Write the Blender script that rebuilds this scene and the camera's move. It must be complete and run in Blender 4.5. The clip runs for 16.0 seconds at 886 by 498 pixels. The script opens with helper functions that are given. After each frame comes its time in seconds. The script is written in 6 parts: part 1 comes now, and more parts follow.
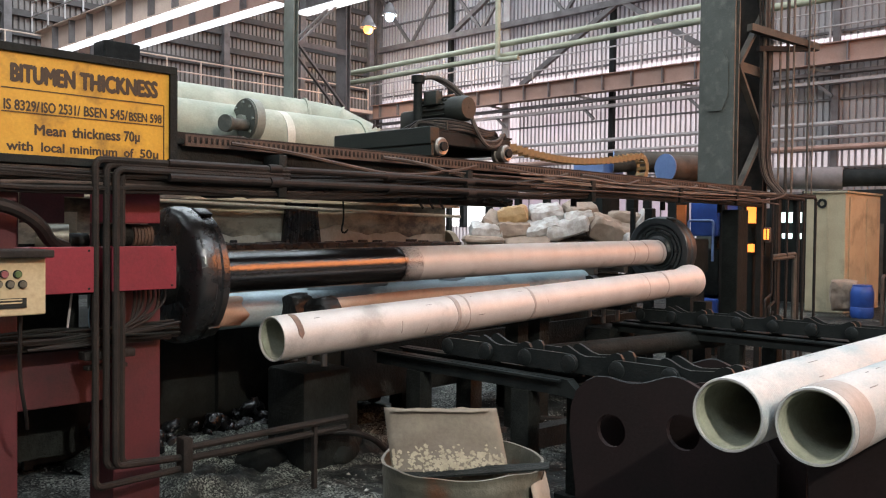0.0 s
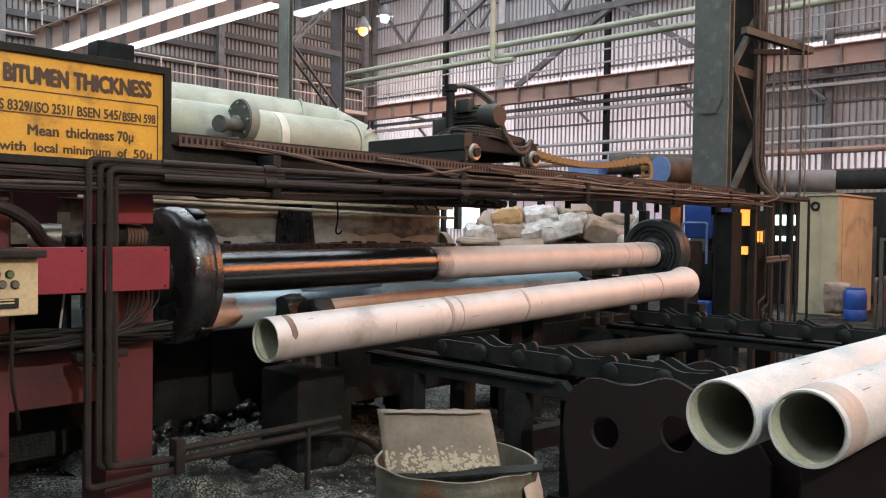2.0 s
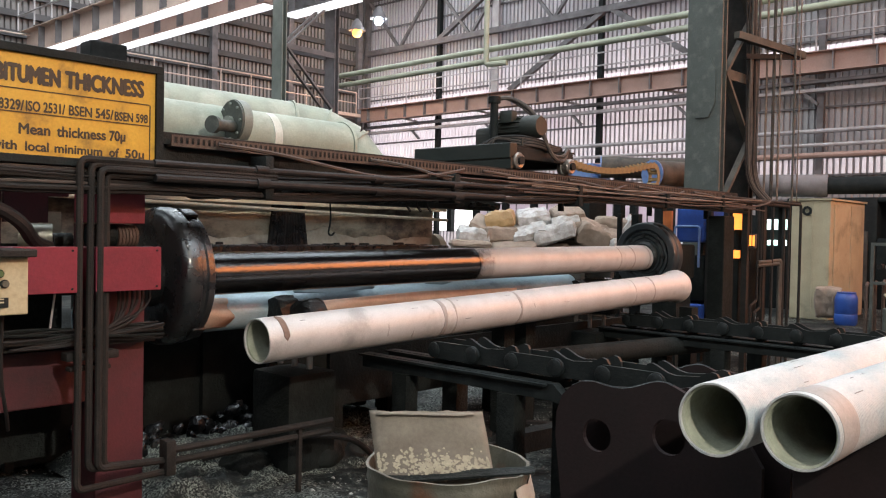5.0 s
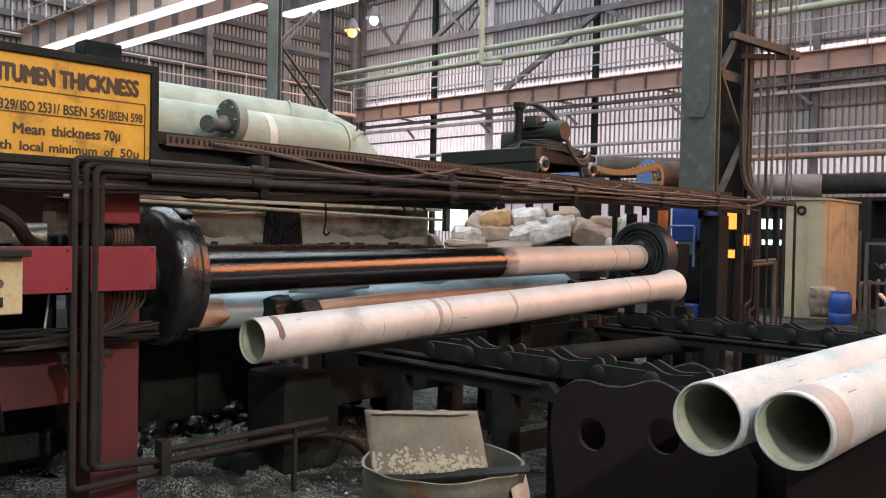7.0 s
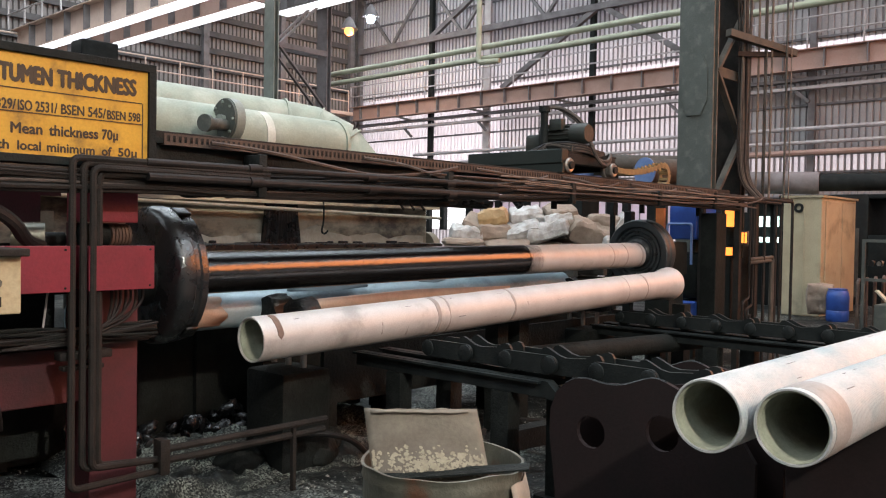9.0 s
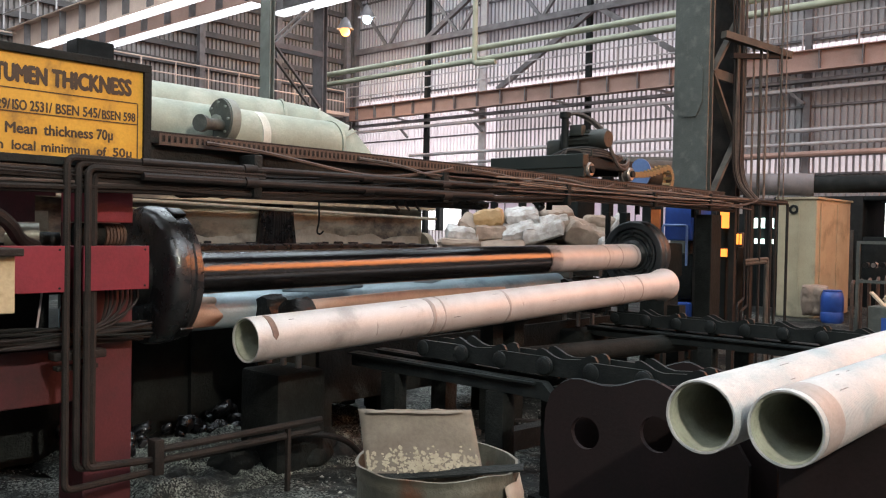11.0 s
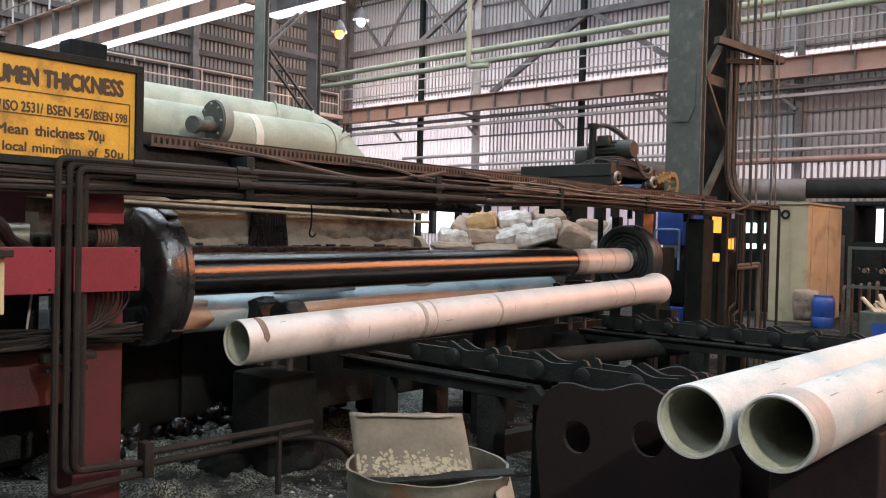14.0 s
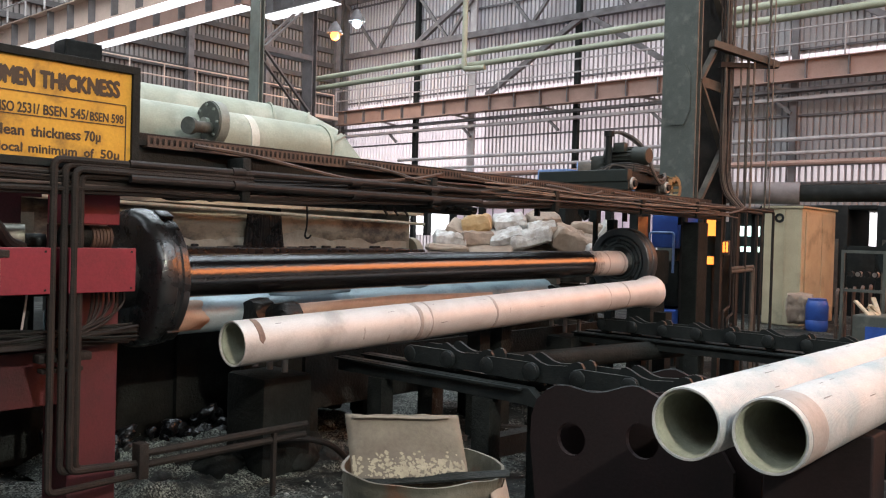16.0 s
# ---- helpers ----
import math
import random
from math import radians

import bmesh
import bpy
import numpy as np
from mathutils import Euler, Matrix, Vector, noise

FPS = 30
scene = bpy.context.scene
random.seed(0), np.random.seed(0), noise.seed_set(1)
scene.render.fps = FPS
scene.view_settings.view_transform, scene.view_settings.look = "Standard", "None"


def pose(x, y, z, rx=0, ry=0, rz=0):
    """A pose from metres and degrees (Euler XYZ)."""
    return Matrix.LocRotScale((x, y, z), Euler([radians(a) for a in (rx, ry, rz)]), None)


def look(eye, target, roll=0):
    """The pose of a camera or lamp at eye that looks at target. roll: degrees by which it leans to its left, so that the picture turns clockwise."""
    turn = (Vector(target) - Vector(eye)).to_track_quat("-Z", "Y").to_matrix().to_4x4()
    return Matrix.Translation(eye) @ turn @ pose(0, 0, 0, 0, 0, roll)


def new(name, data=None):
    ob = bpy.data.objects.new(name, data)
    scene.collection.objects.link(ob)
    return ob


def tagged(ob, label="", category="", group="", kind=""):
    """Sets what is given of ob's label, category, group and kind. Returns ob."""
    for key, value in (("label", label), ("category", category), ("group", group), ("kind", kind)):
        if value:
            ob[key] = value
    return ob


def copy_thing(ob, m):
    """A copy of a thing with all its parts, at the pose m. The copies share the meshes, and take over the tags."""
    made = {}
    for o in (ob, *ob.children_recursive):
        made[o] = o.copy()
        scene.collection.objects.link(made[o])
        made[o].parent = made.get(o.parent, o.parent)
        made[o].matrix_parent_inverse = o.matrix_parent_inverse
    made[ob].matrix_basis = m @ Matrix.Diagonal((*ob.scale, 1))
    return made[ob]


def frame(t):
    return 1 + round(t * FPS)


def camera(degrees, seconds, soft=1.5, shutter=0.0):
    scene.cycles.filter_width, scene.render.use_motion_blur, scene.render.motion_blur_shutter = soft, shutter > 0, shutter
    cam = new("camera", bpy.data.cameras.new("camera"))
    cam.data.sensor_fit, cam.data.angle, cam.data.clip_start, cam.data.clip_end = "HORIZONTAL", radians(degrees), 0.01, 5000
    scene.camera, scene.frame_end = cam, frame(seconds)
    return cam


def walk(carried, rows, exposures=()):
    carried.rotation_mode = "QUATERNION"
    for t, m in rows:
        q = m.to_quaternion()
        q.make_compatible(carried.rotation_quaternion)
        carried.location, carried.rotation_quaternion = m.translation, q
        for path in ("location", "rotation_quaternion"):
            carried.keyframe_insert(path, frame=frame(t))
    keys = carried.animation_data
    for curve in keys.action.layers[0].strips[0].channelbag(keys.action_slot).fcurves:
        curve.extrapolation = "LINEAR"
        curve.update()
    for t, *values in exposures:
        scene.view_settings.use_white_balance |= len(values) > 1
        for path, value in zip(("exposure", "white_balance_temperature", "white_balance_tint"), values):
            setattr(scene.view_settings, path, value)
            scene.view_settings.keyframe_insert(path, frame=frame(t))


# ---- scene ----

def cam_pose(x, y, z, yaw, pitch, roll):
    """Eye, and degrees: yaw from +x to the left, pitch up, roll as look()."""
    a, b = radians(yaw), radians(pitch)
    way = Vector((math.cos(a) * math.cos(b), math.sin(a) * math.cos(b), math.sin(b)))
    return look((x, y, z), Vector((x, y, z)) + way, roll)


cam = camera(55.19, 16.0, soft=1.15)
PATH = [
    (0.0, cam_pose(-0.0000, -0.0000, 1.7000, 43.950, -1.480, 0.620)),
    (0.5, cam_pose(-0.0033, 0.0019, 1.7002, 43.823, -1.446, 0.709)),
    (1.0, cam_pose(-0.0022, -0.0008, 1.6989, 43.757, -1.396, 0.737)),
    (1.5, cam_pose(0.0028, -0.0014, 1.6975, 43.668, -1.385, 0.751)),
    (2.0, cam_pose(0.0029, 0.0005, 1.6987, 43.573, -1.367, 0.797)),
    (2.5, cam_pose(-0.0006, 0.0009, 1.6986, 43.471, -1.324, 0.859)),
    (3.0, cam_pose(-0.0026, 0.0026, 1.6965, 43.397, -1.284, 0.920)),
    (3.5, cam_pose(-0.0005, 0.0061, 1.6957, 43.330, -1.261, 0.982)),
    (4.0, cam_pose(0.0068, 0.0091, 1.6933, 43.257, -1.225, 1.012)),
    (6.5, cam_pose(0.0091, 0.0051, 1.6930, 42.826, -1.169, 1.167)),
    (7.0, cam_pose(0.0059, 0.0041, 1.6927, 42.767, -1.190, 1.094)),
    (7.5, cam_pose(0.0021, 0.0031, 1.6917, 42.754, -1.267, 0.993)),
    (8.0, cam_pose(-0.0004, 0.0026, 1.6921, 42.741, -1.316, 0.931)),
    (8.5, cam_pose(0.0027, 0.0050, 1.6926, 42.663, -1.315, 0.919)),
    (9.0, cam_pose(0.0021, 0.0086, 1.6917, 42.593, -1.290, 0.931)),
    (11.5, cam_pose(0.0033, 0.0022, 1.6921, 42.238, -1.200, 1.113)),
    (12.0, cam_pose(0.0023, 0.0008, 1.6913, 42.168, -1.149, 1.180)),
    (12.5, cam_pose(-0.0007, -0.0001, 1.6940, 42.076, -1.131, 1.244)),
    (13.0, cam_pose(-0.0017, -0.0018, 1.6939, 42.005, -1.108, 1.289)),
    (13.5, cam_pose(0.0038, 0.0018, 1.6927, 41.913, -1.066, 1.338)),
    (14.0, cam_pose(0.0090, 0.0036, 1.6932, 41.844, -1.018, 1.379)),
    (14.5, cam_pose(0.0062, 0.0045, 1.6919, 41.750, -0.985, 1.441)),
    (15.0, cam_pose(0.0050, 0.0057, 1.6932, 41.679, -0.957, 1.517)),
    (15.5, cam_pose(-0.0026, 0.0019, 1.6950, 41.562, -0.927, 1.544)),
    (16.0, cam_pose(-0.0023, 0.0014, 1.6939, 41.485, -0.878, 1.612)),
]
walk(cam, PATH)

# ---- light ----
world = bpy.data.worlds.new("world")
scene.world = world
world.use_nodes = True
sky = world.node_tree.nodes.new("ShaderNodeTexSky")
sky.sky_type, sky.sun_disc = "NISHITA", False
sky.sun_elevation, sky.sun_rotation = radians(48), radians(200)
world.node_tree.nodes["Background"].inputs[1].default_value = 0.12
world.node_tree.links.new(sky.outputs[0], world.node_tree.nodes["Background"].inputs[0])
scene.view_settings.exposure = 0.0


def area(name, m, sx, sy, power, color):
    data = bpy.data.lights.new(name, "AREA")
    data.shape, data.size, data.size_y, data.energy, data.color = "RECTANGLE", sx, sy, power, color
    ob = new(name, data)
    ob.matrix_world = m
    return ob


ROOF_POWER = 16.0
# long bank of sodium floods high on the side away from the walls in view
area("flood_light", look((17.0, -6.0, 7.7), (8.0, 4.6, 1.4)), 20.0, 6.2, 2250, (1.0, 0.32, 0.105))
# ---- materials ----
def node_mat(name, base, second=None, rough=0.6, metal=0.0, scale=6.0, mix=(0.4, 0.65), bump=0.2, grain=60.0,
             rough2=None, third=None, third_scale=1.2, third_mix=(0.55, 0.7), coat=0.0, stretch=(1, 1, 1), wave=None, ior=0.5):
    """A worn surface: a base colour, patches of a second and a third, grain and fine relief, in metres."""
    m = bpy.data.materials.new(name)
    m.use_nodes = True
    nt = m.node_tree
    n, l = nt.nodes, nt.links
    b = n["Principled BSDF"]
    b.inputs["Roughness"].default_value, b.inputs["Metallic"].default_value = rough, metal
    b.inputs["Coat Weight"].default_value, b.inputs["Specular IOR Level"].default_value = coat, ior
    geo = n.new("ShaderNodeTexCoord")
    mp = n.new("ShaderNodeMapping")
    mp.inputs["Scale"].default_value = stretch
    l.new(geo.outputs["Object"], mp.inputs[0])
    second = second or tuple(c * 0.7 for c in base)

    def spots(s, lo, hi, detail=6.0):
        t = n.new("ShaderNodeTexNoise")
        t.inputs["Scale"].default_value, t.inputs["Detail"].default_value = s, detail
        t.inputs["Roughness"].default_value = 0.62
        r = n.new("ShaderNodeMapRange")
        r.inputs[1].default_value, r.inputs[2].default_value = lo, hi
        l.new(mp.outputs[0], t.inputs["Vector"])
        l.new(t.outputs["Fac"], r.inputs[0])
        return t, r.outputs[0]

    def blend(a, c, fac):
        x = n.new("ShaderNodeMix")
        x.data_type = "RGBA"
        l.new(fac, x.inputs[0])
        if isinstance(a, tuple):
            x.inputs[6].default_value = (*a, 1)
        else:
            l.new(a, x.inputs[6])
        x.inputs[7].default_value = (*c, 1)
        return x.outputs[2]

    _, f1 = spots(scale, *mix)
    col = blend(base, second, f1)
    if third:
        _, f2 = spots(third_scale, *third_mix)
        col = blend(col, third, f2)
    gr, fg = spots(grain, 0.25, 0.75, 3.0)
    fine = n.new("ShaderNodeMix")
    fine.data_type, fine.blend_type = "RGBA", "MULTIPLY"
    fine.inputs[0].default_value = 0.22
    l.new(col, fine.inputs[6])
    l.new(fg, fine.inputs[7])
    l.new(fine.outputs[2], b.inputs["Base Color"])
    if rough2 is not None:
        r = n.new("ShaderNodeMapRange")
        r.inputs[3].default_value, r.inputs[4].default_value = rough, rough2
        l.new(f1, r.inputs[0])
        l.new(r.outputs[0], b.inputs["Roughness"])
    height = gr.outputs["Fac"]
    if wave:
        # fine turns of a machined surface: axis, scale, strength
        w = n.new("ShaderNodeTexWave")
        w.bands_direction, w.inputs["Scale"].default_value = wave[0], wave[1]
        w.inputs["Distortion"].default_value = 1.5
        l.new(geo.outputs["Object"], w.inputs[0])
        add = n.new("ShaderNodeMath")
        add.operation = "MULTIPLY_ADD"
        add.inputs[1].default_value = wave[2]
        l.new(w.outputs["Fac"], add.inputs[0])
        l.new(height, add.inputs[2])
        height = add.outputs[0]
    bp = n.new("ShaderNodeBump")
    bp.inputs["Strength"].default_value, bp.inputs["Distance"].default_value = bump, 0.01
    l.new(height, bp.inputs["Height"])
    l.new(bp.outputs[0], b.inputs["Normal"])
    return m


def glow_mat(name, color, strength):
    m = bpy.data.materials.new(name)
    m.use_nodes = True
    b = m.node_tree.nodes["Principled BSDF"]
    b.inputs["Base Color"].default_value = (*color, 1)
    b.inputs["Emission Color"].default_value = (*color, 1)
    b.inputs["Emission Strength"].default_value = strength
    return m


M = {}
def grit_mat(name, dark, pale, share, cells=55.0, patch=1.1):
    """Loose scale: cells of their own shade and height, lying in drifts over a black ground."""
    m = node_mat(name, dark, tuple(c * 1.9 for c in dark), 0.55, 0, 3.0, (0.45, 0.6), 0.9, 22, 0.75, ior=0.12)
    n, l = m.node_tree.nodes, m.node_tree.links
    b = n["Principled BSDF"]
    base = b.inputs["Base Color"].links[0].from_socket
    co = n.new("ShaderNodeTexCoord").outputs["Object"]
    v = n.new("ShaderNodeTexVoronoi")
    v.inputs["Scale"].default_value = cells
    l.new(co, v.inputs["Vector"])
    bw = n.new("ShaderNodeRGBToBW")
    l.new(v.outputs["Color"], bw.inputs[0])
    chip = n.new("ShaderNodeMapRange")
    chip.inputs[1].default_value, chip.inputs[2].default_value = 0.42, 0.85
    l.new(bw.outputs[0], chip.inputs[0])
    drift = n.new("ShaderNodeTexNoise")
    drift.inputs["Scale"].default_value, drift.inputs["Detail"].default_value, drift.inputs["Roughness"].default_value = patch, 7.0, 0.7
    l.new(co, drift.inputs["Vector"])
    dm = n.new("ShaderNodeMapRange")
    dm.inputs[1].default_value, dm.inputs[2].default_value = 0.5 + share, 0.62 + share
    l.new(drift.outputs["Fac"], dm.inputs[0])
    f = n.new("ShaderNodeMath")
    f.operation = "MULTIPLY"
    l.new(chip.outputs[0], f.inputs[0])
    l.new(dm.outputs[0], f.inputs[1])
    x = n.new("ShaderNodeMix")
    x.data_type = "RGBA"
    l.new(f.outputs[0], x.inputs[0])
    l.new(base, x.inputs[6])
    x.inputs[7].default_value = (*pale, 1)
    l.new(x.outputs[2], b.inputs["Base Color"])
    bp = n.new("ShaderNodeBump")
    bp.inputs["Strength"].default_value, bp.inputs["Distance"].default_value = 0.8, 0.012
    l.new(f.outputs[0], bp.inputs["Height"])
    old = b.inputs["Normal"].links[0].from_socket
    l.new(old, bp.inputs["Normal"])
    l.new(bp.outputs[0], b.inputs["Normal"])
    return m


# pale drifts are gritty scale, and paint the roof lights' wet reflections too
M["ground"] = grit_mat("oily_ground_grit_and_sheen", (0.011, 0.0125, 0.0122), (0.24, 0.255, 0.23), -0.035, 80.0)
M["grit"] = grit_mat("heaped_scale", (0.014, 0.0155, 0.0148), (0.25, 0.27, 0.235), -0.08, 105.0, 2.2)
M["pipe"] = node_mat("zinc_sprayed_iron", (0.60, 0.575, 0.56), (0.52, 0.49, 0.475), 0.5, 0.25, 5, (0.4, 0.7), 0.12, 130,
                     third=(0.37, 0.35, 0.335), third_scale=2.2, third_mix=(0.58, 0.72), stretch=(1, 1, 1), wave=("X", 30, 0.15))
M["pipe_turned"] = node_mat("turned_zinc_iron", (0.56, 0.555, 0.55), (0.46, 0.45, 0.44), 0.55, 0.2, 4, (0.4, 0.7), 0.3, 110, third=(0.36, 0.42, 0.44), third_scale=4.5, third_mix=(0.50, 0.68), stretch=(0.6, 1, 1),
                            wave=("X", 22, 0.8))
M["pipe_band"] = node_mat("brown_scuffed_iron", (0.385, 0.35, 0.33), (0.31, 0.275, 0.255), 0.6, 0.15, 8, (0.4, 0.7), 0.15, 100)
M["slate"] = node_mat("grooved_slate_rubber", (0.024, 0.031, 0.035), (0.036, 0.043, 0.048), 0.42, 0, 7, (0.4, 0.7), 0.3, 50)
M["scratch"] = node_mat("dark_iron_scratch", (0.16, 0.15, 0.15), (0.10, 0.095, 0.095), 0.6, 0, 20)
M["lining"] = node_mat("cement_lining", (0.34, 0.35, 0.27), (0.27, 0.28, 0.21), 0.85, 0, 9)
M["bitumen"] = node_mat("wet_bitumen", (0.005, 0.005, 0.006), (0.009, 0.009, 0.009), 0.09, 0, 8, (0.4, 0.7), 0.24, 45, 0.17, ior=1.0)
M["bitumen"].node_tree.nodes["Principled BSDF"].inputs["IOR"].default_value = 1.68
M["tar"] = node_mat("caked_tar", (0.006, 0.0068, 0.0072), (0.011, 0.012, 0.012), 0.3, 0, 10, (0.4, 0.7), 0.6, 35, 0.6, ior=0.3)
# sooty steel, and the black of fillers put where there is shade
M["soot"] = node_mat("soot_grease_and_shade_black", (0.0115, 0.0132, 0.0126), (0.021, 0.0235, 0.022), 0.7, 0, 6, (0.45, 0.7), 0.7, 40, ior=0.1)
# blue paints the skylight's reflection, the dark third colour its shadow blotches
M["blued"] = node_mat("blue_grey_skylit_iron", (0.30, 0.41, 0.46), (0.42, 0.52, 0.57), 0.42, 0.2, 2.4, (0.45, 0.6), 0.12, 90,
                      third=(0.07, 0.10, 0.12), third_scale=1.6, third_mix=(0.55, 0.68), stretch=(0.5, 1, 1))
# bare iron, and also the flood's orange light painted on an underside
M["pipe_peach"] = node_mat("bare_and_flood_lit_peach_iron", (0.50, 0.36, 0.28), (0.40, 0.29, 0.23), 0.5, 0.1, 6, (0.4, 0.7), 0.12, 100)
M["blued_dark"] = node_mat("dark_slate_shadow", (0.06, 0.085, 0.10), (0.09, 0.12, 0.14), 0.4, 0.1, 6, (0.4, 0.7), 0.12, 90)
M["red"] = node_mat("oxide_red_paint", (0.090, 0.015, 0.021), (0.052, 0.013, 0.016), 0.55, 0, 3, (0.4, 0.7), 0.25, 60,
                    third=(0.025, 0.017, 0.016), third_scale=1.8, third_mix=(0.55, 0.72))
M["red_bright"] = node_mat("red_cover_paint", (0.20, 0.015, 0.031), (0.15, 0.013, 0.025), 0.5, 0, 5, (0.4, 0.7), 0.15, 60)
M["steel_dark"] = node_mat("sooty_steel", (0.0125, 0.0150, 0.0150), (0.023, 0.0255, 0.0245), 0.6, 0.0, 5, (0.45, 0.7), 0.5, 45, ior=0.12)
M["link"] = node_mat("greasy_link_steel", (0.0125, 0.0155, 0.016), (0.024, 0.028, 0.0275), 0.45, 0.0, 6, (0.45, 0.7), 0.3, 45, ior=0.25)
M["maroon"] = node_mat("dark_maroon_plate", (0.024, 0.016, 0.0165), (0.017, 0.0145, 0.0145), 0.6, 0.0, 2, (0.4, 0.7), 0.15, 50, ior=0.15)
M["rust"] = node_mat("brown_rusted_and_shaded_steel", (0.025, 0.0205, 0.018), (0.013, 0.012, 0.0112), 0.75, 0, 7, (0.4, 0.65), 0.5, 60, ior=0.25)
M["rust_light"] = node_mat("rusty_cable_tray", (0.090, 0.056, 0.040), (0.046, 0.031, 0.025), 0.75, 0, 7, (0.4, 0.65), 0.4, 60)
M["yellow"] = node_mat("stained_yellow_enamel", (0.60, 0.34, 0.035), (0.52, 0.27, 0.022), 0.5, 0, 4, (0.4, 0.7), 0.1, 60,
                       third=(0.11, 0.055, 0.018), third_scale=5.0, third_mix=(0.53, 0.74))
M["ink"] = node_mat("black_sign_paint", (0.035, 0.022, 0.012), (0.05, 0.03, 0.015), 0.6, 0, 20, bump=0.05)
M["column"] = node_mat("grey_green_column_paint", (0.082, 0.092, 0.082), (0.055, 0.062, 0.056), 0.6, 0.1, 2.5, (0.35, 0.7), 0.3, 50,
                       third=(0.135, 0.14, 0.122), third_scale=6, third_mix=(0.52, 0.74))
M["column_pale"] = node_mat("pale_grey_green_column_paint", (0.24, 0.27, 0.24), (0.17, 0.19, 0.17), 0.6, 0, 2.5, (0.35, 0.7), 0.3, 50)
M["lattice"] = node_mat("dusty_brown_lattice", (0.085, 0.075, 0.06), (0.04, 0.037, 0.032), 0.75, 0.1, 4)
M["duct"] = node_mat("dusty_pale_green_duct", (0.34, 0.385, 0.315), (0.26, 0.30, 0.245), 0.7, 0, 2.5, (0.4, 0.65), 0.15, 60,
                     third=(0.45, 0.48, 0.41), third_scale=1.9, third_mix=(0.5, 0.7))
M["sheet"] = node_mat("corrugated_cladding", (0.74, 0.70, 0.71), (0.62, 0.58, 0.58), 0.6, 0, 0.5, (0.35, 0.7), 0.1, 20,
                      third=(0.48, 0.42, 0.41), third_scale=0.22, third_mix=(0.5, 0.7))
def let_light_through(m, share):
    """Thin sheeting that passes a share of the daylight behind it."""
    n, l = m.node_tree.nodes, m.node_tree.links
    b, t, x = n["Principled BSDF"], n.new("ShaderNodeBsdfTranslucent"), n.new("ShaderNodeMixShader")
    t.inputs[0].default_value = (0.80, 0.74, 0.76, 1)
    x.inputs[0].default_value = share
    l.new(b.outputs[0], x.inputs[1])
    l.new(t.outputs[0], x.inputs[2])
    l.new(x.outputs[0], n["Material Output"].inputs[0])


M["sheet_solid"] = node_mat("grey_corrugated_cladding", (0.43, 0.40, 0.395), (0.35, 0.32, 0.315), 0.6, 0, 0.5, (0.35, 0.7), 0.1, 20,
                            third=(0.34, 0.30, 0.29), third_scale=0.22, third_mix=(0.5, 0.7))
let_light_through(M["sheet"], 0.35)
# lit copy of the cladding: paler, and passes more of the backdrop's light
M["sheet_lit"] = node_mat("brightened_translucent_sheet", (0.80, 0.77, 0.77), (0.70, 0.66, 0.66), 0.6, 0, 0.5, (0.35, 0.7), 0.1, 20)
let_light_through(M["sheet_lit"], 0.56)
M["sheet_clear"] = node_mat("clear_ribbed_sheet", (0.62, 0.64, 0.68), (0.40, 0.42, 0.46), 0.5, 0, 1.4, (0.45, 0.6), 0.1, 20)
let_light_through(M["sheet_clear"], 0.75)
M["dusty_pane"] = node_mat("dusty_lilac_pane", (0.52, 0.44, 0.56), (0.42, 0.34, 0.46), 0.5, 0, 1.2, (0.35, 0.65), 0.1, 30)
let_light_through(M["dusty_pane"], 0.5)
# darker tones that paint rib shade into the sheet grooves
M["groove_dark"] = node_mat("deep_shaded_sheet_groove", (0.20, 0.182, 0.172), (0.15, 0.136, 0.13), 0.8, 0, 0.8, (0.35, 0.7), 0.1, 20)
M["groove"] = node_mat("shaded_sheet_groove", (0.46, 0.42, 0.42), (0.36, 0.325, 0.325), 0.8, 0, 0.8, (0.35, 0.7), 0.1, 20)
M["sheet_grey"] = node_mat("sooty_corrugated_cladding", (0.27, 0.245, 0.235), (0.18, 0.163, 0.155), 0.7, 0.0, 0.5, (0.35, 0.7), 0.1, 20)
M["girder"] = node_mat("primer_red_girder", (0.45, 0.295, 0.245), (0.35, 0.225, 0.185), 0.7, 0, 1.5, (0.35, 0.7), 0.15, 30)
M["girder_cream"] = node_mat("dusty_cream_girder", (0.72, 0.56, 0.47), (0.58, 0.43, 0.36), 0.7, 0, 1.5, (0.35, 0.7), 0.15, 30)
M["purlin"] = node_mat("grey_wall_steel", (0.20, 0.185, 0.19), (0.12, 0.11, 0.11), 0.7, 0.1, 2)
M["girt_dark"] = node_mat("dark_wall_girt", (0.085, 0.08, 0.08), (0.06, 0.055, 0.055), 0.7, 0, 2)
M["rail_pale"] = node_mat("pale_painted_rail", (0.50, 0.47, 0.47), (0.36, 0.33, 0.33), 0.6, 0, 2)
M["pipe_green"] = node_mat("olive_service_pipe", (0.44, 0.45, 0.34), (0.33, 0.34, 0.25), 0.6, 0, 2)
M["hood"] = node_mat("stained_hood_panel", (0.44, 0.38, 0.28), (0.34, 0.29, 0.21), 0.75, 0, 2.5, (0.4, 0.6), 0.25, 40,
                     third=(0.10, 0.085, 0.07), third_scale=1.7, third_mix=(0.5, 0.62), stretch=(1, 1, 1.6))
M["hood_stone"] = node_mat("limy_lower_panel", (0.56, 0.52, 0.42), (0.46, 0.41, 0.32), 0.85, 0, 4, (0.4, 0.6), 0.4, 40,
                           third=(0.16, 0.14, 0.11), third_scale=2.5, third_mix=(0.55, 0.66))
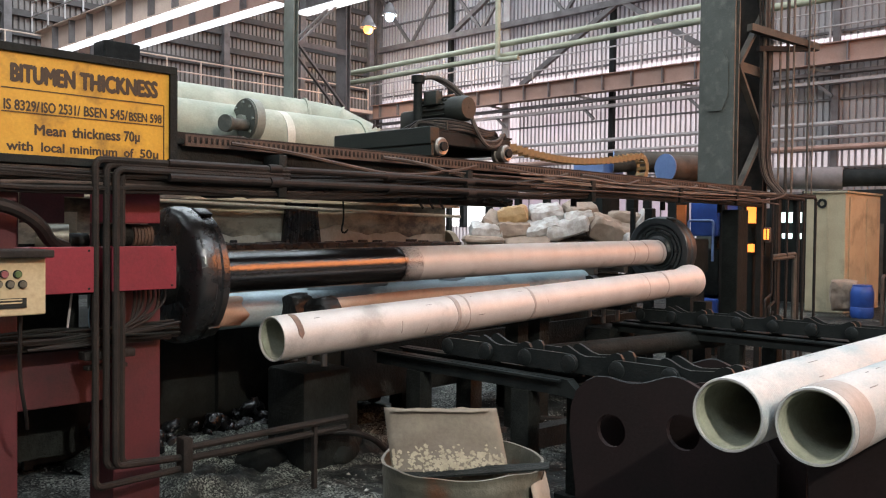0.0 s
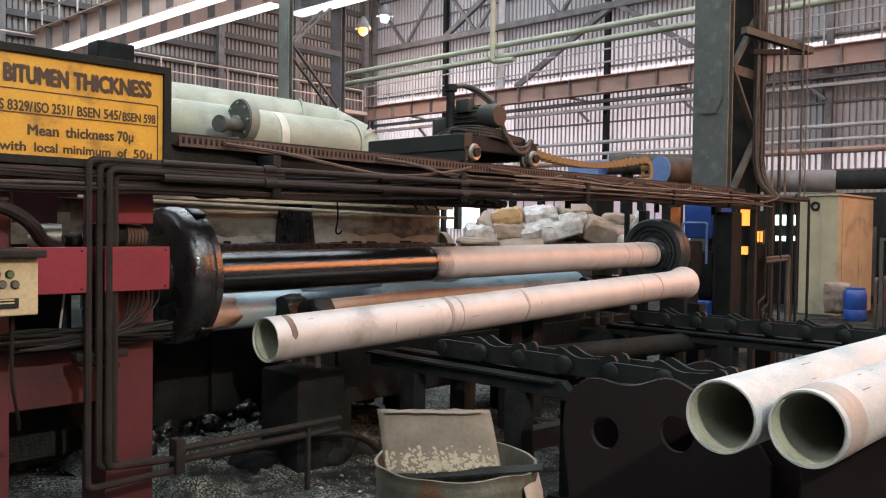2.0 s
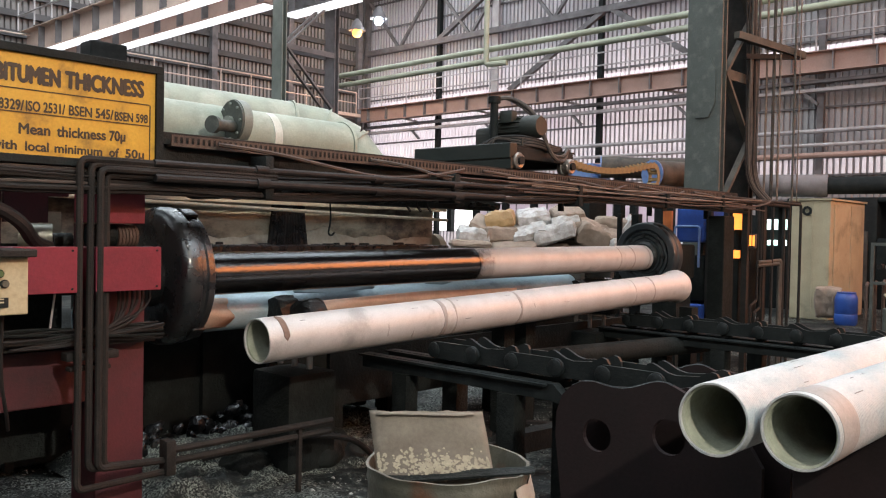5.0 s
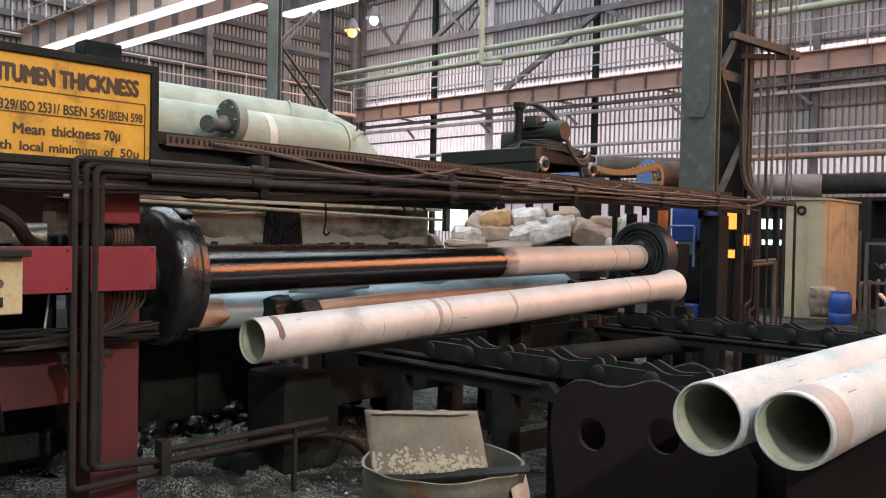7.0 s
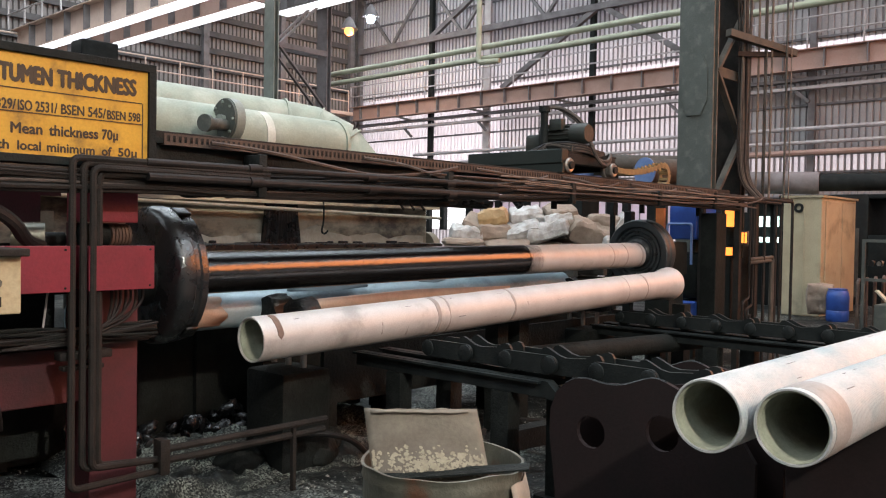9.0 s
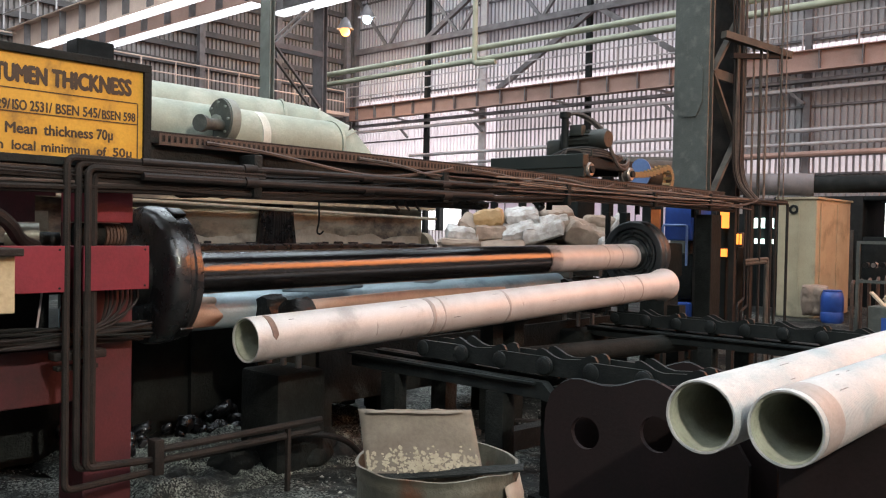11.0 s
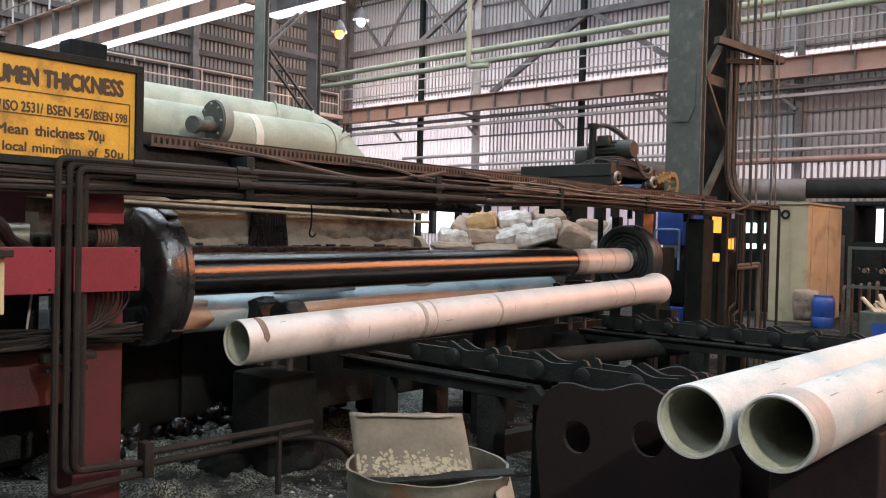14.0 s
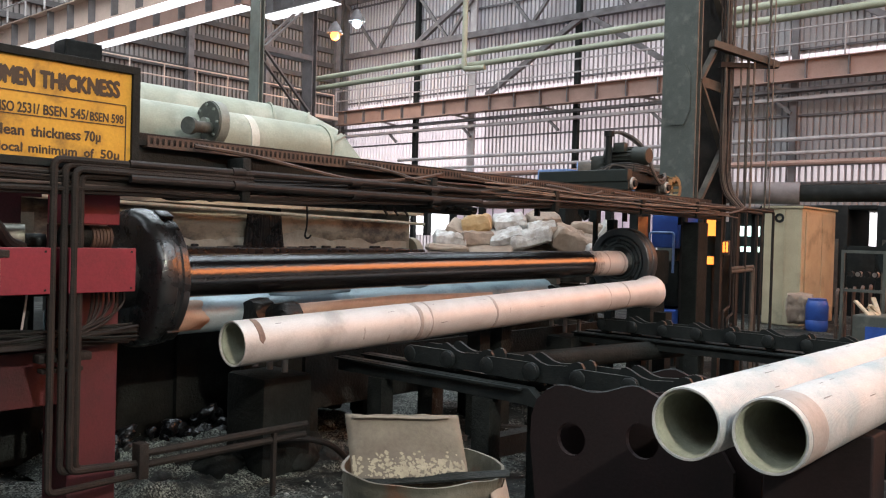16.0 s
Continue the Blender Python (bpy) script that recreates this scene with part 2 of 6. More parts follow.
M["drum_steel"] = node_mat("grimy_drum_steel", (0.185, 0.18, 0.145), (0.10, 0.095, 0.072), 0.36, 0.3, 5, (0.4, 0.65), 0.3, 45,
                           third=(0.16, 0.075, 0.045), third_scale=3.5, third_mix=(0.56, 0.7))
M["card"] = node_mat("grey_cardboard", (0.175, 0.15, 0.118), (0.145, 0.12, 0.095), 0.9, 0, 5, (0.4, 0.7), 0.15, 50)
M["flake"] = node_mat("pale_paint_splash", (0.52, 0.46, 0.34), (0.42, 0.36, 0.26), 0.8, 0, 20)
M["panel_cream"] = node_mat("cream_panel_paint", (0.48, 0.41, 0.26), (0.40, 0.33, 0.20), 0.55, 0, 6, (0.4, 0.7), 0.1, 60,
                            third=(0.12, 0.08, 0.05), third_scale=14, third_mix=(0.66, 0.74))
M["button_pink"] = node_mat("faded_red_button", (0.28, 0.09, 0.10), (0.2, 0.06, 0.07), 0.5, 0, 20)
M["button_green"] = node_mat("faded_green_button", (0.08, 0.13, 0.045), (0.06, 0.10, 0.03), 0.5, 0, 20)
M["beige"] = node_mat("dirty_beige_booth", (0.42, 0.375, 0.255), (0.35, 0.31, 0.21), 0.7, 0, 1.8, (0.4, 0.65), 0.1, 40,
                      third=(0.20, 0.185, 0.125), third_scale=1.3, third_mix=(0.55, 0.72))
M["blue"] = node_mat("blue_plastic", (0.025, 0.085, 0.36), (0.02, 0.06, 0.26), 0.45, 0, 5)
M["blue_paint"] = node_mat("pale_blue_paint", (0.17, 0.27, 0.52), (0.13, 0.21, 0.42), 0.5, 0, 4)
M["sack"] = node_mat("brown_paper_sack", (0.30, 0.235, 0.185), (0.23, 0.175, 0.135), 0.8, 0, 6, (0.4, 0.65), 0.5, 18)
M["sack_tan"] = node_mat("tan_kraft_sack", (0.46, 0.30, 0.14), (0.36, 0.23, 0.11), 0.6, 0, 6, (0.4, 0.65), 0.6, 14)
M["sack_white"] = node_mat("white_woven_sack", (0.52, 0.51, 0.50), (0.36, 0.34, 0.32), 0.35, 0, 9, (0.42, 0.6), 0.9, 14, third=(0.25, 0.215, 0.18), third_scale=3.5, third_mix=(0.52, 0.66))
M["motor"] = node_mat("dark_green_motor_paint", (0.020, 0.026, 0.022), (0.032, 0.03, 0.026), 0.55, 0.0, 9, (0.4, 0.7), 0.3, 60)
M["carriage"] = node_mat("black_green_carriage_paint", (0.012, 0.019, 0.017), (0.02, 0.025, 0.022), 0.5, 0.1, 4, (0.4, 0.7), 0.2, 60)
M["bright_steel"] = node_mat("worn_wheel_steel", (0.42, 0.39, 0.36), (0.26, 0.22, 0.19), 0.42, 0.7, 8)
M["cable"] = node_mat("dusty_cable", (0.085, 0.066, 0.055), (0.04, 0.032, 0.028), 0.75, 0, 12)
M["cable_tan"] = node_mat("tan_dust_cable", (0.19, 0.135, 0.10), (0.10, 0.07, 0.053), 0.75, 0, 9)
M["cable_black"] = node_mat("black_rubber_hose", (0.013, 0.012, 0.012), (0.022, 0.02, 0.019), 0.6, 0, 12, ior=0.25)
M["chain_yellow"] = node_mat("yellow_brown_drag_chain", (0.30, 0.20, 0.085), (0.19, 0.125, 0.06), 0.6, 0, 8)
M["chalk"] = node_mat("chalky_duct_seam", (0.62, 0.64, 0.58), (0.52, 0.55, 0.49), 0.8, 0, 6)
M["pipe_rust"] = node_mat("brown_rust_drip", (0.20, 0.13, 0.10), (0.14, 0.09, 0.07), 0.7, 0, 12)
M["tar_sheen"] = node_mat("worn_tar_sheen", (0.012, 0.013, 0.015), (0.02, 0.02, 0.021), 0.22, 0, 7, (0.4, 0.7), 0.35, 30, 0.42, ior=0.9)
M["splash"] = node_mat("faded_paint_splash", (0.36, 0.315, 0.235), (0.28, 0.24, 0.175), 0.8, 0, 20)
M["tar_wet"] = node_mat("glossy_set_tar", (0.004, 0.004, 0.005), (0.008, 0.008, 0.008), 0.16, 0, 10, (0.4, 0.7), 0.5, 40, 0.5)
M["daylight"] = glow_mat("outdoor_daylight", (1.0, 0.97, 1.0), 2.0)
# emission that stands in for brightly lit girder undersides, no lamp
M["strip_white"] = glow_mat("white_underside_glow", (0.93, 0.95, 1.0), 1.5)
M["sodium"] = glow_mat("sodium_glow", (1.0, 0.40, 0.10), 2.6)
M["amber"] = glow_mat("hot_amber_glow", (1.0, 0.33, 0.055), 1.7)
M["cool_lamp"] = glow_mat("cool_lamp_glow", (0.72, 0.88, 1.0), 2.2)
M["cyan_lamp"] = glow_mat("green_white_lamp_glow", (0.75, 1.0, 0.92), 2.5)


# ---- building blocks ----
def box(bm, x0, x1, y0, y1, z0, z1, bevel=0.0):
    b = bmesh.new()
    bmesh.ops.create_cube(b, size=1, matrix=Matrix.Translation(((x0 + x1) / 2, (y0 + y1) / 2, (z0 + z1) / 2))
                          @ Matrix.Diagonal((abs(x1 - x0), abs(y1 - y0), abs(z1 - z0), 1)))
    if bevel:
        bmesh.ops.bevel(b, geom=b.edges[:], offset=bevel, segments=2, affect="EDGES", profile=0.5)
    merge(bm, b)
    return bm


def merge(bm, b, m=None):
    if m is not None:
        b.transform(m)
    me = bpy.data.meshes.new("tmp")
    b.to_mesh(me)
    b.free()
    bm.from_mesh(me)
    bpy.data.meshes.remove(me)


def along(p, q):
    p, q = Vector(p), Vector(q)
    return Matrix.Translation(p) @ (q - p).to_track_quat("Z", "Y").to_matrix().to_4x4(), (q - p).length


def rod(bm, p, q, r, seg=12, r2=None, caps=True):
    m, h = along(p, q)
    b = bmesh.new()
    bmesh.ops.create_cone(b, cap_ends=caps, segments=seg, radius1=r, radius2=r if r2 is None else r2, depth=h,
                          matrix=m @ Matrix.Translation((0, 0, h / 2)))
    merge(bm, b)
    return bm


def bar(bm, p, q, w, h, up=(0, 0, 1)):
    """A square bar from p to q, w wide, h along up."""
    p, q, up = Vector(p), Vector(q), Vector(up)
    z = (q - p).normalized()
    x = up.cross(z)
    x = x.normalized() if x.length > 1e-4 else Vector((1, 0, 0))
    y = z.cross(x)
    m = Matrix((x, y, z)).transposed().to_4x4()
    m.translation = (p + q) / 2
    b = bmesh.new()
    bmesh.ops.create_cube(b, size=1, matrix=m @ Matrix.Diagonal((w, h, (q - p).length, 1)))
    merge(bm, b)
    return bm


def sweep(bm, pts, r, seg=8, smooth=3):
    """A round hose or pipe through the points, with rounded bends."""
    pts = [Vector(p) for p in pts]
    for _ in range(smooth):
        new_pts = [pts[0]]
        for a, b in zip(pts, pts[1:]):
            new_pts += [a.lerp(b, 0.25), a.lerp(b, 0.75)]
        pts = new_pts + [pts[-1]]
    rings, ref = [], None
    for i, p in enumerate(pts):
        t = (pts[min(i + 1, len(pts) - 1)] - pts[max(i - 1, 0)]).normalized()
        if ref is None:
            ref = t.orthogonal().normalized()
        ref = (ref - t * ref.dot(t)).normalized()
        o = t.cross(ref)
        rings.append([bm.verts.new(p + r * (math.cos(a) * ref + math.sin(a) * o)) for a in (2 * math.pi * k / seg for k in range(seg))])
    for a, b in zip(rings, rings[1:]):
        for k in range(seg):
            bm.faces.new((a[k], a[(k + 1) % seg], b[(k + 1) % seg], b[k]))
    bm.faces.new(rings[0][::-1])
    bm.faces.new(rings[-1])
    return bm


def bend_pts(pts, r=0.08):
    """The same line with each corner cut short, so that sweep rounds the corners alone."""
    out = [Vector(pts[0])]
    for a, b, c in zip(pts, pts[1:], pts[2:]):
        a, b, c = Vector(a), Vector(b), Vector(c)
        out += [b + (a - b).normalized() * r, b, b + (c - b).normalized() * r]
    return out + [Vector(pts[-1])]


def lathe(bm, profile, m=None, seg=48):
    """Turns a closed profile of (radius, x) round the x axis."""
    b = bmesh.new()
    rings = [[b.verts.new((x, r * math.cos(a), r * math.sin(a))) for a in (2 * math.pi * k / seg for k in range(seg))] for r, x in profile]
    n = len(rings)
    for i in range(n):
        p, q = rings[i], rings[(i + 1) % n]
        for k in range(seg):
            b.faces.new((p[k], p[(k + 1) % seg], q[(k + 1) % seg], q[k]))
    bmesh.ops.recalc_face_normals(b, faces=b.faces[:])
    merge(bm, b, m)
    return bm


def plate(bm, outline, thick, m=None, bevel=0.0):
    """A flat plate of the outline (u, v) in the plane y-z, thick along x."""
    b = bmesh.new()
    f = b.faces.new([b.verts.new((0, u, v)) for u, v in outline])
    e = bmesh.ops.extrude_face_region(b, geom=[f])
    bmesh.ops.translate(b, verts=[v for v in e["geom"] if isinstance(v, bmesh.types.BMVert)], vec=(thick, 0, 0))
    bmesh.ops.recalc_face_normals(b, faces=b.faces[:])
    merge(bm, b, m)
    return bm


def make(name, bm, material, smooth=None):
    me = bpy.data.meshes.new(name)
    bmesh.ops.recalc_face_normals(bm, faces=bm.faces[:])
    bm.to_mesh(me)
    bm.free()
    for name_or_mat in material if isinstance(material, tuple) else (material,):
        me.materials.append(name_or_mat if not isinstance(name_or_mat, str) else M[name_or_mat])
    if smooth is not None:
        me.shade_smooth()
        me.set_sharp_from_angle(angle=radians(smooth))
    return new(name, me)


def part(name, bm, material, parent, label="", smooth=35):
    ob = make(name, bm, material, smooth)
    ob.parent = parent
    if label:
        tagged(ob, label)
    return ob


def thing(name, label, category, at=(0, 0, 0), group="", kind=""):
    ob = new(name)
    ob.location = at
    ob.empty_display_size = 0.2
    return tagged(ob, label, category, group, kind)


def single(name, bm, material, label, category, group="", kind="", smooth=35):
    return tagged(make(name, bm, material, smooth), label, category, group, kind)


def setting(name, bm, material, label="", smooth=None):
    return tagged(make(name, bm, material, smooth), label, "", "", "structure")


def B():
    return bmesh.new()


# ---- large structure ----
def ground():
    """One sheet to the horizon, uneven and littered near the machine."""
    def steps(lo, hi, a, b, fine):
        near = list(np.arange(a, b, fine))
        return [lo, lo / 2, a - 14, a - 5, a - 1.5] + near + [b + 1.5, b + 5, b + 14, hi / 2, hi]
    xs, ys = steps(-400, 500, 0.6, 9.6, 0.07), steps(-400, 500, 0.0, 7.2, 0.07)
    verts = []
    for x in xs:
        for y in ys:
            z = 0.0
            if 0.6 < x < 9.6 and 0 < y < 7.2:
                p = Vector((x, y, 0))
                z = 0.05 * noise.noise(p * 1.3) + 0.03 * noise.noise(p * 4.1) + 0.028 * abs(noise.noise(p * 11))
                z += 0.20 * max(0, noise.noise(p * 0.8 + Vector((3, 1, 0)))) * (1 if x < 5.5 else 0.4) - 0.05
            verts.append((x, y, z))
    n = len(ys)
    faces = [(i * n + j, (i + 1) * n + j, (i + 1) * n + j + 1, i * n + j + 1) for i in range(len(xs) - 1) for j in range(n - 1)]
    me = bpy.data.meshes.new("ground")
    me.from_pydata(verts, [], faces)
    me.materials.append(M["ground"])
    me.shade_smooth()
    ob = tagged(new("ground", me), "black oily factory floor, pale drifts for grey gritty scale and roof-light sheen", "floor", "", "structure")


def corrugated(bm, u0, u1, z0, z1, place, pitch=0.20, deep=0.075):
    """A sheet with trapezoid ribs that stand upright; place(u, depth, z) gives the point."""
    u, pts = u0, []
    while u < u1:
        for f, d in ((0, 0), (0.60, 0), (0.70, deep), (0.90, deep)):
            if u + f * pitch <= u1:
                pts.append((u + f * pitch, d))
        u += pitch
    low = [bm.verts.new(place(a, d, z0)) for a, d in pts]
    top = [bm.verts.new(place(a, d, z1)) for a, d in pts]
    for i in range(len(pts) - 1):
        # recessed faces take the second material, which paints their shade
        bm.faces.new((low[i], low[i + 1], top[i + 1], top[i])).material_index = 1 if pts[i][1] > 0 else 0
    return bm


XB, YA, ZR = 28.0, 31.6, 15.0
XW, YS = -14.0, -16.0


WALL_POSTS = ((31.2, "purlin"), (26.4, "steel_dark"), (23.1, "rail_pale"), (17.9, "steel_dark"), (13.7, "purlin"), (9.7, "purlin"), (5.4, "purlin"), (1.1, "purlin"))


def walls():
    east = lambda u, d, z: (XB + d, u, z)
    bm = B()
    YM = 13.6
    for z0, z1, y0, y1 in ((0, 1.75, YM, YA), (1.75, 2.93, 27.2, YA), (2.93, 7.70, YM, YA), (7.86, ZR, YM, YA)):
        corrugated(bm, y0, min(y1, 22.6) if z1 < 7.71 and z0 > 2.9 else y1, z0, z1, east)
    ob = setting("wall_east", bm, ("sheet", "groove"), "pale corrugated cladding, translucent with dusty patches and shade-darkened grooves")
    # brightly lit stretch, put into the sheet's colour; plain sheet darkens its grooves
    bm = corrugated(B(), 22.6, YA, 2.93, 7.70, east)
    setting("wall_east_lit", bm, ("sheet_lit", "sheet"), "translucent cladding made paler and clearer where the wall is lit more")
    runs = ((4.25, 7.70, YS, YM), (0, 1.75, YS, YM), (1.75, 2.93, 8.0, 12.2), (1.75, 2.93, YS, 7.1), (2.93, 3.75, YS, YM), (7.86, ZR, YS, YM))
    solid = None
    for z0, z1, y0, y1 in runs:
        bm = corrugated(B(), y0, y1, z0, z1, east)
        if solid is None:
            solid = setting("wall_east_solid", bm, ("sheet_solid", "groove"), "grey corrugated cladding with dusty patches and shade-darkened grooves")
        else:
            part("sheet_run", bm, ("sheet_solid", "groove"), solid, "", None)
    bm = corrugated(B(), YS, YA, 7.70, 7.86, east)
    setting("wall_east_clear", bm, ("sheet_clear", "sheet_clear"), "clear ribbed strip that lets daylight through")
    bm = corrugated(B(), YS, YM, 3.75, 4.25, east)
    setting("wall_east_band", bm, ("sheet", "groove"), "pale translucent ribbed band in the cladding")
    bm = B()
    for k, z in enumerate((2.93, 3.72, 4.28, 5.88, 8.0, 9.1, 10.2, 11.4, 12.6)):
        box(bm, XB - 0.09, XB - 0.005, YS, YA, z - 0.033, z + 0.033)
    part("rail", bm, "purlin", ob, "grey horizontal cladding rails", None)
    for y, m in WALL_POSTS:
        bm = box(B(), XB - 0.30, XB - 0.1, y - 0.07, y + 0.07, 0, ZR)
        w = 0.17 if m == "rail_pale" else 0.10
        box(bm, XB - 0.34, XB - 0.30, y - w, y + w, 0, ZR)
        part("post", bm, m, ob, "", None)
    edges = [27.2, 25.68, 24.15, 22.52, 21.04, 19.37, 17.81, 16.4, 14.9, 13.6]
    for y0, y1 in zip(edges[2:], edges[3:]):
        part("pane", box(B(), XB + 0.0, XB + 0.012, y1 + 0.14, y0 - 0.14, 1.75, 2.93), "dusty_pane", ob, "", None)
        part("pane_bar", box(B(), XB - 0.03, XB + 0.03, (y0 + y1) / 2 + 0.22, (y0 + y1) / 2 + 0.26, 1.75, 2.93), "purlin", ob, "", None)
    for y in edges[1:-1]:
        part("mullion", box(B(), XB - 0.2, XB + 0.06, y - 0.13, y + 0.13, 1.7, 2.95), "steel_dark", ob, "", None)
    bm = B()
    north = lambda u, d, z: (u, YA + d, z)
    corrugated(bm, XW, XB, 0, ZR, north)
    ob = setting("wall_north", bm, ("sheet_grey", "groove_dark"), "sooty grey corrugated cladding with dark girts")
    bm = B()
    for z in (3.4, 4.6, 5.6, 6.3, 7.0, 8.36, 9.06, 9.76, 10.46, 11.2, 12.0, 12.8):
        box(bm, XW, XB - 0.4, YA - 0.18, YA - 0.005, z - 0.12, z + 0.10)
    part("girt", bm, "girt_dark", ob, "", None)
    for x in (27.3, 23.2, 19.3, 15.0, 10.7, 6.4, 2.0, -2.4):
        part("post", box(B(), x - 0.13, x + 0.13, YA - 0.35, YA - 0.1, 0, ZR), "purlin", ob, "", None)
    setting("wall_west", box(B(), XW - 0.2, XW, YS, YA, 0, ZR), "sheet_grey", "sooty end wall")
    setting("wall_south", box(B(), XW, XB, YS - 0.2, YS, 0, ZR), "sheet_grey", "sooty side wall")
    setting("backdrop", box(B(), XB + 0.9, XB + 1.0, YS, YA, -0.2, 9), "daylight", "bright daylight outside the shed")


ROOF_LIGHTS = [(-13, -7.5), (3, 10.8), (12.6, 17.0), (21, 26)]


def roof():
    bm = B()
    edges = [XW] + [e for pair in ROOF_LIGHTS for e in pair] + [XB]
    for a, b in zip(edges[::2], edges[1::2]):
        box(bm, a, b, YS, YA, ZR, ZR + 0.15)
    for a, b in ROOF_LIGHTS:
        for y0, y1 in ((YS, -12), (-4, 0), (12, 16), (27, YA)):
            box(bm, a, b, y0, y1, ZR, ZR + 0.15)
    setting("ceiling", bm, "sheet_grey", "sooty sheet roof with long rooflights")
    for a, b in ROOF_LIGHTS:
        for y0, y1 in ((-12, -4), (0, 12), (16, 27)):
            power = ROOF_POWER * (b - a) * (y1 - y0) * (0.5 if a > 12 and y0 < 10 else 0.8 if a > 20 else 1.9 if a > 12 else 1.25)
            area("rooflight_sky", look(((a + b) / 2, (y0 + y1) / 2, ZR + 0.1), ((a + b) / 2, (y0 + y1) / 2 + 1e-4, 0)), b - a, y1 - y0, power, (0.84, 0.94, 1.0))


def girder(name, label, p, q, z0, z1, mat, step=1.2, width=0.35, strip=None):
    """A plate girder with flanges and stiffeners, along y from p to q (x, y)."""
    ob = thing(name, label, "girder")
    x = p[0]
    y0, y1 = sorted((p[1], q[1]))
    part("web", box(B(), x - 0.02, x + 0.02, y0, y1, z0 + 0.03, z1 - 0.03), mat, ob, "", None)
    part("flange", box(B(), x - width / 2, x + width / 2, y0, y1, z1 - 0.03, z1), mat, ob, "", None)
    part("flange", box(B(), x - width / 2, x + width / 2, y0, y1, z0, z0 + 0.03), mat, ob, "", None)
    y = y0 + 0.4
    while y < y1 - 0.2:
        part("stiffener", box(B(), x - width / 2 + 0.03, x - 0.02, y - 0.02, y + 0.02, z0 + 0.03, z1 - 0.03), "purlin", ob, "", None)
        y += step
    return ob


def railing(name, label, p, q, z, high=1.0, step=1.5, mat="rail_pale"):
    ob = thing(name, label, "railing")
    p, q = Vector((*p, z)), Vector((*q, z))
    n = max(2, int((q - p).length / step))
    for k in (0.5, 1.0):
        part("handrail", rod(B(), p + Vector((0, 0, high * k)), q + Vector((0, 0, high * k)), 0.03, 8), mat, ob)
    for i in range(n + 1):
        a = p.lerp(q, i / n)
        part("post", rod(B(), a, a + Vector((0, 0, high)), 0.03, 6), mat, ob)
    return ob


def lattice_column(name, label, x, y, long, wide, high, plate_mat, brace_mat, step=1.0, rear_mat=None):
    """Two plate legs a stride apart along x, laced with crossed angles."""
    ob = thing(name, label, "column", (x, y, 0))
    t = 0.16
    for a in (0, long - t):
        bm = B()
        box(bm, a, a + 0.03, -wide / 2, wide / 2, 0, high)
        box(bm, a + t - 0.03, a + t, -wide / 2, wide / 2, 0, high)
        box(bm, a + 0.03, a + t - 0.03, -0.02, 0.02, 0, high)
        part("leg", bm, plate_mat if a == 0 else rear_mat or brace_mat, ob, "", None)
    z, k = 0.4, 0
    while z < high - step:
        for yy in (-wide / 2 + 0.03, wide / 2 - 0.03):
            a, b = (t, long - t) if k % 2 == 0 else (long - t, t)
            part("lacing", bar(B(), (a, yy, z), (b, yy, z + step), 0.05, 0.09, (0, 1, 0)), brace_mat, ob, "", None)
            if k % 2 == 0:
                part("batten", box(B(), t, long - t, yy - 0.02, yy + 0.02, z - 0.07, z + 0.07), brace_mat, ob, "", None)
        z += step
        k += 1
    return ob


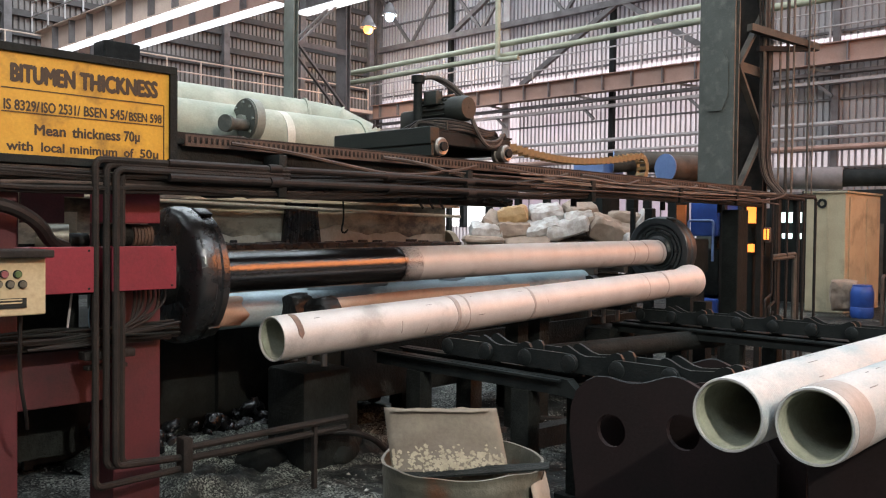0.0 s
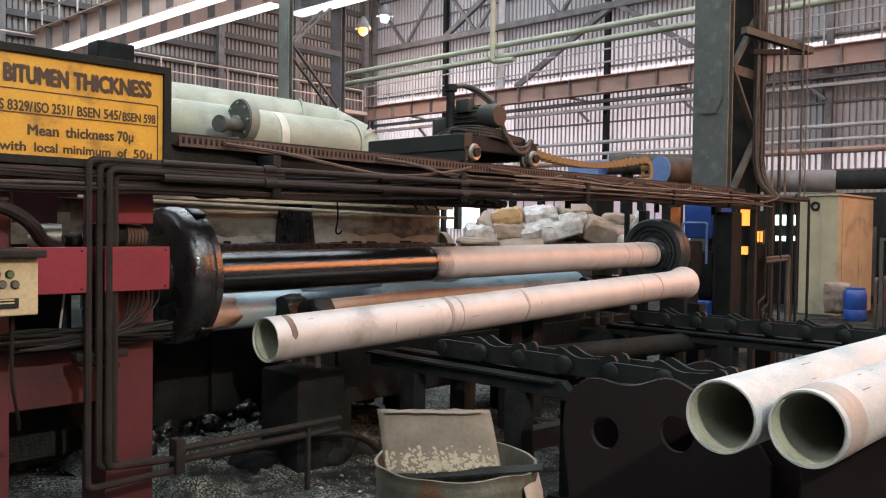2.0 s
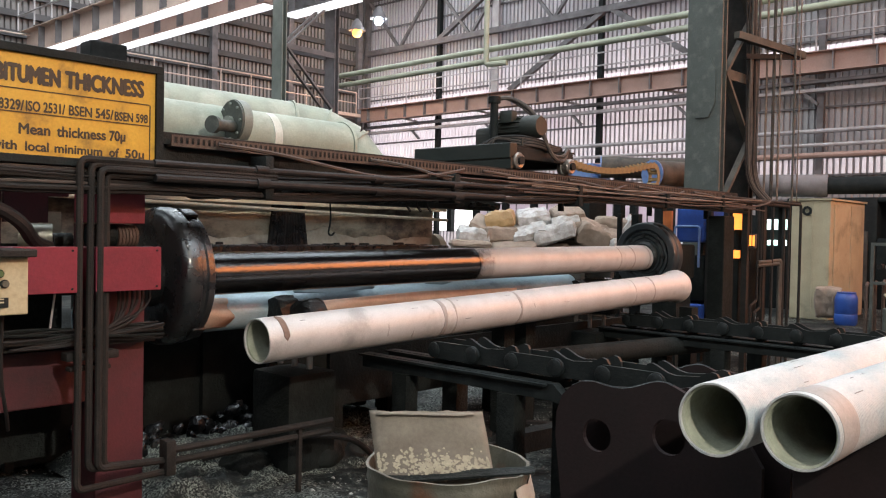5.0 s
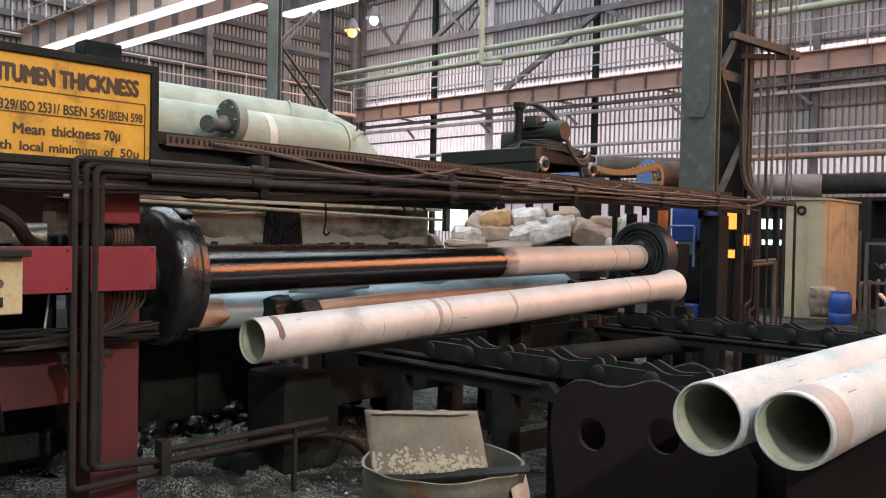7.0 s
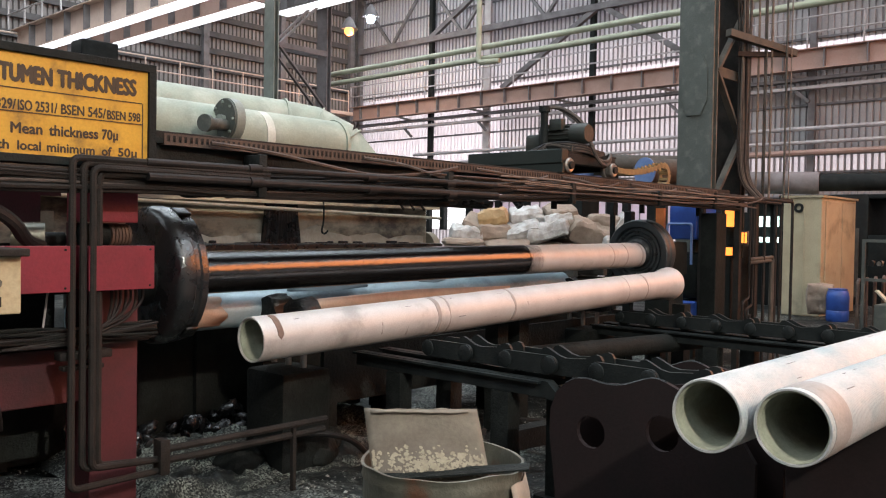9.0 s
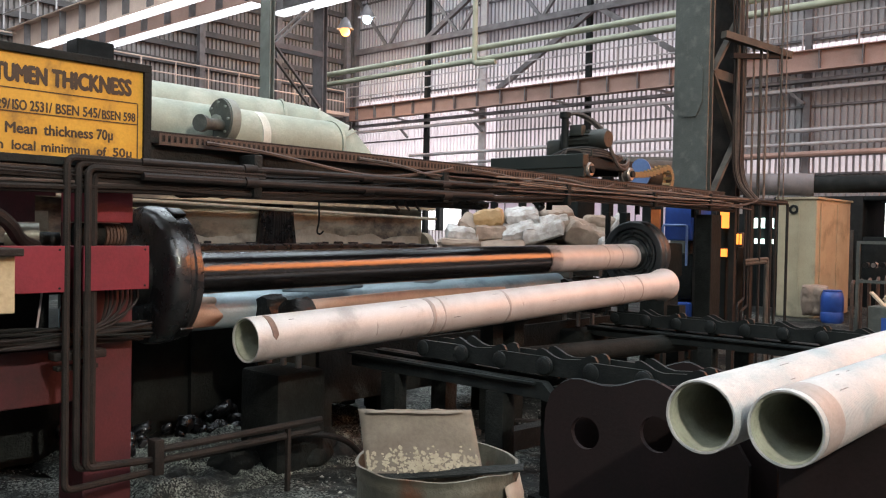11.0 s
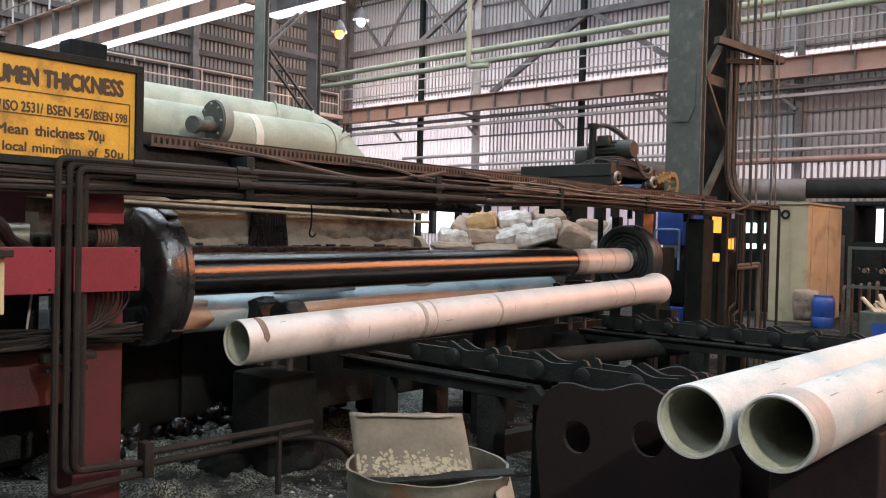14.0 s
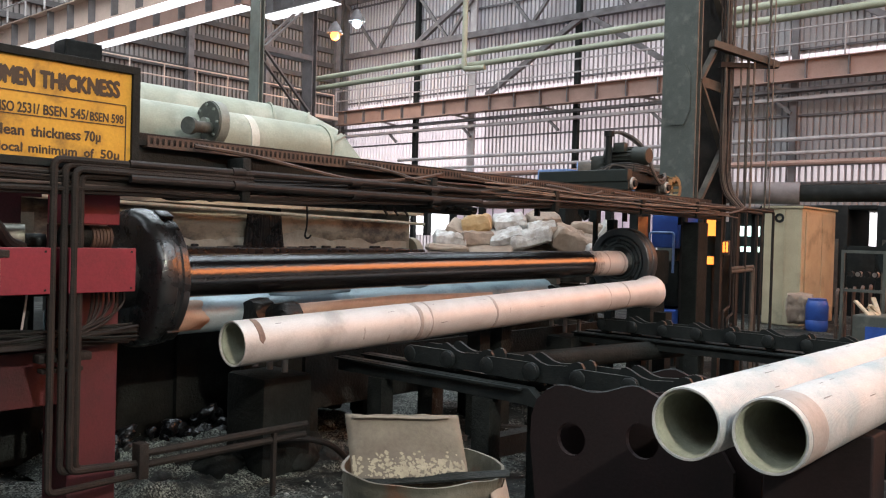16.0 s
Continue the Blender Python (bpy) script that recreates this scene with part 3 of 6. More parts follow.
def steelwork():
    girder("crane_girder", "dusty primer-red crane girder along the pale cladding", (27.2, YS + 1), (27.2, 31), 6.85, 7.5, "girder", 1.25, 0.4)
    railing("walkway_railing", "pale handrail on the crane girder walkway", (27.0, YS + 1), (27.0, 31), 7.5, 0.95, 1.6)
    railing("walkway_railing", "pale handrail along the sooty cladding", (6, 30.7), (26.6, 30.7), 7.2, 1.0, 1.4, "girder_cream")
    single("walkway", box(B(), 2, 26.8, 30.6, 31.3, 7.05, 7.2), "girder_cream", "cream walkway beam along the sooty cladding", "walkway", smooth=None)
    # overhead crane bridge: two girders, glowing strips stand in for their daylight-white undersides
    for x, w in ((13.05, 0.5), (11.72, 0.5)):
        g = girder("crane_bridge_girder", "cream and red overhead crane girder with bright lit underside", (x, 18.4 if x > 12 else 15.6), (x, 31.0), 7.5, 8.35, "girder_cream" if x < 12 else "girder", 1.35, w)
        part("underside_glow", box(B(), x - w / 2 + 0.03, x + w / 2 - 0.03, 18.5 if x > 12 else 15.7, 30.9, 7.47, 7.494), "strip_white", g, "glowing strip put in for the bright white underside", None)
    railing("crane_railing", "pale handrail on the crane bridge", (11.4, 15.6), (11.4, 31), 8.35, 1.0, 1.3)
    single("crane_cab", box(B(), 11.8, 13.0, 26.2, 27.0, 5.9, 7.471, 0.05), "steel_dark", "dark crane cab hung under the bridge", "crane cab", smooth=None)
    g = girder("crane_runway_stub", "grey runway girder end with white underside", (14.3, 16.6), (14.3, 19.4), 7.6, 8.3, "purlin", 0.9, 0.6)
    # again a glowing strip in place of a lit underside
    part("underside_glow", box(B(), 14.05, 14.55, 16.6, 19.4, 7.57, 7.594), "strip_white", g, "glowing strip put in for the bright white underside", None)
    # columns
    # the rear leg's dark brown paints in the shadow it stands in
    c = lattice_column("shed_column", "tall grey-green plate column with dusty brown lacing", 11.25, 5.55, 1.15, 0.52, ZR, "column", "lattice", step=0.9, rear_mat="rust")
    part("hexagon_plate", plate(B(), [(-0.19, 0.28), (-0.1, 0.48), (0.1, 0.48), (0.19, 0.28), (0.19, -0.18), (0.1, -0.38), (-0.1, -0.38), (-0.19, -0.18)], 0.02,
         pose(-0.022, 0.01, 3.75)), "column", c, "welded hexagonal patch plate", None)
    lattice_column("shed_column", "grey-green plate column with crossed dark lacing", 13.05, 18.2, 1.9, 0.42, ZR, "column_pale", "purlin", step=1.5)
    # truss along the pale wall, in front of it
    ob = thing("wall_truss", "grey angle-steel truss along the upper cladding", "truss")
    for z in (10.2, 12.8):
        part("chord", box(B(), 27.46, 27.665, YS + 1, 31, z - 0.12, z + 0.12), "purlin", ob, "", None)
    y, k = 31.0, 0
    while y > -8:
        a, b = (10.2, 12.8) if k % 2 else (12.8, 10.2)
        part("diagonal", bar(B(), (27.56, y, a), (27.56, y - 2.2, b), 0.12, 0.12, (1, 0, 0)), "purlin", ob, "", None)
        y -= 2.2
        k += 1
    ob = thing("surge_truss", "pale thin surge truss under the crane girder", "truss")
    for z in (6.35, 6.62):
        part("chord", box(B(), 27.35, 27.665, YS + 1, 31, z - 0.05, z + 0.05), "rail_pale" if z < 6.5 else "purlin", ob, "", None)
    for y in np.arange(-8, 30, 4.4):
        part("strut", bar(B(), (27.45, y, 6.62), (27.45, y + 1.1, 6.9), 0.09, 0.09, (1, 0, 0)), "rail_pale", ob, "", None)
        part("strut", bar(B(), (27.45, y + 0.6, 6.35), (27.45, y + 0.1, 5.9), 0.09, 0.09, (1, 0, 0)), "purlin", ob, "", None)
    ob = thing("wind_bracing", "long grey diagonal braces before the pale cladding", "bracing")
    for y0, z0, y1, z1 in ((22.2, 7.6, 17.6, 10.2), (13.4, 7.6, 17.4, 10.2), (22.2, 12.6, 26.4, 10.2), (9.6, 10.2, 5.4, 7.6)):
        part("brace", bar(B(), (27.58, y0, z0), (27.58, y1, z1), 0.2, 0.18, (1, 0, 0)), "purlin", ob, "", None)
    # roof trusses that cross the upper left
    for x in (17.0, 22.5):
        ob = thing("roof_truss", "grey roof truss of thin angle steel", "truss")
        for z in (11.0 if x < 20 else 11.6, 13.6):
            part("chord", bar(B(), (x, 14, z), (x, 31, z), 0.16, 0.16), "purlin", ob, "", None)
        for y in (14.0, 22.5, 31.0):
            part("hanger", bar(B(), (x, y, 11), (x, y, ZR), 0.12, 0.12, (1, 0, 0)), "purlin", ob, "", None)
        y, k = 15.0, 0
        while y < 30:
            a, b = (11.2, 13.6) if k % 2 else (13.6, 11.2)
            part("diagonal", bar(B(), (x, y, a), (x, y + 1.8, b), 0.1, 0.1, (1, 0, 0)), "purlin", ob, "", None)
            y += 1.8
            k += 1
    # service pipes from column to column
    for z, r in ((6.02, 0.07), (5.75, 0.07)):
        bm = rod(B(), (15.35, 18.9, z - 0.04), (15.4, -2, z + 0.06), r, 12)
        single("service_pipe", bm, "pipe_green", "olive service pipe slung along the shed", "pipe", "service pipes")
    bm = sweep(B(), bend_pts([(15.2, 12.95, ZR), (15.2, 12.95, 5.62), (15.3, 12.4, 5.62)], 0.2), 0.065, 10)
    single("drop_pipe", bm, "pipe_green", "olive pipe dropping to the service pipes", "pipe", "service pipes")
    # pale conduit lines low on the cladding
    for z, r, m in ((5.05, 0.07, "rail_pale"), (4.62, 0.06, "rail_pale"), (4.3, 0.09, "girder")):
        single("wall_conduit", rod(B(), (27.3, YS + 1, z), (27.3, 27, z), r, 8), m, "pale conduit run along the cladding", "conduit", "wall conduits")
    # bracket arm on the column, and the ropes and cables that hang by it
    ob = thing("bracket_arm", "dusty brown bracket arm on the column", "bracket")
    part("arm", bar(B(), (11.62, 5.25, 4.56), (12.93, 4.80, 4.42), 0.10, 0.10), "lattice", ob, "", None)
    part("arm", bar(B(), (11.9, 5.25, 4.30), (12.93, 4.80, 4.40), 0.07, 0.07), "rust", ob, "", None)
    single("rope_tray", box(B(), 12.25, 12.75, 4.70, 5.18, 2.17, 2.23, 0.01), "steel_dark", "black tray that gathers the hanging ropes", "tray", smooth=None)
    single("tray_post", box(B(), 12.50, 12.58, 4.86, 4.94, 0, 2.17), "steel_dark", "black post under the rope tray", "post", smooth=None)
    for k, (x, y) in enumerate(((12.33, 5.10), (12.40, 5.03), (12.47, 4.96), (12.62, 4.80), (12.70, 4.76), (12.36, 4.99))):
        single("hanging_rope", rod(B(), (x, y, 2.2), (x + 0.02, y, ZR), 0.016 if k < 4 else 0.009, 6), "lattice" if k % 2 else "cable_tan", "dusty rope hanging beside the column", "rope", "ropes")
    rnd = random.Random(44)
    for k in range(11):
        x, y = 11.95 + 0.035 * k, 5.25 - 0.012 * (k % 3)
        pts, z = [(x + 0.1, y - 0.25, 2.22), (x, y - 0.03, 2.5)], 3.2
        while z < ZR - 0.5:
            pts.append((x + rnd.uniform(-0.05, 0.05), y - rnd.uniform(0.0, 0.05), z))
            z += 0.9
        pts.append((x, y, ZR))
        single("column_cable", sweep(B(), pts, rnd.choice((0.012, 0.016, 0.021)), 6, 2), rnd.choice(("cable", "lattice", "rust", "cable")), "dusty cable hanging down the column's lacing", "cable", "column cables")


def high_bay(name, label, at, mat, power, color):
    ob = thing(name, label, "lamp", at)
    part("shade", lathe(B(), [(0.05, 0.55), (0.14, 0.45), (0.34, 0.08), (0.36, 0.08), (0.16, 0.48), (0.06, 0.6)], pose(0, 0, 0, 0, -90, 0), 20), "purlin", ob)
    b = bmesh.new()
    bmesh.ops.create_uvsphere(b, u_segments=16, v_segments=10, radius=0.2)
    part("bulb", b, mat, ob, "glowing lamp glass")
    part("cord", rod(B(), (0, 0, 0.5), (0, 0, ZR - at[2]), 0.02, 6), "steel_dark", ob)
    data = bpy.data.lights.new(name, "POINT")
    data.energy, data.color, data.shadow_soft_size = power, color, 0.15
    lamp = new(name + "_light", data)
    lamp.location = (at[0], at[1], at[2] - 0.7)


ground()
walls()
roof()
steelwork()
high_bay("sodium_lamp", "sodium high-bay lamp with orange glow", (23.8, 27.5, 10.05), "sodium", 250, (1.0, 0.5, 0.18))
high_bay("mercury_lamp", "white high-bay lamp hung from the roof", (24.45, 26.86, 10.6), "cool_lamp", 250, (0.85, 0.95, 1.0))
high_bay("mercury_lamp", "white high-bay lamp hung over the aisle", (0.0, -6.0, 7.5), "cool_lamp", 3500, (1.0, 0.95, 0.84))


def flood_bank():
    ob = thing("flood_bank", "long bank of orange sodium floodlights on a rail", "floodlight")
    part("mount_rail", bar(B(), (7, -7.0, 8.9), (27, -5.4, 8.9), 0.12, 0.12), "purlin", ob, "", None)
    for k in range(8):
        x = 7.5 + 2.7 * k
        part("housing", box(B(), x, x + 1.2, -7.3 + 0.08 * k * 2, -7.0 + 0.16 * k, 8.95, 9.3, 0.02), "steel_dark", ob)
    for x, y in ((7.2, -7.0), (26.8, -5.4)):
        part("mast", box(B(), x - 0.1, x + 0.1, y - 0.1, y + 0.1, 0, 8.85), "purlin", ob, "", None)


flood_bank()


# ---- pipes and rollers ----
R = 0.137
COAT_Y, COAT_Z = 4.85, 1.39
COAT_X0, COAT_X1 = 2.74, 8.47


def iron_pipe(name, label, length, material, socket=True, group=""):
    """Along +x from the origin: a plain end, a barrel, a flared socket end and a cement lining."""
    ob = thing(name, label, "pipe", group=group)
    t = 0.009
    prof = [(R - 0.002, 0), (R, 0.006), (R, length - 0.34), (R + 0.004, length - 0.25)]
    if socket:
        prof += [(R + 0.012, length - 0.17), (R + 0.03, length - 0.1), (R + 0.034, length - 0.03), (R + 0.028, length), (R + 0.012, length)]
    else:
        prof += [(R, length)]
    prof += [(R - t, length - 0.002), (R - t, 0)]
    part("barrel", lathe(B(), prof, None, 64), material, ob)
    part("lining", lathe(B(), [(R - t - 0.0005, 0.012), (R - t - 0.0005, length - 0.12), (R - t - 0.009, length - 0.12), (R - t - 0.009, 0.018)], None, 48), "lining", ob, "pale grey-green cement lining")
    return ob


def lay(ob, p, q, spin=0):
    """Lays a thing built along +x from p towards q."""
    d = (Vector(q) - Vector(p)).normalized()
    ob.matrix_basis = Matrix.Translation(p) @ d.to_track_quat("X", "Z").to_matrix().to_4x4() @ pose(0, 0, 0, spin)
    return ob


def pipe_band(ob, x0, x1, mat, label):
    part("band", lathe(B(), [(R + 0.0012, x0), (R + 0.0016, x0 + 0.003), (R + 0.0016, x1 - 0.003), (R + 0.0012, x1), (R - 0.001, x1), (R - 0.001, x0)], None, 64), mat, ob, label)


def pipe_patch(ob, x0, x1, a0, a1, mat, label, ragged=0.02, lift=0.0016):
    """A stain, or a patch of painted light or shadow, with a ragged edge that covers part of the way round."""
    bm = B()
    n, rows = max(18, int((a1 - a0) / 4)), []
    for i in range(n + 1):
        a = radians(a0 + (a1 - a0) * i / n)
        e = [ragged * noise.noise(Vector((a * 1.6, s, x0))) * 2 + ragged * 0.25 * noise.noise(Vector((a * 9, s, x0))) for s in (1, 9)]
        squeeze = min(1, i / 3, (n - i) / 3) if a1 - a0 < 350 else 1
        c = (x0 + x1) / 2
        lo, hi = c + (x0 + e[0] - c) * squeeze, c + (x1 + e[1] - c) * squeeze
        rows.append([bm.verts.new((x, (R + lift) * math.cos(a), (R + lift) * math.sin(a))) for x in np.linspace(lo, hi, 5)])
    for p, q in zip(rows, rows[1:]):
        for i in range(4):
            bm.faces.new((p[i], p[i + 1], q[i + 1], q[i]))
    ob2 = part("stain", bm, mat, ob, label)
    mod = ob2.modifiers.new("thick", "SOLIDIFY")
    mod.thickness, mod.offset = 0.0008, -1
    return ob2


def drive_wheel(name, label, r, thick, face=1, mat="tar_sheen"):
    """A broad tar-caked wheel on the x axis that grips a pipe's end; its hub looks to +x if face is 1."""
    ob = thing(name, label, "drive wheel")
    f = lambda pr: pr if face == 1 else [(a, -b) for a, b in pr]
    rnd = random.Random(3)
    bm = lathe(B(), f([(r * 0.3, -thick), (r * 0.9, -thick), (r * 0.97, -thick + 0.02), (r, -thick + 0.05), (r, -0.10), (r * 0.965, -0.085), (r * 0.965, -0.06),
                       (r * 0.99, -0.05), (r * 0.98, -0.01), (r * 0.95, 0), (r * 0.8, 0.0), (r * 0.78, -0.03), (r * 0.45, -0.03), (r * 0.3, -0.03)]), None, 96)
    for v in bm.verts:
        k = 1 + 0.012 * noise.noise(v.co * 9) + 0.008 * noise.noise(v.co * 27)
        v.co.y *= k
        v.co.z *= k
    part("rim", bm, mat, ob)
    part("hub", lathe(B(), f([(0.02, -thick - 0.10), (r * 0.42, -thick - 0.1), (r * 0.44, -thick - 0.03), (r * 0.44, 0.0), (r * 0.36, 0.03), (0.02, 0.03)]), None, 40), "tar", ob)
    for k in range(8):
        a = k * math.pi / 4
        c = (0.012 * face, r * 0.62 * math.cos(a), r * 0.62 * math.sin(a))
        part("bolt", rod(B(), (c[0] - 0.05 * face, c[1], c[2]), c, 0.022, 6), "tar", ob)
    for k in range(3):
        a = k * 2.1 + 0.4
        part("scraper_lug", box(B(), min(0, -0.09 * face), max(0, -0.09 * face), -0.05, 0.05, r * 0.96, r * 1.02, 0.012), "tar", ob).matrix_basis = pose(0, 0, 0, math.degrees(a))
    return ob


# the pipe being coated, turned by the two wheels
coated_pipe = iron_pipe("coated_pipe", "spinning iron pipe being coated with glossy black bitumen", COAT_X1 - COAT_X0, "pipe", False)
for x0, x1, m, l in ((5.05, 5.065, "pipe_band", "brown stain ring"), (5.32, 5.34, "pipe_band", "brown stain ring"), (5.62, 5.66, "pipe_band", "brown stain ring")):
    pipe_band(coated_pipe, x0, x1, m, l)
lay(coated_pipe, (COAT_X0, COAT_Y, COAT_Z), (COAT_X1, COAT_Y, 1.445))
SLEEVE = 1.77
sleeves = []
for k in range(3):
    rr = R + 0.0022 + 0.0003 * (2 - k)
    bm = lathe(B(), [(rr - 0.0015, 0), (rr, 0.002), (rr, SLEEVE - 0.05), (rr - 0.0008, SLEEVE - 0.004), (rr - 0.002, SLEEVE), (R + 0.0004, SLEEVE), (R + 0.0004, 0)], None, 64)
    sleeves.append(part("bitumen_coat", bm, "bitumen", coated_pipe, "wet glossy black bitumen film"))
# sprayed mist edge ahead of the film
bm = B()
rnd = random.Random(8)
for k in range(14000):
    a, x = rnd.uniform(0, 2 * math.pi), SLEEVE - 0.012 + rnd.random() ** 3.0 * 0.2
    w = rnd.uniform(0.0008, 0.0022)
    c = Vector((x, (R + 0.0034) * math.cos(a), (R + 0.0034) * math.sin(a)))
    t = Vector((0, -math.sin(a), math.cos(a)))
    bm.faces.new([bm.verts.new(c + Vector((w * i, 0, 0)) + t * w * 1.6 * j) for i, j in ((-1, -0.5), (0.2, -1), (1, 0.1), (0.1, 1))])
mist = part("bitumen_spatter", bm, "bitumen", sleeves[2], "black spatter at the edge of the film", None)

left_wheel = drive_wheel("drive_wheel", "broad drive wheel caked with black tar", 0.425, 0.21)
right_wheel = drive_wheel("drive_wheel", "slate-black grooved drive wheel", 0.385, 0.22, -1, "slate")
AXIS = (Vector((COAT_X1, COAT_Y, 1.445)) - Vector((COAT_X0, COAT_Y, COAT_Z))).normalized()
wheel_turn = AXIS.to_track_quat("X", "Z").to_matrix().to_4x4()
LEFT_M = Matrix.Translation((2.78, COAT_Y, 1.388)) @ wheel_turn
RIGHT_M = Matrix.Translation((8.48, COAT_Y, 1.46)) @ wheel_turn
left_wheel.matrix_basis, right_wheel.matrix_basis = LEFT_M, RIGHT_M
# grooves in the right wheel's face
for k, rr in enumerate((0.17, 0.215, 0.26, 0.305, 0.35)):
    part("groove_ring", lathe(B(), [(rr - 0.02, 0.035), (rr - 0.004, 0.012), (rr + 0.02, 0.008), (rr + 0.028, 0.035)], None, 64), "slate", right_wheel)

front_pipe = iron_pipe("zinc_coated_pipe", "bare zinc-grey iron pipe with stain rings waiting beside the wheel", 5.28, "pipe", True, "pipes")
pipe_patch(front_pipe, 0.10, 0.145, 70, 160, "pipe_rust", "brown rust drip near the plain end", 0.003)
for x0, x1 in ((1.50, 1.545), (1.63, 1.65), (2.4, 2.43), (4.2, 4.215), (4.55, 4.58)):
    pipe_patch(front_pipe, x0, x1, 0, 360, "pipe_band", "brownish stain ring", 0.006)
lay(front_pipe, (2.93, 4.24, 1.02), (8.15, 4.29, 1.165), 20)
near_a = iron_pipe("zinc_coated_pipe", "bare zinc-grey iron pipe with bluish scuffs, lying on the rack", 5.5, "pipe_turned", True, "pipes")
lay(near_a, (2.945, 1.388, 1.024), (8.445, 1.388, 1.018))
near_b = iron_pipe("zinc_coated_pipe", "bare zinc-grey iron pipe with turned rings, lying on the rack", 5.5, "pipe_turned", True, "pipes")
lay(near_b, (2.98, 1.09, 1.025), (8.4, 1.09, 1.025))
pipe_band(near_b, 0.035, 0.2, "pipe_band", "plain brownish end band")
for k in range(6):
    rnd = random.Random(80 + k)
    x, a = rnd.uniform(0.3, 4.8), rnd.uniform(70, 230)
    pipe_patch(front_pipe, x, x + rnd.uniform(0.006, 0.016), a, a + rnd.uniform(8, 40), "pipe_band", "small brown scuff", 0.01)
for ob, seed in ((near_a, 3), (near_b, 4), (front_pipe, 5)):
    rnd = random.Random(seed)
    for k in range(7):
        x, a = 0.25 + rnd.random() ** 1.5 * 3.0, rnd.uniform(85, 190)
        pipe_patch(ob, x, x + rnd.uniform(0.02, 0.10), a, a + rnd.uniform(0.8, 2.2), "scratch", "dark scratch", 0.004)
rear_pipe = iron_pipe("blue_grey_pipe", "iron pipe behind the wheel, coloured blue-grey like reflected skylight", 5.2, "blued", False, "pipes")
lay(rear_pipe, (2.3, 5.2, 1.10), (7.38, 5.2, 1.13))
pipe_patch(rear_pipe, 0.30, 0.98, 122, 240, "pipe_peach", "bare peach-grey patch with a ragged edge", 0.035)
# shadows painted on the pipe's top as dark patches
pipe_patch(rear_pipe, 1.55, 2.35, 88, 138, "blued_dark", "dark slate patch along the top, painted as shadow", 0.05)
pipe_patch(rear_pipe, 3.0, 3.35, 60, 130, "blued_dark", "dark slate patch along the top, painted as shadow", 0.05)
# orange flood light painted along the lower side
pipe_patch(rear_pipe, 1.60, 4.2, 152, 225, "pipe_peach", "peach underside, painted as orange flood light", 0.04)


# ---- gantry over the pipe ----
def hose(name, pts, r, mat, label, category="cable", group="cables", smooth=2, seg=8):
    return single(name, sweep(B(), pts, r, seg, smooth), mat, label, category, group)


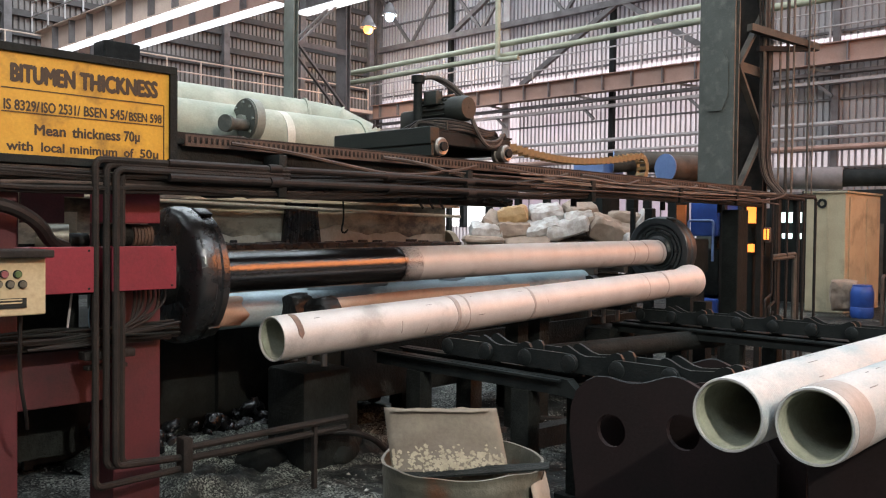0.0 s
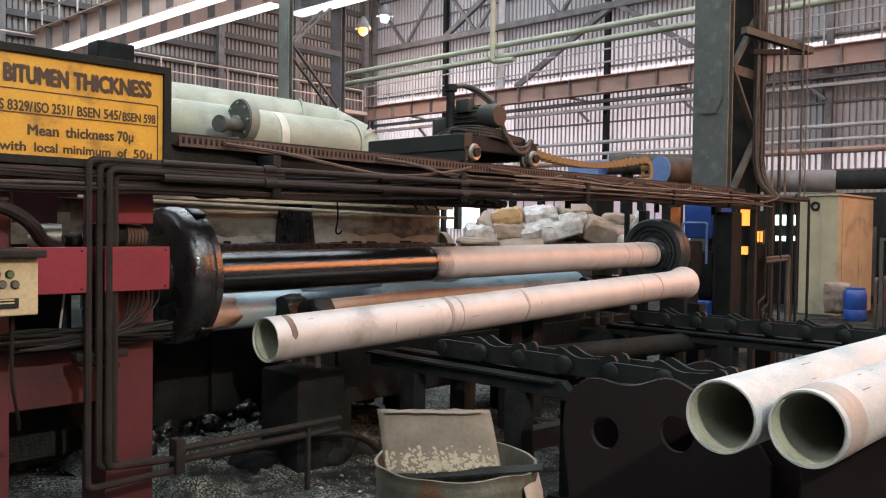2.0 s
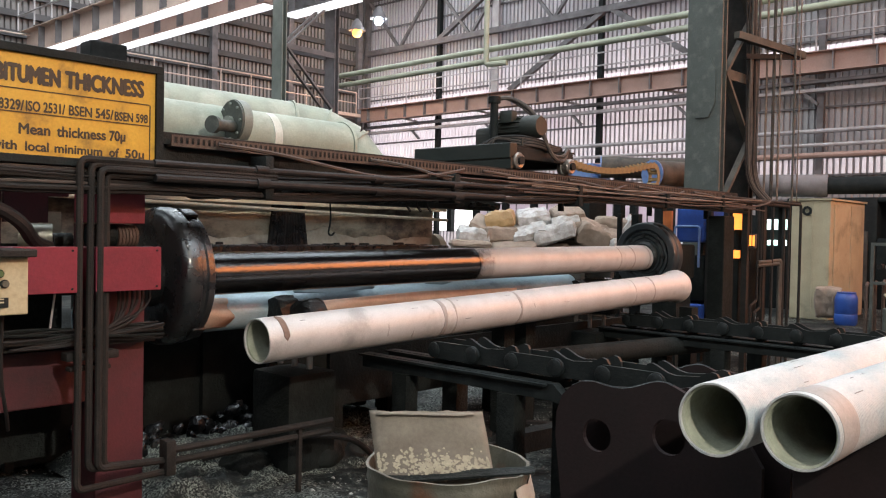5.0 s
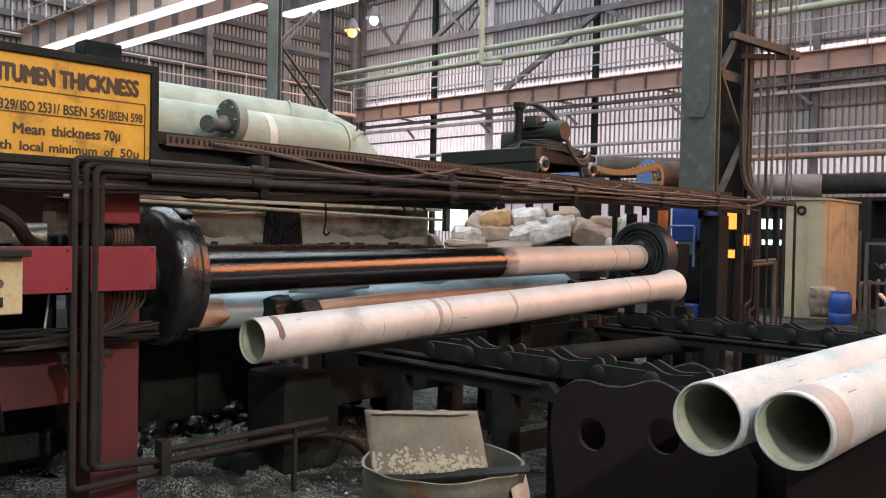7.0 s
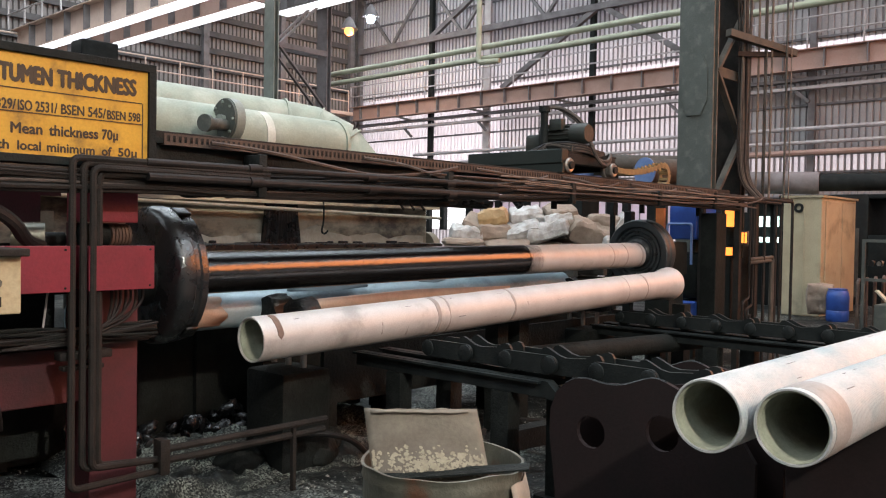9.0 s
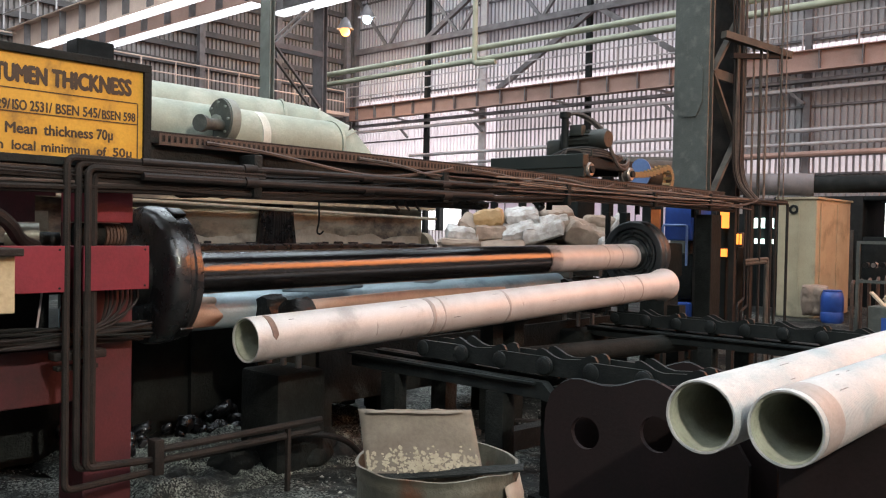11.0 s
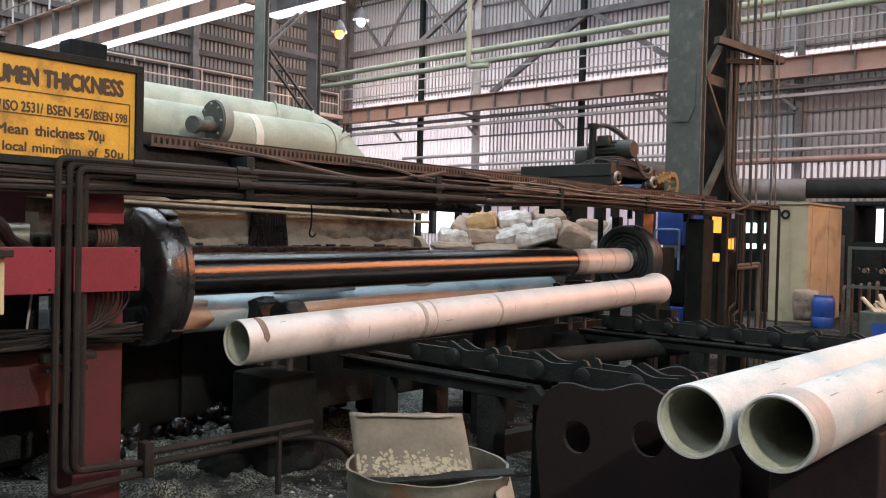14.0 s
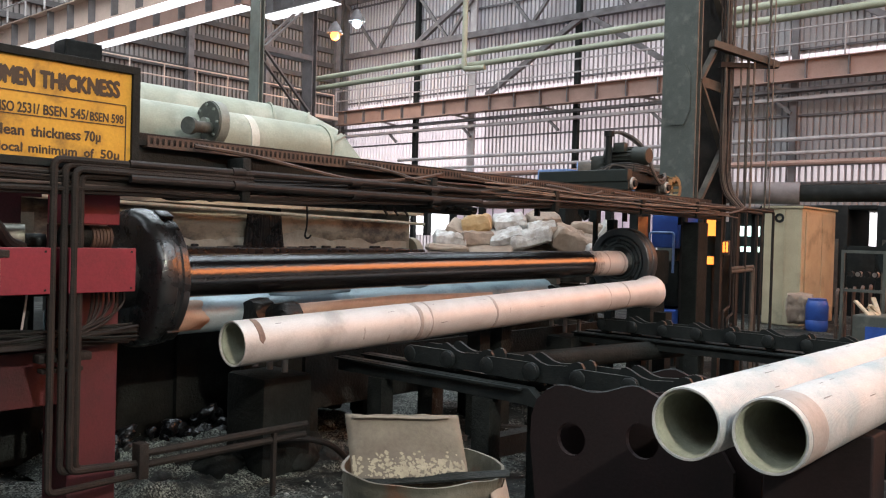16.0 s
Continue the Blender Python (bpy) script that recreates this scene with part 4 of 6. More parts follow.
def gantry():
    ob = thing("gantry_beam", "sooty steel gantry beam with rail, carrying cables over the pipe", "gantry")
    bm = B()
    box(bm, -1.5, 10.2, 4.50, 4.54, 2.05, 2.17)
    box(bm, -1.5, 10.2, 4.46, 4.72, 2.16, 2.19)
    box(bm, -1.5, 10.2, 4.46, 4.72, 2.02, 2.05)
    part("beam", bm, "steel_dark", ob, "", None)
    part("lower_channel", box(B(), -1.5, 5.4, 4.47, 4.56, 1.87, 2.02, 0.01), "steel_dark", ob, "", None)
    part("rail", box(B(), -1.5, 10.1, 4.5, 4.54, 2.19, 2.235, 0.004), "rust", ob, "worn brown rail", None)
    part("rear_beam", box(B(), -1.5, 10.2, 5.40, 5.48, 2.07, 2.19), "steel_dark", ob, "", None)
    part("rear_rail", box(B(), -1.5, 10.1, 5.42, 5.46, 2.19, 2.235), "rust", ob, "", None)
    # perforated angle along the front edge
    bm = B()
    box(bm, 2.47, 9.6, 4.435, 4.44, 2.205, 2.216)
    box(bm, 2.47, 9.6, 4.435, 4.44, 2.158, 2.169)
    x = 2.47
    while x < 9.6:
        box(bm, x, x + 0.018, 4.435, 4.44, 2.169, 2.205)
        x += 0.036
    box(bm, 2.47, 9.6, 4.435, 4.50, 2.150, 2.158)
    part("perforated_angle", bm, "rust_light", ob, "rust-brown perforated cable angle", None)
    for x in (3.05, 4.75, 6.4, 8.0, 9.3):
        part("cable_bracket", box(B(), x - 0.03, x + 0.03, 4.30, 4.47, 1.86 + 0.13 * min(1, (x - 2.6) / 6), 2.13, 0.006), "steel_dark", ob)
        part("hanger", box(B(), x - 0.02, x + 0.02, 4.5, 4.54, 1.90, 2.03), "steel_dark", ob)
    # right-hand legs
    part("leg", box(B(), 9.45, 9.72, 4.36, 4.56, 0, 1.94, 0.01), "soot", ob, "black box-section leg", None)
    part("leg", box(B(), 8.95, 9.05, 5.20, 5.30, 0, 1.95, 0.01), "steel_dark", ob, "black box-section leg", None)
    part("leg", box(B(), 8.80, 8.85, 5.35, 5.40, 0, 1.95, 0.006), "steel_dark", ob, "black box-section leg", None)
    # red left-hand frame
    bm = box(B(), 2.10, 2.38, 4.55, 4.85, 0.0, 1.40, 0.006)
    box(bm, 2.10, 2.38, 4.80, 4.85, 1.38, 1.70)
    part("red_column", bm, "red", ob, "oxide-red column plate", None)
    part("red_head", box(B(), 2.10, 2.38, 4.555, 4.85, 1.703, 1.92, 0.006), "red_bright", ob, "red column head plate", None)
    part("bearing", rod(B(), (2.11, 4.68, 1.63), (2.25, 4.68, 1.63), 0.066, 20), "soot", ob)
    for k in range(6):
        part("ribbed_nut", rod(B(), (2.25 + 0.02 * k, 4.66, 1.63), (2.266 + 0.02 * k, 4.66, 1.63), 0.066, 12), "rust_light", ob)
    part("grey_strap", bar(B(), (2.15, 4.57, 1.70), (2.165, 4.57, 1.57), 0.012, 0.012), "rail_pale", ob, "", None)
    bm = box(B(), 1.25, 1.60, 4.55, 4.9, 0.0, 1.92, 0.006)
    part("red_column", bm, "red", ob, "oxide-red column", None)
    part("red_crossbeam", box(B(), 1.60, 2.10, 4.6, 4.85, 0.72, 1.02, 0.006), "red", ob, "oxide-red crossbeam", None)
    part("red_back_panel", box(B(), 1.1, 1.735, 4.92, 4.95, 1.35, 1.92), "red", ob, "", None)
    bm = box(B(), 1.75, 1.985, 4.92, 4.95, 1.70, 1.92)
    box(bm, 1.985, 2.10, 4.92, 4.95, 1.85, 1.92)
    part("red_back_panel", bm, "red", ob, "", None)
    part("beige_plate", box(B(), 1.985, 2.10, 5.02, 5.05, 1.585, 1.765), "hood", ob, "stained beige plate", None)
    part("drive_motor", rod(B(), (1.80, 4.86, 1.62), (1.96, 4.80, 1.62), 0.075, 20), "drum_steel", ob, "grimy grey drive motor")
    part("motor_neck", rod(B(), (1.96, 4.80, 1.60), (2.06, 4.78, 1.60), 0.045, 16), "steel_dark", ob)
    # black sheet added to paint the darkness inside the red frame
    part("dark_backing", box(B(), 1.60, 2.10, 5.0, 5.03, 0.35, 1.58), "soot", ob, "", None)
    part("ledge", box(B(), 1.25, 2.40, 4.47, 4.75, 1.055, 1.075), "soot", ob, "", None)
    part("ledge_lip", box(B(), 1.25, 2.40, 4.46, 4.47, 1.045, 1.10), "rust", ob, "", None)
    part("thin_rod", rod(B(), (1.86, 4.50, 1.38), (1.83, 4.50, 1.14), 0.006, 6), "rail_pale", ob, "thin grey rod")
    rs = random.Random(61)
    for k in range(16):
        z, y = 1.085 + rs.random() * 0.055, 4.40 + rs.random() * 0.09
        pts = [(1.25 + 0.24 * q, y + rs.uniform(-0.02, 0.02), z + rs.uniform(-0.02, 0.02)) for q in range(5)] + [(2.42, y, z + rs.uniform(-0.03, 0.03))]
        hose("shelf_cable", pts, rs.choice((0.006, 0.008, 0.011)), rs.choice(("cable_black", "cable_black", "rust", "soot")), "dusty cable lying along the red frame's shelf", smooth=2, seg=6)
    # axle and bearing block behind the left wheel
    part("axle", rod(B(), (1.2, COAT_Y, 1.37), (2.5, COAT_Y, 1.385), 0.09, 20), "steel_dark", ob)
    part("axle", rod(B(), (8.62, COAT_Y, 1.46), (9.5, COAT_Y, 1.465), 0.08, 20), "steel_dark", ob)
    part("bearing_block", box(B(), 8.95, 9.35, 4.66, 5.05, 1.2, 1.60, 0.03), "soot", ob)
    part("bearing_stand", box(B(), 8.98, 9.32, 4.7, 5.0, 0, 1.2), "steel_dark", ob)
    # cable bundle on brackets along the beam
    rnd = random.Random(5)
    for k in range(9):
        z, y, r = 1.865 + 0.0165 * k, 4.33 + 0.028 * rnd.random() + (0.05 if k > 6 else 0), rnd.choice((0.006, 0.009, 0.014))
        pts, x = [], 1.2
        while x < 10.4:
            pts.append((x, y + rnd.uniform(-0.012, 0.012), z + 0.13 * min(1, max(0, (x - 2.6) / 4)) + rnd.uniform(-0.01, 0.01) + 0.012 * math.sin(x * 3 + k)))
            x += 0.55
        hose("gantry_cable", pts, r, rnd.choice(("cable", "cable_black", "cable_black", "rust")), "dusty cable clipped along the gantry beam", smooth=1, seg=6)
    for z, y, r in ((2.035, 4.315, 0.021), (1.955, 4.30, 0.024)):
        part("conduit", sweep(B(), [(2.3, y, z), (3.2, y, z + 0.005), (4.2, y - 0.01, z + 0.012), (5.3, y, z + 0.02)], r, 10, 1), "cable_black", ob, "thick black conduit")
        for x in (2.95, 3.9, 4.7):
            part("coupling", rod(B(), (x, y, z + 0.004), (x + 0.09, y, z + 0.006), r + 0.008, 12), "cable_black", ob)
    for k in range(60):
        x = rnd.uniform(2.45, 5.4)
        b = bmesh.new()
        bmesh.ops.create_icosphere(b, subdivisions=2, radius=rnd.uniform(0.015, 0.04))
        for v in b.verts:
            v.co = Vector((v.co.x * 1.8, v.co.y, v.co.z * 0.7)) * (1 + 0.7 * noise.noise(v.co * 30 + Vector((k, 0, 0))))
        bm = B()
        merge(bm, b, pose(x, 4.42 + rnd.uniform(-0.05, 0.04), 1.885 + 0.012 * (x - 2.4) + rnd.uniform(-0.012, 0.03)))
        part("tar_clot", bm, "soot", ob)
    for k in range(9):
        pts, x, z0 = [], 4.9 + rnd.uniform(-0.5, 0.8), 2.02 + 0.013 * k
        while x < 10.6:
            pts.append((x, 4.30 + 0.012 * (k % 4) + rnd.uniform(-0.02, 0.02), z0 + 0.004 * (x - 5) + rnd.uniform(-0.018, 0.018)))
            x += rnd.uniform(0.5, 0.9)
        hose("gantry_cable", pts, rnd.choice((0.006, 0.008, 0.012)), rnd.choice(("cable_tan", "cable", "cable_tan", "rust_light")), "tan dusty cable lying in the bundle on the gantry", smooth=2, seg=6)
    for x in (4.38, 4.49, 4.60):
        hose("dangling_lead", [(x, 4.45, 2.02), (x + 0.02, 4.46, 1.94), (x - 0.02, 4.47, 1.90), (x + 0.04, 4.47, 1.84)], 0.010, "cable_black", "black lead dangling under the gantry", smooth=3, seg=6)
    for k in range(6):
        x0 = 2.75 + 1.2 * k
        pts = [(x0, 4.40, 2.18), (x0 + 0.35, 4.36, 2.16), (x0 + 0.8, 4.34, 2.10 - 0.03 * (k % 2)), (x0 + 1.3, 4.35, 2.05), (x0 + 1.9, 4.36, 2.12), (x0 + 2.2, 4.42, 2.18)]
        hose("loose_cable", pts, 0.013, "cable" if k % 2 else "rust_light", "loose brown cable looped over the beam", smooth=3, seg=6)


def lines_left():
    """Steel conduits that drop down the red frame and run off along the floor."""
    ob = thing("conduit_run", "dark steel conduits dropping from the gantry and along the floor", "conduit")
    for x, ztop, y in ((1.905, 2.032, 4.33), (1.965, 2.008, 4.335), (2.005, 1.985, 4.31), (2.05, 1.962, 4.34)):
        part("conduit", sweep(B(), bend_pts([(3.1, 4.31, ztop), (x, y, ztop), (x, y, 0.42 - 0.1 * (x < 1.95)), (2.48, 4.42, 0.36 - 0.06 * (x < 1.95))], 0.09), 0.019, 8, 3), "rust", ob)
    for z, y in ((0.42, 4.40), (0.35, 4.42)):
        part("conduit", rod(B(), (2.45, y, z), (3.55, y - 0.12, z + 0.03), 0.022, 8), "rust", ob)
    part("junction_block", box(B(), 2.43, 2.49, 4.37, 4.46, 0.28, 0.48, 0.008), "rust", ob)
    part("clamp", box(B(), 1.86, 2.14, 4.36, 4.44, 0.985, 1.03, 0.008), "rust", ob)
    part("clamp", box(B(), 1.88, 2.10, 4.37, 4.43, 0.93, 0.955, 0.006), "rust", ob)
    part("support", box(B(), 3.3, 3.325, 4.30, 4.33, 0.0, 0.42), "rust", ob)


gantry()
lines_left()


# ---- sign, boxes and panel on the red frame ----
def lettering(body, x0, z0, x1, z1, high, parent, bold=0.0):
    """Painted words on the sign, from x0 to x1, on a line that runs from z0 to z1."""
    c = bpy.data.curves.new("words", "FONT")
    c.body, c.size, c.extrude, c.resolution_u = body, 1.0, 0.0004, 3
    tmp = new("words", c)
    me = bpy.data.meshes.new_from_object(tmp.evaluated_get(bpy.context.evaluated_depsgraph_get()))
    bpy.data.objects.remove(tmp)
    lo, hi = min(v.co.x for v in me.vertices), max(v.co.x for v in me.vertices)
    for v in me.vertices:
        u = (v.co.x - lo) / (hi - lo)
        v.co = Vector((u * (x1 - x0), v.co.y / 0.70 * high + u * (z1 - z0), v.co.z))
    # strokes laid beside the first make the brush heavier
    bm, w = B(), bold * high * 1.6
    for k, (dx, dy) in enumerate(((0, 0), (-w, 0), (w, 0), (0, -w), (0, w), (-w * 0.7, w * 0.7), (w * 0.7, -w * 0.7))):
        b = bmesh.new()
        b.from_mesh(me)
        merge(bm, b, pose(dx, dy, 0.0001 * k))
    bm.to_mesh(me)
    bm.free()
    me.materials.append(M["ink"])
    ob = new("lettering", me)
    ob.matrix_basis = pose(x0, SIGN_Y - 0.0025, z0, 90, 0, 0)
    ob.parent = parent
    return ob


SIGN_Y = 4.40


def sign():
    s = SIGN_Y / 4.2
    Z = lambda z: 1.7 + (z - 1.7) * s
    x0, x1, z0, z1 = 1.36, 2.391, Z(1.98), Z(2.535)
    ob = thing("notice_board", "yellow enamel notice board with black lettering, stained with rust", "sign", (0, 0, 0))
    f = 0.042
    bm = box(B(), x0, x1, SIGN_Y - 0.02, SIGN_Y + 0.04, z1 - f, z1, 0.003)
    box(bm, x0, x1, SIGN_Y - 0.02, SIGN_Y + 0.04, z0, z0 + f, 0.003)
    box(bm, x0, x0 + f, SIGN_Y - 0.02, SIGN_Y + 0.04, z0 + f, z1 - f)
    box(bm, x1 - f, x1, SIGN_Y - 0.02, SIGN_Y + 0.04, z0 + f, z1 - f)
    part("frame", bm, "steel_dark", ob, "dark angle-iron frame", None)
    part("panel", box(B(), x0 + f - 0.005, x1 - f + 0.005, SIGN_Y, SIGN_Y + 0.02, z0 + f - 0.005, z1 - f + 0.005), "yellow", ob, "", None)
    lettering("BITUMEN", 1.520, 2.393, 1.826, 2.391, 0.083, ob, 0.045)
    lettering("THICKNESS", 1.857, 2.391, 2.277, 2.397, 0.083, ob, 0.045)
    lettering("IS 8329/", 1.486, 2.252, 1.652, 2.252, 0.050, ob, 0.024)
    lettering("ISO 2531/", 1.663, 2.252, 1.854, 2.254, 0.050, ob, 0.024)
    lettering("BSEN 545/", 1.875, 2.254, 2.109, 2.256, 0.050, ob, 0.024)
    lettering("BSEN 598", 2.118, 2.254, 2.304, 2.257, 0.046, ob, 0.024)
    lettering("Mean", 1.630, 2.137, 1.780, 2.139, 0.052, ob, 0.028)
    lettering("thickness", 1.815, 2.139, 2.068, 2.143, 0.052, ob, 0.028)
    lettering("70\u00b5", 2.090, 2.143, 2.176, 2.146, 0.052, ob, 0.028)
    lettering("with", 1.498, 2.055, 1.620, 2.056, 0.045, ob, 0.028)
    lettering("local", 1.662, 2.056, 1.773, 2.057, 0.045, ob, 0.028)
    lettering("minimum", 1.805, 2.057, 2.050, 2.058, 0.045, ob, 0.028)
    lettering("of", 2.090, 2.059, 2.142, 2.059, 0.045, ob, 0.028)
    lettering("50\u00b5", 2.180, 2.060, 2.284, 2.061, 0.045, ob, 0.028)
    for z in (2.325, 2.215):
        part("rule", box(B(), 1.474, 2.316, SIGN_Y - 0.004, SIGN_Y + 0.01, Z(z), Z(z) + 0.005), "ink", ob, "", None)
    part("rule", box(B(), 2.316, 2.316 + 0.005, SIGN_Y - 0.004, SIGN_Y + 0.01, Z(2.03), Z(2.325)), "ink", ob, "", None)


def left_boxes():
    for x0, x1, l in ((1.99, 2.34, "bright red sheet-steel cover box"), (1.58, 1.88, "red sheet-steel cover box in shade")):
        ob = thing("cover_box", l, "cover box", group="red cover boxes")
        part("body", box(B(), x0, x1, 4.32, 4.56, 1.35, 1.575, 0.006), "red_bright", ob, "", None)
        part("lid", box(B(), x0 - 0.006, x1 + 0.006, 4.305, 4.32, 1.345, 1.58, 0.003), "red_bright", ob, "", None)
        for x in (x0 + 0.02, x1 - 0.02):
            for z in (1.365, 1.56):
                part("screw", rod(B(), (x, 4.30, z), (x, 4.306, z), 0.006, 8), "steel_dark", ob)
    ob = thing("control_panel", "cream push-button control panel with dark buttons, speckled with rust", "control panel")
    part("body", box(B(), 1.08, 1.50, 3.92, 4.12, 1.29, 1.545, 0.006), "panel_cream", ob, "", None)
    part("hood", box(B(), 1.06, 1.52, 3.87, 4.14, 1.545, 1.58, 0.006), "rust", ob, "", None)
    for x, z, m in ((1.322, 1.475, "button_pink"), (1.378, 1.473, "button_green"), (1.297, 1.432, "drum_steel"), (1.347, 1.430, "drum_steel"), (1.399, 1.428, "drum_steel"), (1.245, 1.434, "drum_steel")):
        b = part("push_button", rod(B(), (x, 3.92, z), (x, 3.902, z), 0.0145, 16), m, ob)
        part("collar", lathe(B(), [(0.0145, 0), (0.019, 0), (0.019, 0.01), (0.0145, 0.01)], pose(x, 3.912, z, 0, 0, 90), 16), "steel_dark", b)
    part("name_plate", box(B(), 1.20, 1.415, 3.914, 3.921, 1.324, 1.368), "steel_dark", ob, "dark plate with unreadable bars", None)
    for z in (1.348, 1.362):
        part("plate_bar", box(B(), 1.22, 1.395, 3.911, 3.9145, z - 0.003, z + 0.003), "panel_cream", ob, "", None)
    part("pedestal", box(B(), 1.2, 1.3, 3.98, 4.06, 0, 1.29), "steel_dark", ob, "", None)
    rnd = random.Random(2)
    for k in range(7):
        x = 2.15 + 0.03 * k + rnd.uniform(-0.01, 0.01)
        hose("box_cable", [(x, 4.42, 1.36), (x + 0.01, 4.43, 1.25), (x - 0.04 - 0.03 * rnd.random() * k, 4.42 - 0.02 * rnd.random(), 1.10 + 0.06 * rnd.random()), (1.95 - 0.06 * rnd.random(), 4.40, 1.08 + rnd.uniform(-0.02, 0.02)), (1.6, 4.42, 1.06)], 0.008, "cable_black" if k % 5 else "rust", "thin cable drooping from the red cover box", smooth=3, seg=6)
    hose("thick_hose", [(1.3, 4.42, 1.80), (1.5, 4.40, 1.79), (1.66, 4.42, 1.70), (1.74, 4.5, 1.6), (1.86, 4.6, 1.57)], 0.035, "cable_black", "thick black hose above the red cover", "hose", "hoses", 3, 10)
    hose("cable_drop", [(1.42, 4.0, 1.29), (1.43, 4.05, 1.0), (1.48, 4.1, 0.8), (1.52, 4.2, 0.72)], 0.009, "cable_black", "thin cable hanging under the control panel")


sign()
left_boxes()


# ---- carriage, hood and ducts ----
CARR_Z = 2.235
carriage = thing("spray_carriage", "black-green spray carriage with motor and hoses rolling on the gantry", "carriage")


def build_carriage(ob):
    """Origin on the front rail at the leading left wheel; +x along the gantry."""
    bm = box(B(), -0.07, 0.03, -0.07, 1.06, 0.085, 0.215, 0.008)
    b = bmesh.new()
    e = [(-0.07, 0.0), (-0.07, 0.11), (1.06, 0.11), (0.75, 0.07), (0.3, 0.0)]
    plate(bm, e, 0.03, pose(-0.055, 0, 0))
    b.free()
    part("end_beam", bm, "carriage", ob, "", None)
    bm = box(B(), 0.03, 0.90, -0.04, 0.06, 0.09, 0.19, 0.008)
    box(bm, 0.03, 0.90, 0.86, 0.98, 0.09, 0.19, 0.008)
    box(bm, 0.80, 0.92, 0.06, 0.86, 0.06, 0.19, 0.008)
    box(bm, 0.03, 0.92, -0.04, 1.0, 0.19, 0.205)
    part("chassis", bm, "rust", ob, "brown dusty chassis", None)
    for x in (0.0, 0.78):
        for y in (0.0, 0.92):
            w = part("wheel", lathe(B(), [(0.02, 0.085), (0.058, 0.09), (0.070, 0.075), (0.070, 0.02), (0.085, 0.015), (0.085, -0.02), (0.02, -0.02)], pose(0, 0, 0, 0, 0, -90), 28), "bright_steel", ob, "worn bright steel wheel")
            w.location = (x + (0.05 if x == 0 else 0.03), y, 0.07)
            part("axle_cap", rod(B(), (0, -0.11, 0), (0, -0.08, 0), 0.035, 16), "rust", w)
            wheels.append(w)
    # motor across the carriage, with fins and a cooling cowl
    part("motor_foot", box(B(), 0.16, 0.46, -0.02, 0.36, 0.205, 0.27), "motor", ob)
    m = part("motor", rod(B(), (0.31, 0.36, 0.385), (0.31, 0.04, 0.385), 0.088, 28), "motor", ob, "dark green electric motor")
    for k in range(14):
        a = k * math.pi / 7
        c, d = 0.31 + 0.093 * math.cos(a), 0.385 + 0.093 * math.sin(a)
        part("fin", bar(B(), (c, 0.34, d), (c, 0.07, d), 0.008, 0.02, (math.cos(a), 0, math.sin(a))), "motor", m, "", None)
    part("cowl", lathe(B(), [(0.005, -0.03), (0.098, -0.03), (0.10, -0.02), (0.10, 0.11), (0.082, 0.14), (0.005, 0.14)], pose(0.31, 0.03, 0.385, 0, 0, -90), 28), "motor", m)
    part("terminal_box", box(B(), 0.18, 0.26, 0.12, 0.26, 0.42, 0.53, 0.01), "motor", m)
    part("gearbox", box(B(), 0.2, 0.42, 0.38, 0.56, 0.205, 0.40, 0.03), "motor", ob)
    part("flange", rod(B(), (0.31, 0.39, 0.385), (0.31, 0.355, 0.385), 0.115, 28), "motor", ob)
    bm = rod(B(), (0.16, 0.30, 0.205), (0.16, 0.30, 0.62), 0.036, 12)
    rod(bm, (0.16, 0.30, 0.60), (0.16, 0.30, 0.655), 0.055, 12)
    part("cable_post", bm, "steel_dark", ob)
    rnd = random.Random(4)
    for k in range(9):
        y = -0.02 + 0.03 * k
        pts = [(0.16, 0.30, 0.63), (0.28, 0.2 + 0.02 * k, 0.66), (0.36, 0.0, 0.52 - 0.02 * k), (0.36, -0.1, 0.30), (0.42, -0.13, 0.16), (0.52, -0.14, 0.09 + 0.02 * k),
               (0.66, -0.12, 0.12 + 0.02 * k), (0.78, -0.06, 0.24), (0.92, 0.05 + y, 0.20)] if k < 3 else \
              [(0.06, 0.45 - y, 0.22), (0.08, 0.2, 0.30 + rnd.uniform(-0.03, 0.05)), (0.14, 0.0, 0.34 - 0.015 * k), (0.32, -0.08, 0.30 - 0.01 * k), (0.55, -0.06, 0.26 - 0.01 * k), (0.78, 0.0, 0.24), (0.95, 0.1 + y, 0.2)]
        part("hose", sweep(B(), pts, 0.013 if k else 0.018, 7, 3), "cable" if k % 2 == 0 else "cable_black", ob, "dusty rubber hose" if k == 0 else "")
    # spray lance under the carriage, behind the pipe
    part("lance_arm", box(B(), 0.02, 0.12, 0.5, 0.58, -0.26, 0.1), "steel_dark", ob, "", None)
    part("lance", rod(B(), (0.07, 0.56, -0.24), (0.07, 0.50, -0.30), 0.04, 14), "tar", ob)


wheels = []
build_carriage(carriage)

# drag chain: links on a fixed tray, looping back to the carriage
chain = thing("drag_chain", "yellow-brown cable drag chain looping beside the carriage", "drag chain")
LINKS, PITCH = 53, 0.085
link_mesh = None
links = []
for k in range(LINKS):
    bm = box(B(), -0.044, 0.044, -0.06, -0.05, -0.03, 0.03)
    box(bm, -0.044, 0.044, 0.05, 0.06, -0.03, 0.03)
    box(bm, -0.03, 0.0, -0.05, 0.05, 0.022, 0.03)
    box(bm, -0.03, 0.0, -0.05, 0.05, -0.03, -0.022)
    if link_mesh is None:
        ob = part("link", bm, "chain_yellow", chain, "", None)
        link_mesh = ob.data
    else:
        bm.free()
        ob = new("link", link_mesh)
        ob.parent = chain
    links.append(ob)


